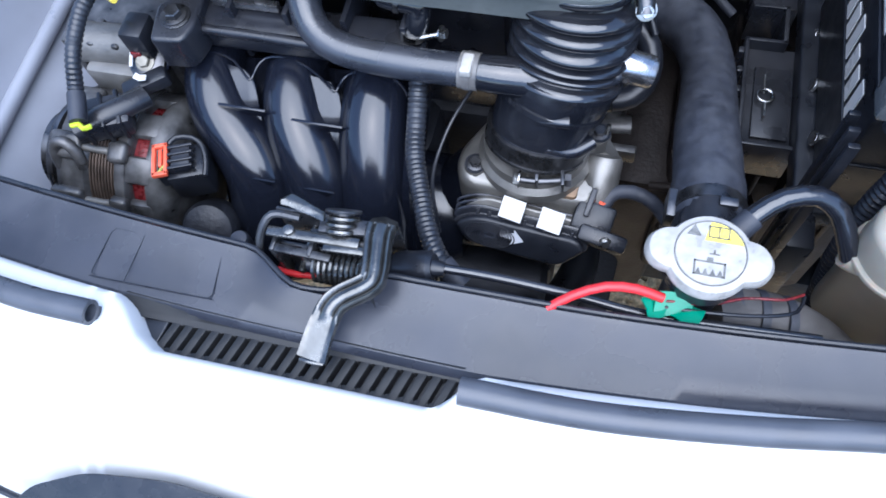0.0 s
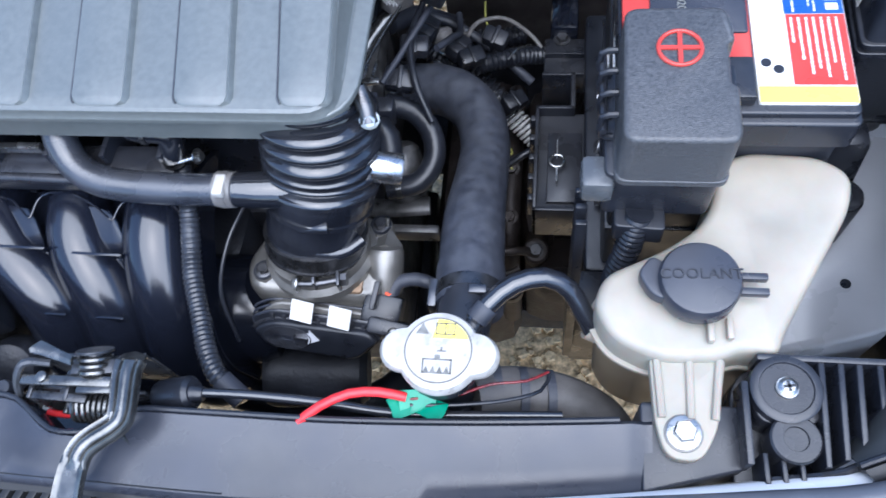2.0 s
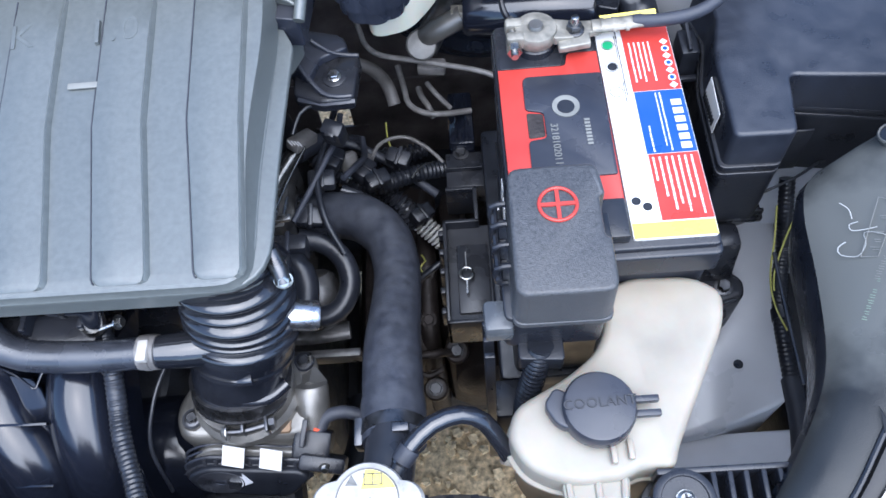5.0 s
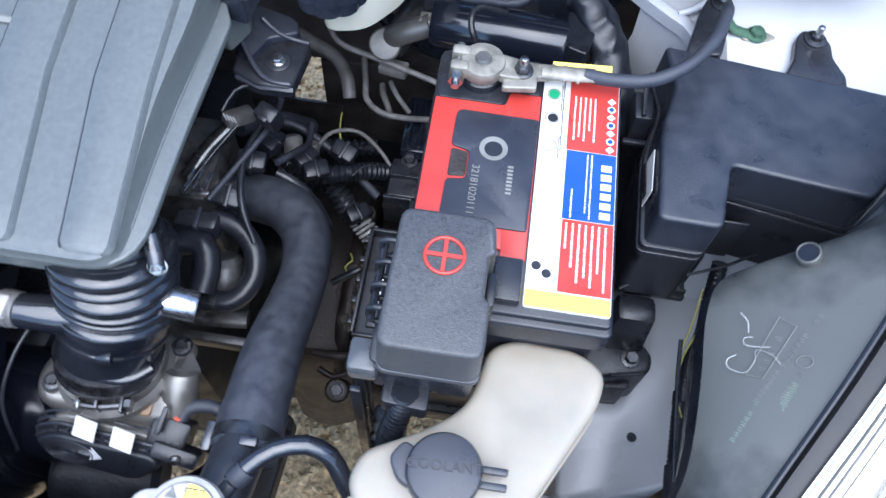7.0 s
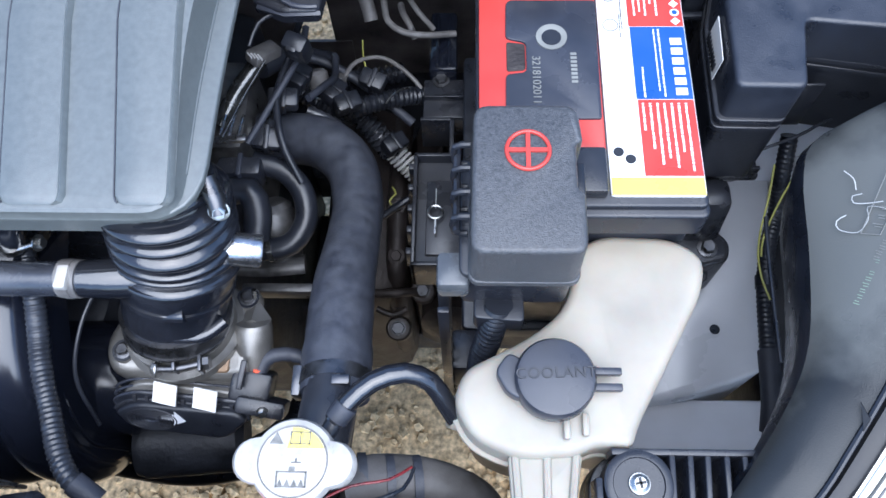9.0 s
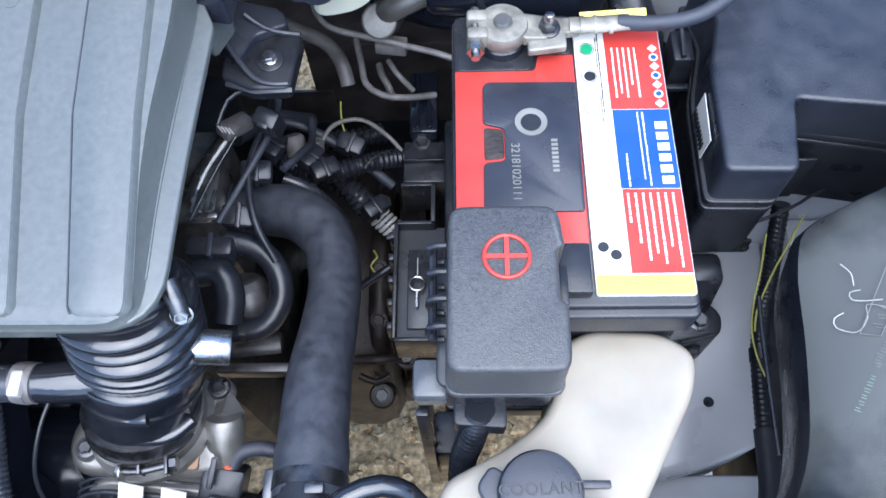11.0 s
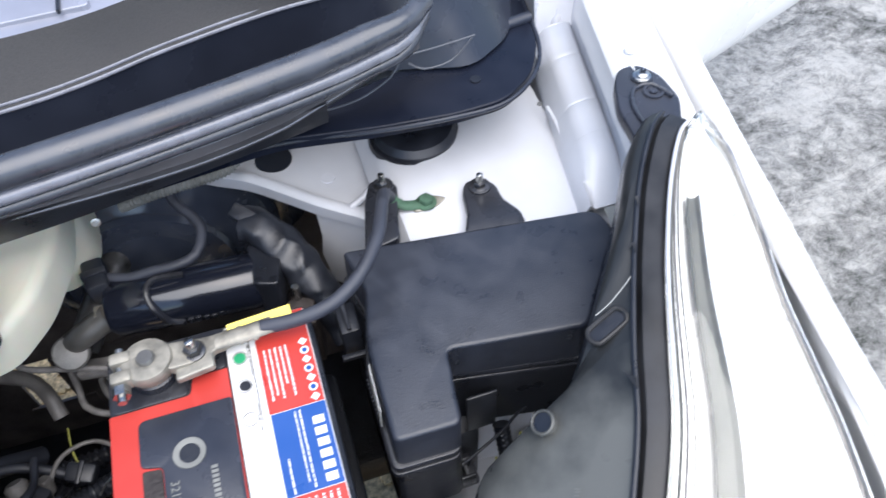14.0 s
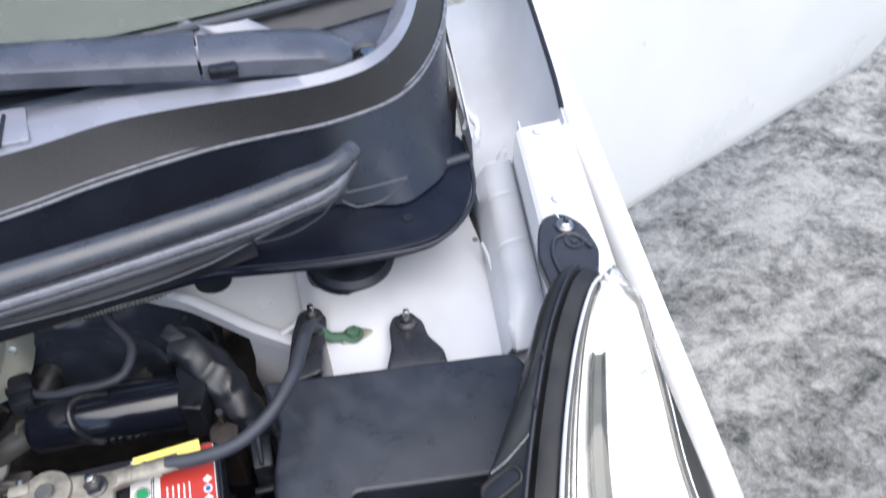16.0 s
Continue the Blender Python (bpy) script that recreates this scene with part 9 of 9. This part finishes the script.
# ---- alternator ----
def build_alternator():
    al = thing("alternator", (-0.30, 0.23, 0.54), "grimy cast alternator with red windings and black connectors", "alternator")
    ax = Matrix.Translation((0, 0.236, 0.632)) @ pose(0, 0, 0, 0, 90, 0) @ Matrix.Translation((0, 0, -0.0785)) @ Matrix.Diagonal((0.95, 0.95, 0.735, 1))
    teeth = []
    for i in range(9):
        x = -0.337 + 0.0034 * i
        teeth += [(0.0555, x), (0.0585, x + 0.0006), (0.0585, x + 0.0022), (0.0555, x + 0.0028)]
    part("stator", lathe(teeth, ax, 48), STATOR, al, "brown laminated stator", 25)
    part("winding", lathe([(0.044, -0.312), (0.0505, -0.310), (0.0520, -0.296), (0.0505, -0.280), (0.044, -0.276)], ax, 60, lambda a: 1 + 0.012 * math.sin(60 * a)), WINDING, al, "dark red enamelled windings")
    part("front_bell", lathe([(0.02, -0.384), (0.050, -0.381), (0.0590, -0.372), (0.0610, -0.362), (0.0610, -0.341), (0.0575, -0.337), (0.0, -0.337)], ax, 48), CAST_GREY, al, "grey cast front bell")
    part("rear_band", lathe([(0.0560, -0.308), (0.0605, -0.307), (0.0612, -0.303), (0.0612, -0.296), (0.0590, -0.294), (0.052, -0.294)], ax, 48), CAST_GREY, al)
    part("rear_bell", lathe([(0.050, -0.277), (0.0590, -0.275), (0.0600, -0.268), (0.0560, -0.258), (0.046, -0.252), (0, -0.250)], ax, 48), CAST_GREY, al, "grey cast rear bell")
    part("core", lathe([(0.0, -0.31), (0.043, -0.31), (0.043, -0.262), (0, -0.262)], ax, 30), DEEP_BLACK, al)
    for i in range(10):
        a = radians(15 + 36 * i)
        y, z = math.cos(a), math.sin(a)
        m = Matrix.Translation((-0.2885, 0.236 + 0.0530 * y, 0.632 + 0.0530 * z)) @ Matrix(((1, 0, 0), (0, -z, y), (0, y, z))).to_4x4()
        part("rear_spoke", box_at(m, (0.026, 0.020, 0.008), 0.003), CAST_GREY, al)
    for a, wd in ((72, 0.018), (112, 0.020), (152, 0.020), (192, 0.018)):
        y, z = math.cos(radians(a)), math.sin(radians(a))
        m = Matrix.Translation((0, 0.236 + 0.0585 * y, 0.632 + 0.0585 * z)) @ Matrix(((1, 0, 0), (0, -z, y), (0, y, z))).to_4x4()
        part("bolt_lug", box_at(m @ Matrix.Translation((-0.3425, 0, 0)), (0.026, wd, 0.010), 0.004, 3), CAST_GREY, al)
        part("bolt_lug", box_at(m @ Matrix.Translation((-0.301, 0, 0)), (0.015, wd * 0.8, 0.010), 0.004, 3), CAST_GREY, al)
        part("through_bolt", tube([m @ Vector((-0.335, 0, -0.001)), m @ Vector((-0.300, 0, -0.001))], 0.0028, 10, 0.02), DIRTY_ALU, al)
    ring = tube([(-0.340 + 0.010 * math.cos(t * 0.5236), 0.205 + 0.006 * math.sin(t * 0.5236), 0.680 + 0.016 * math.sin(t * 0.5236)) for t in range(13)], 0.0042, 10, 0.004)
    part("hanger_eye", ring, CAST_GREY, al, "grey cast hanger eye")
    part("fan_disc", lathe([(0.0, -0.396), (0.047, -0.396), (0.0485, -0.393), (0.0485, -0.388), (0.03, -0.384), (0, -0.384)], ax, 44), DARK_STEEL, al, "dark fan disc")
    part("pulley", lathe([(0.03, -0.418), (0.034, -0.416), (0.034, -0.398), (0.02, -0.394)], ax, 32), DARK_STEEL, al)
    part("rear_cap", lathe([(0.0, 0), (0.0165, 0), (0.0175, 0.003), (0.0175, 0.016), (0.0155, 0.020), (0.0120, 0.0205), (0.0115, 0.0190), (0, 0.0190)], axis_pose((-0.262, 0.206, 0.600), (0.25, -0.45, 0.85)), 30), PLAIN_BLACK, al, "round black rear cap")
    part("regulator", lathe([(0, 0), (0.019, 0), (0.021, 0.004), (0.021, 0.018), (0.018, 0.024), (0.011, 0.027), (0, 0.028)], axis_pose((-0.240, 0.196, 0.628), (0.15, -0.55, 0.82)), 30), BLOCK_DARK, al, "round black rear cap")
    # an upright plug, its orange lock on the side away from the manifold
    pm = Matrix.Translation((-0.2575, 0.2110, 0.690)) @ pose(0, 0, 0, 0, 0, 21)
    def at_plug(lo, hi, bev=0.0006):
        bm = block(lo, hi, bev)
        bm.transform(pm)
        return bm
    pg = part("plug", at_plug((-0.004, -0.013, -0.030), (0.024, 0.014, -0.001), 0.003), DEEP_BLACK, al, "black plug with an orange lock")
    part("plug_block", at_plug((0.002, -0.010, -0.002), (0.016, 0.011, 0.006), 0.002), PLAIN_BLACK, pg)
    for y in (-0.0095, -0.0040, 0.0015, 0.0070):
        part("plug_rib", at_plug((0.0005, y, 0.0), (0.0180, y + 0.0022, 0.0075), 0.0006), PLAIN_BLACK, pg)
    hood = tube([(0.001, 0.012, 0.005), (0.006, 0.0165, 0.005), (0.017, 0.0155, 0.003), (0.0235, 0.008, 0.001), (0.0250, -0.004, -0.001), (0.0235, -0.013, -0.003)], 0.0020, 8)
    hood.transform(pm)
    part("plug_hood", hood, DEEP_BLACK, pg)
    orr = B()
    for lo, hi in (((-0.0105, -0.0125, 0.003), (-0.0080, 0.0125, 0.007)), ((-0.0022, -0.0125, 0.003), (0.0003, 0.0125, 0.007)), ((-0.0105, 0.0098, 0.003), (0.0003, 0.0128, 0.007)), ((-0.0105, -0.0128, 0.003), (0.0003, -0.0098, 0.007))):
        absorb(orr, at_plug(lo, hi))
    part("orange_lock", orr, ORANGE, pg, "orange locking frame")
    part("lock_core", at_plug((-0.0085, -0.0105, -0.012), (-0.0018, 0.0105, 0.001), 0), DEEP_BLACK, pg)
    part("lock_tongue", at_plug((-0.0064, -0.0050, -0.004), (-0.0040, 0.0090, 0.0055)), ORANGE, pg)
    part("yellow_core", tube([tuple(pm @ Vector(q)) for q in ((-0.0080, -0.0105, 0.0035), (-0.0050, -0.0090, 0.0060), (-0.0010, -0.0050, 0.0060))], 0.0010, 6), WIRE_YELLOW, pg)
    bt = part("boot", tube([(-0.322, 0.216, 0.708), (-0.306, 0.228, 0.711), (-0.294, 0.240, 0.709), (-0.286, 0.252, 0.705)], 0.0088, 14, flat=0.85), PLAIN_BLACK, al, "black terminal boot")
    part("boot_head", box_at(Matrix.Translation((-0.3100, 0.2300, 0.7040)) @ pose(0, 0, 0, 5, 6, 28), (0.040, 0.026, 0.020), 0.004), PLAIN_BLACK, bt)
    for k in (-0.010, 0.002, 0.013):
        part("boot_rib", box_at(Matrix.Translation((-0.3100, 0.2300, 0.7045)) @ pose(0, 0, 0, 5, 6, 28) @ Matrix.Translation((k, 0, 0)), (0.0030, 0.0285, 0.0225), 0.001), DEEP_BLACK, bt)
    part("strap_link", box_at(Matrix.Translation((-0.290, 0.263, 0.7035)) @ pose(0, 0, 0, 0, -5, 35), (0.034, 0.013, 0.012), 0.003), DEEP_BLACK, al)
    # white patches painted where the bare metal glints
    part("metal_glint", slab([(-0.2950, 0.2600), (-0.2895, 0.2585), (-0.2850, 0.2600), (-0.2860, 0.2640), (-0.2905, 0.2632), (-0.2945, 0.2648)], 0.7130, 0.7142, 0.0003, 2), WHITE_LABEL, al, "glint of the strap's metal, painted as a white patch")
    part("metal_glint", box_at(Matrix.Translation((-0.3030, 0.2770, 0.7140)) @ pose(0, 0, 0, 0, 0, -68), (0.017, 0.0022, 0.001)), WHITE_LABEL, al)
    alone("cable_tie", tube([(-0.3155, 0.2140, 0.724), (-0.3120, 0.2095, 0.726), (-0.3075, 0.2110, 0.7265), (-0.3035, 0.2085, 0.726), (-0.3005, 0.2120, 0.724)], 0.0019, 8), LIME, "bright yellow-green cable tie on the loom", "cable tie")
    alone("yellow_tag", tube([(-0.344, 0.303, 0.749), (-0.338, 0.300, 0.751), (-0.330, 0.299, 0.751), (-0.320, 0.301, 0.748), (-0.312, 0.299, 0.750), (-0.304, 0.295, 0.751)], 0.0024, 10), YELLOW_LABEL, "bright yellow plastic tag behind the loom", "tag")
    # bracket and casting behind the alternator
    em = thing("engine_mount_casting", (-0.33, 0.33, 0.55), "grey ribbed cast engine bracket behind the alternator", "engine bracket")
    part("casting", block((-0.375, 0.292, 0.56), (-0.285, 0.36, 0.71), 0.012), CAST_GREY, em)
    for i in range(4):
        part("casting_rib", block((-0.360 + 0.020 * i, 0.280, 0.60), (-0.353 + 0.020 * i, 0.304, 0.718), 0.002), CAST_GREY, em)
    part("sensor_plug", block((-0.303, 0.277, 0.712), (-0.285, 0.299, 0.738), 0.003), DEEP_BLACK, em)
    part("plug_seal", block((-0.3010, 0.2760, 0.714), (-0.2930, 0.2790, 0.720), 0.001), WINDING, em, "dull red plug seal")
    part("barrel", tube([(-0.352, 0.290, 0.706), (-0.318, 0.292, 0.706), (-0.290, 0.293, 0.706)], 0.015, 20), DIRTY_ALU, em, "pale cast barrel")
    part("barrel_web", block((-0.345, 0.268, 0.66), (-0.300, 0.284, 0.702), 0.004), DIRTY_ALU, em)


build_alternator()


# ---- loose wiring in the gap behind the hose ----
def build_wiring():
    sp = thing("coil_spring", (0.115, 0.517, 0.49), "bright coil spring on the shift cable end", "spring")
    h = []
    d = Vector((0.72, -0.55, -0.40)).normalized()
    u = d.cross(Vector((0, 0, 1))).normalized()
    v = u.cross(d)
    for i in range(90):
        a = i * 0.5
        h.append(tuple(Vector((0.108, 0.520, 0.497)) + d * (0.00040 * i) + u * 0.0100 * math.cos(a) + v * 0.0100 * math.sin(a)))
    part("coil", tube(h, 0.0018, 6, 0.003), WHITE_LABEL, sp, "pale coated coil")
    part("rod", tube([(0.075, 0.548, 0.512), (0.110, 0.521, 0.496), (0.150, 0.490, 0.475)], 0.004, 10), DARK_STEEL, sp)
    bootp = thing("shift_cable", (0.07, 0.55, 0.50), "black ribbed shift cable boots", "cable")
    part("boot", tube([(0.104, 0.521, 0.500), (0.091, 0.528, 0.520), (0.074, 0.540, 0.535), (0.055, 0.555, 0.55)], ribbed(0.0125, 0.006, 0.35), 16, 0.0012), SATIN_HOSE, bootp)
    part("boot", tube([(0.118, 0.575, 0.555), (0.095, 0.565, 0.560), (0.070, 0.560, 0.565), (0.04, 0.545, 0.57)], ribbed(0.0105, 0.007, 0.3), 16, 0.0014), HOSE_GLOSS, bootp)
    part("cable_tube", tube([(0.05, 0.585, 0.56), (0.02, 0.56, 0.60), (0.0, 0.53, 0.62)], 0.009, 12), RUBBER, bootp)
    wires = [([(0.058, 0.500, 0.72), (0.045, 0.492, 0.69), (0.037, 0.456, 0.685), (0.044, 0.418, 0.68), (0.057, 0.395, 0.66)], 0.0028, DEEP_BLACK), ([(0.060, 0.500, 0.71), (0.053, 0.492, 0.69), (0.046, 0.475, 0.688), (0.033, 0.446, 0.685), (0.018, 0.416, 0.68)], 0.0026, RUBBER),
             ([(0.030, 0.475, 0.702), (0.017, 0.444, 0.70), (0.006, 0.409, 0.70)], 0.0011, LEVER),
             ([(0.060, 0.512, 0.565), (0.066, 0.530, 0.58), (0.068, 0.547, 0.585), (0.078, 0.565, 0.585), (0.102, 0.573, 0.58), (0.128, 0.556, 0.575), (0.145, 0.54, 0.56)], 0.0021, WIRE_GREY), ([(0.082, 0.590, 0.585), (0.083, 0.575, 0.582), (0.087, 0.559, 0.58), (0.098, 0.540, 0.575)], 0.0009, WIRE_YELLOW),
             ([(0.108, 0.478, 0.50), (0.112, 0.468, 0.505), (0.106, 0.460, 0.505), (0.113, 0.452, 0.50)], 0.0010, WIRE_YELLOW), ([(0.105, 0.42, 0.55), (0.125, 0.43, 0.56), (0.150, 0.445, 0.56)], 0.0035, DEEP_BLACK),
             ([(0.01, 0.545, 0.590), (0.021, 0.538, 0.585), (0.046, 0.522, 0.580), (0.070, 0.518, 0.575), (0.090, 0.524, 0.575), (0.116, 0.535, 0.570), (0.14, 0.545, 0.56)], 0.0092, DEEP_BLACK), ([(0.04, 0.50, 0.60), (0.06, 0.495, 0.59), (0.075, 0.49, 0.57), (0.085, 0.485, 0.54)], 0.0060, SATIN_HOSE),
             ([(0.02, 0.56, 0.60), (0.05, 0.56, 0.59), (0.09, 0.545, 0.57), (0.13, 0.52, 0.55)], 0.0045, RUBBER), ([(0.05, 0.485, 0.64), (0.06, 0.505, 0.63), (0.064, 0.53, 0.61), (0.06, 0.56, 0.60)], 0.0032, RUBBER)]
    for pts, r, mat in wires:
        kind = {WIRE_YELLOW: "thin yellow wire", WIRE_GREY: "grey sheathed lead", LEVER: "thin steel wire"}.get(mat, "black sheathed lead")
        thick = r > 0.009
        alone("engine_lead", tube(pts, ribbed(r, 0.0045, 0.16) if thick else r, 14 if thick else 10, 0.0012 if thick else 0.006), mat, kind + " in the gap beside the battery", "wire", "engine leads")
    st = thing("steel_pipe", (0.0, 0.48, 0.64), "short shiny steel water pipe with a grey clip", "pipe")
    part("pipe", tube([(0.020, 0.505, 0.676), (0.010, 0.490, 0.670), (-0.003, 0.470, 0.664), (-0.014, 0.448, 0.655)], 0.0070, 16), LEVER, st)
    for x in (-0.008, -0.001, 0.006):
        part("clamp_pin", tube([(x, 0.432, 0.668), (x + 0.0006, 0.452, 0.664)], 0.0014, 8), STUB_STEEL, st, "bright hose clamp wire")
    part("clamp_strap", box_at(Matrix.Translation((-0.001, 0.4300, 0.664)) @ pose(0, 0, 0, 0, 0, 6), (0.024, 0.006, 0.004), 0.001), STUB_STEEL, st)
    part("clip", box_at(Matrix.Translation((0.022, 0.496, 0.684)) @ pose(0, 0, 0, 0, 20, 50), (0.026, 0.014, 0.010), 0.002), WIRE_GREY, st, "grey clip")
    for i in range(4):
        part("clip_tooth", box_at(Matrix.Translation((0.014 + 0.0028 * i, 0.488 - 0.0006 * i, 0.692)) @ pose(0, 0, 0, 0, 0, 40), (0.0010, 0.006, 0.002)), WHITE_LABEL, st)
    cs = thing("sensor_plugs", (0.07, 0.50, 0.60), "cluster of dark sensor plugs with a grey cap", "connector")
    for x, y, z, a, mat in ((0.075, 0.508, 0.600, 30, DEEP_BLACK), (0.062, 0.52, 0.60, 60, PLAIN_BLACK), (0.095, 0.54, 0.590, -20, DEEP_BLACK), (0.035, 0.47, 0.66, 5, PLAIN_BLACK), (0.040, 0.505, 0.64, 70, DEEP_BLACK), (0.113, 0.50, 0.545, 40, DEEP_BLACK), (0.030, 0.425, 0.672, 0, PLAIN_BLACK)):
        body = part("plug", box_at(Matrix.Translation((x, y, z)) @ pose(0, 0, 0, 15, 10, a), (0.024, 0.016, 0.016), 0.003), mat, cs)
        part("plug_rib", box_at(Matrix.Translation((x, y, z)) @ pose(0, 0, 0, 15, 10, a), (0.004, 0.019, 0.019), 0.001), mat, body)
    part("grey_cap", lathe([(0, 0), (0.0090, 0), (0.0095, 0.003), (0.0095, 0.018), (0.0068, 0.021), (0, 0.021)], axis_pose((0.048, 0.530, 0.585), (-0.15, 0.6, 0.7)), 20), WIRE_GREY, cs, "grey round sensor cap")
    part("small_cap", lathe([(0, 0), (0.0060, 0), (0.0065, 0.002), (0.0065, 0.013), (0.005, 0.015), (0, 0.015)], axis_pose((0.0635, 0.538, 0.578), (0, 0.4, 0.9)), 16), WIRE_GREY, cs)
    part("cap_ring", tube([(0.040, 0.520, 0.598), (0.048, 0.513, 0.600), (0.058, 0.514, 0.598)], 0.0011, 6), STEEL, cs, "bright spring ring")
    part("bright_clip", tube([(0.108, 0.516, 0.588), (0.114, 0.524, 0.590), (0.121, 0.531, 0.588), (0.129, 0.535, 0.586)], 0.0010, 6), STEEL, cs, "bright wire clip")
    # harness beside the chassis rail
    hr = thing("lamp_harness", (0.44, 0.36, 0.58), "black corrugated harness with a yellow-green wire beside the rail", "wiring loom")
    part("sheath", tube([(0.430, 0.440, 0.655), (0.430, 0.418, 0.63), (0.432, 0.400, 0.605), (0.424, 0.376, 0.60), (0.418, 0.353, 0.60), (0.414, 0.331, 0.60), (0.410, 0.289, 0.60), (0.407, 0.249, 0.60), (0.405, 0.22, 0.59)], ribbed(0.0068, 0.004, 0.10), 14, 0.0012), DEEP_BLACK, hr)
    part("wire", tube([(0.419, 0.420, 0.645), (0.414, 0.395, 0.635), (0.406, 0.370, 0.630), (0.402, 0.350, 0.628), (0.403, 0.332, 0.626), (0.409, 0.318, 0.62)], 0.0008, 8), WIRE_YELLOW, hr, "yellow-green wire")
    part("wire", tube([(0.440, 0.425, 0.665), (0.428, 0.405, 0.655), (0.416, 0.385, 0.645), (0.405, 0.362, 0.636), (0.4025, 0.348, 0.632)], 0.0008, 8), WIRE_YELLOW, hr)
    part("tape_band", tube([(0.4165, 0.345, 0.600), (0.4155, 0.335, 0.600)], 0.0082, 14), DEEP_BLACK, hr)
    part("tape_sleeve", tube([(0.4095, 0.284, 0.600), (0.4070, 0.249, 0.60), (0.405, 0.225, 0.592)], 0.0080, 14), RUBBER, hr, "black tape sleeve")
    part("guide_strip", tube([(0.386, 0.352, 0.690), (0.384, 0.330, 0.690), (0.382, 0.295, 0.690), (0.380, 0.25, 0.690)], 0.0016, 8), PLAIN_BLACK, hr)
    alone("fuse_lead", tube([(0.340, 0.386, 0.69), (0.354, 0.394, 0.69), (0.386, 0.404, 0.69), (0.420, 0.418, 0.69), (0.437, 0.428, 0.69), (0.456, 0.436, 0.69)], 0.0012, 8), DEEP_BLACK, "thin black lead under the fuse box", "wire")


build_wiring()
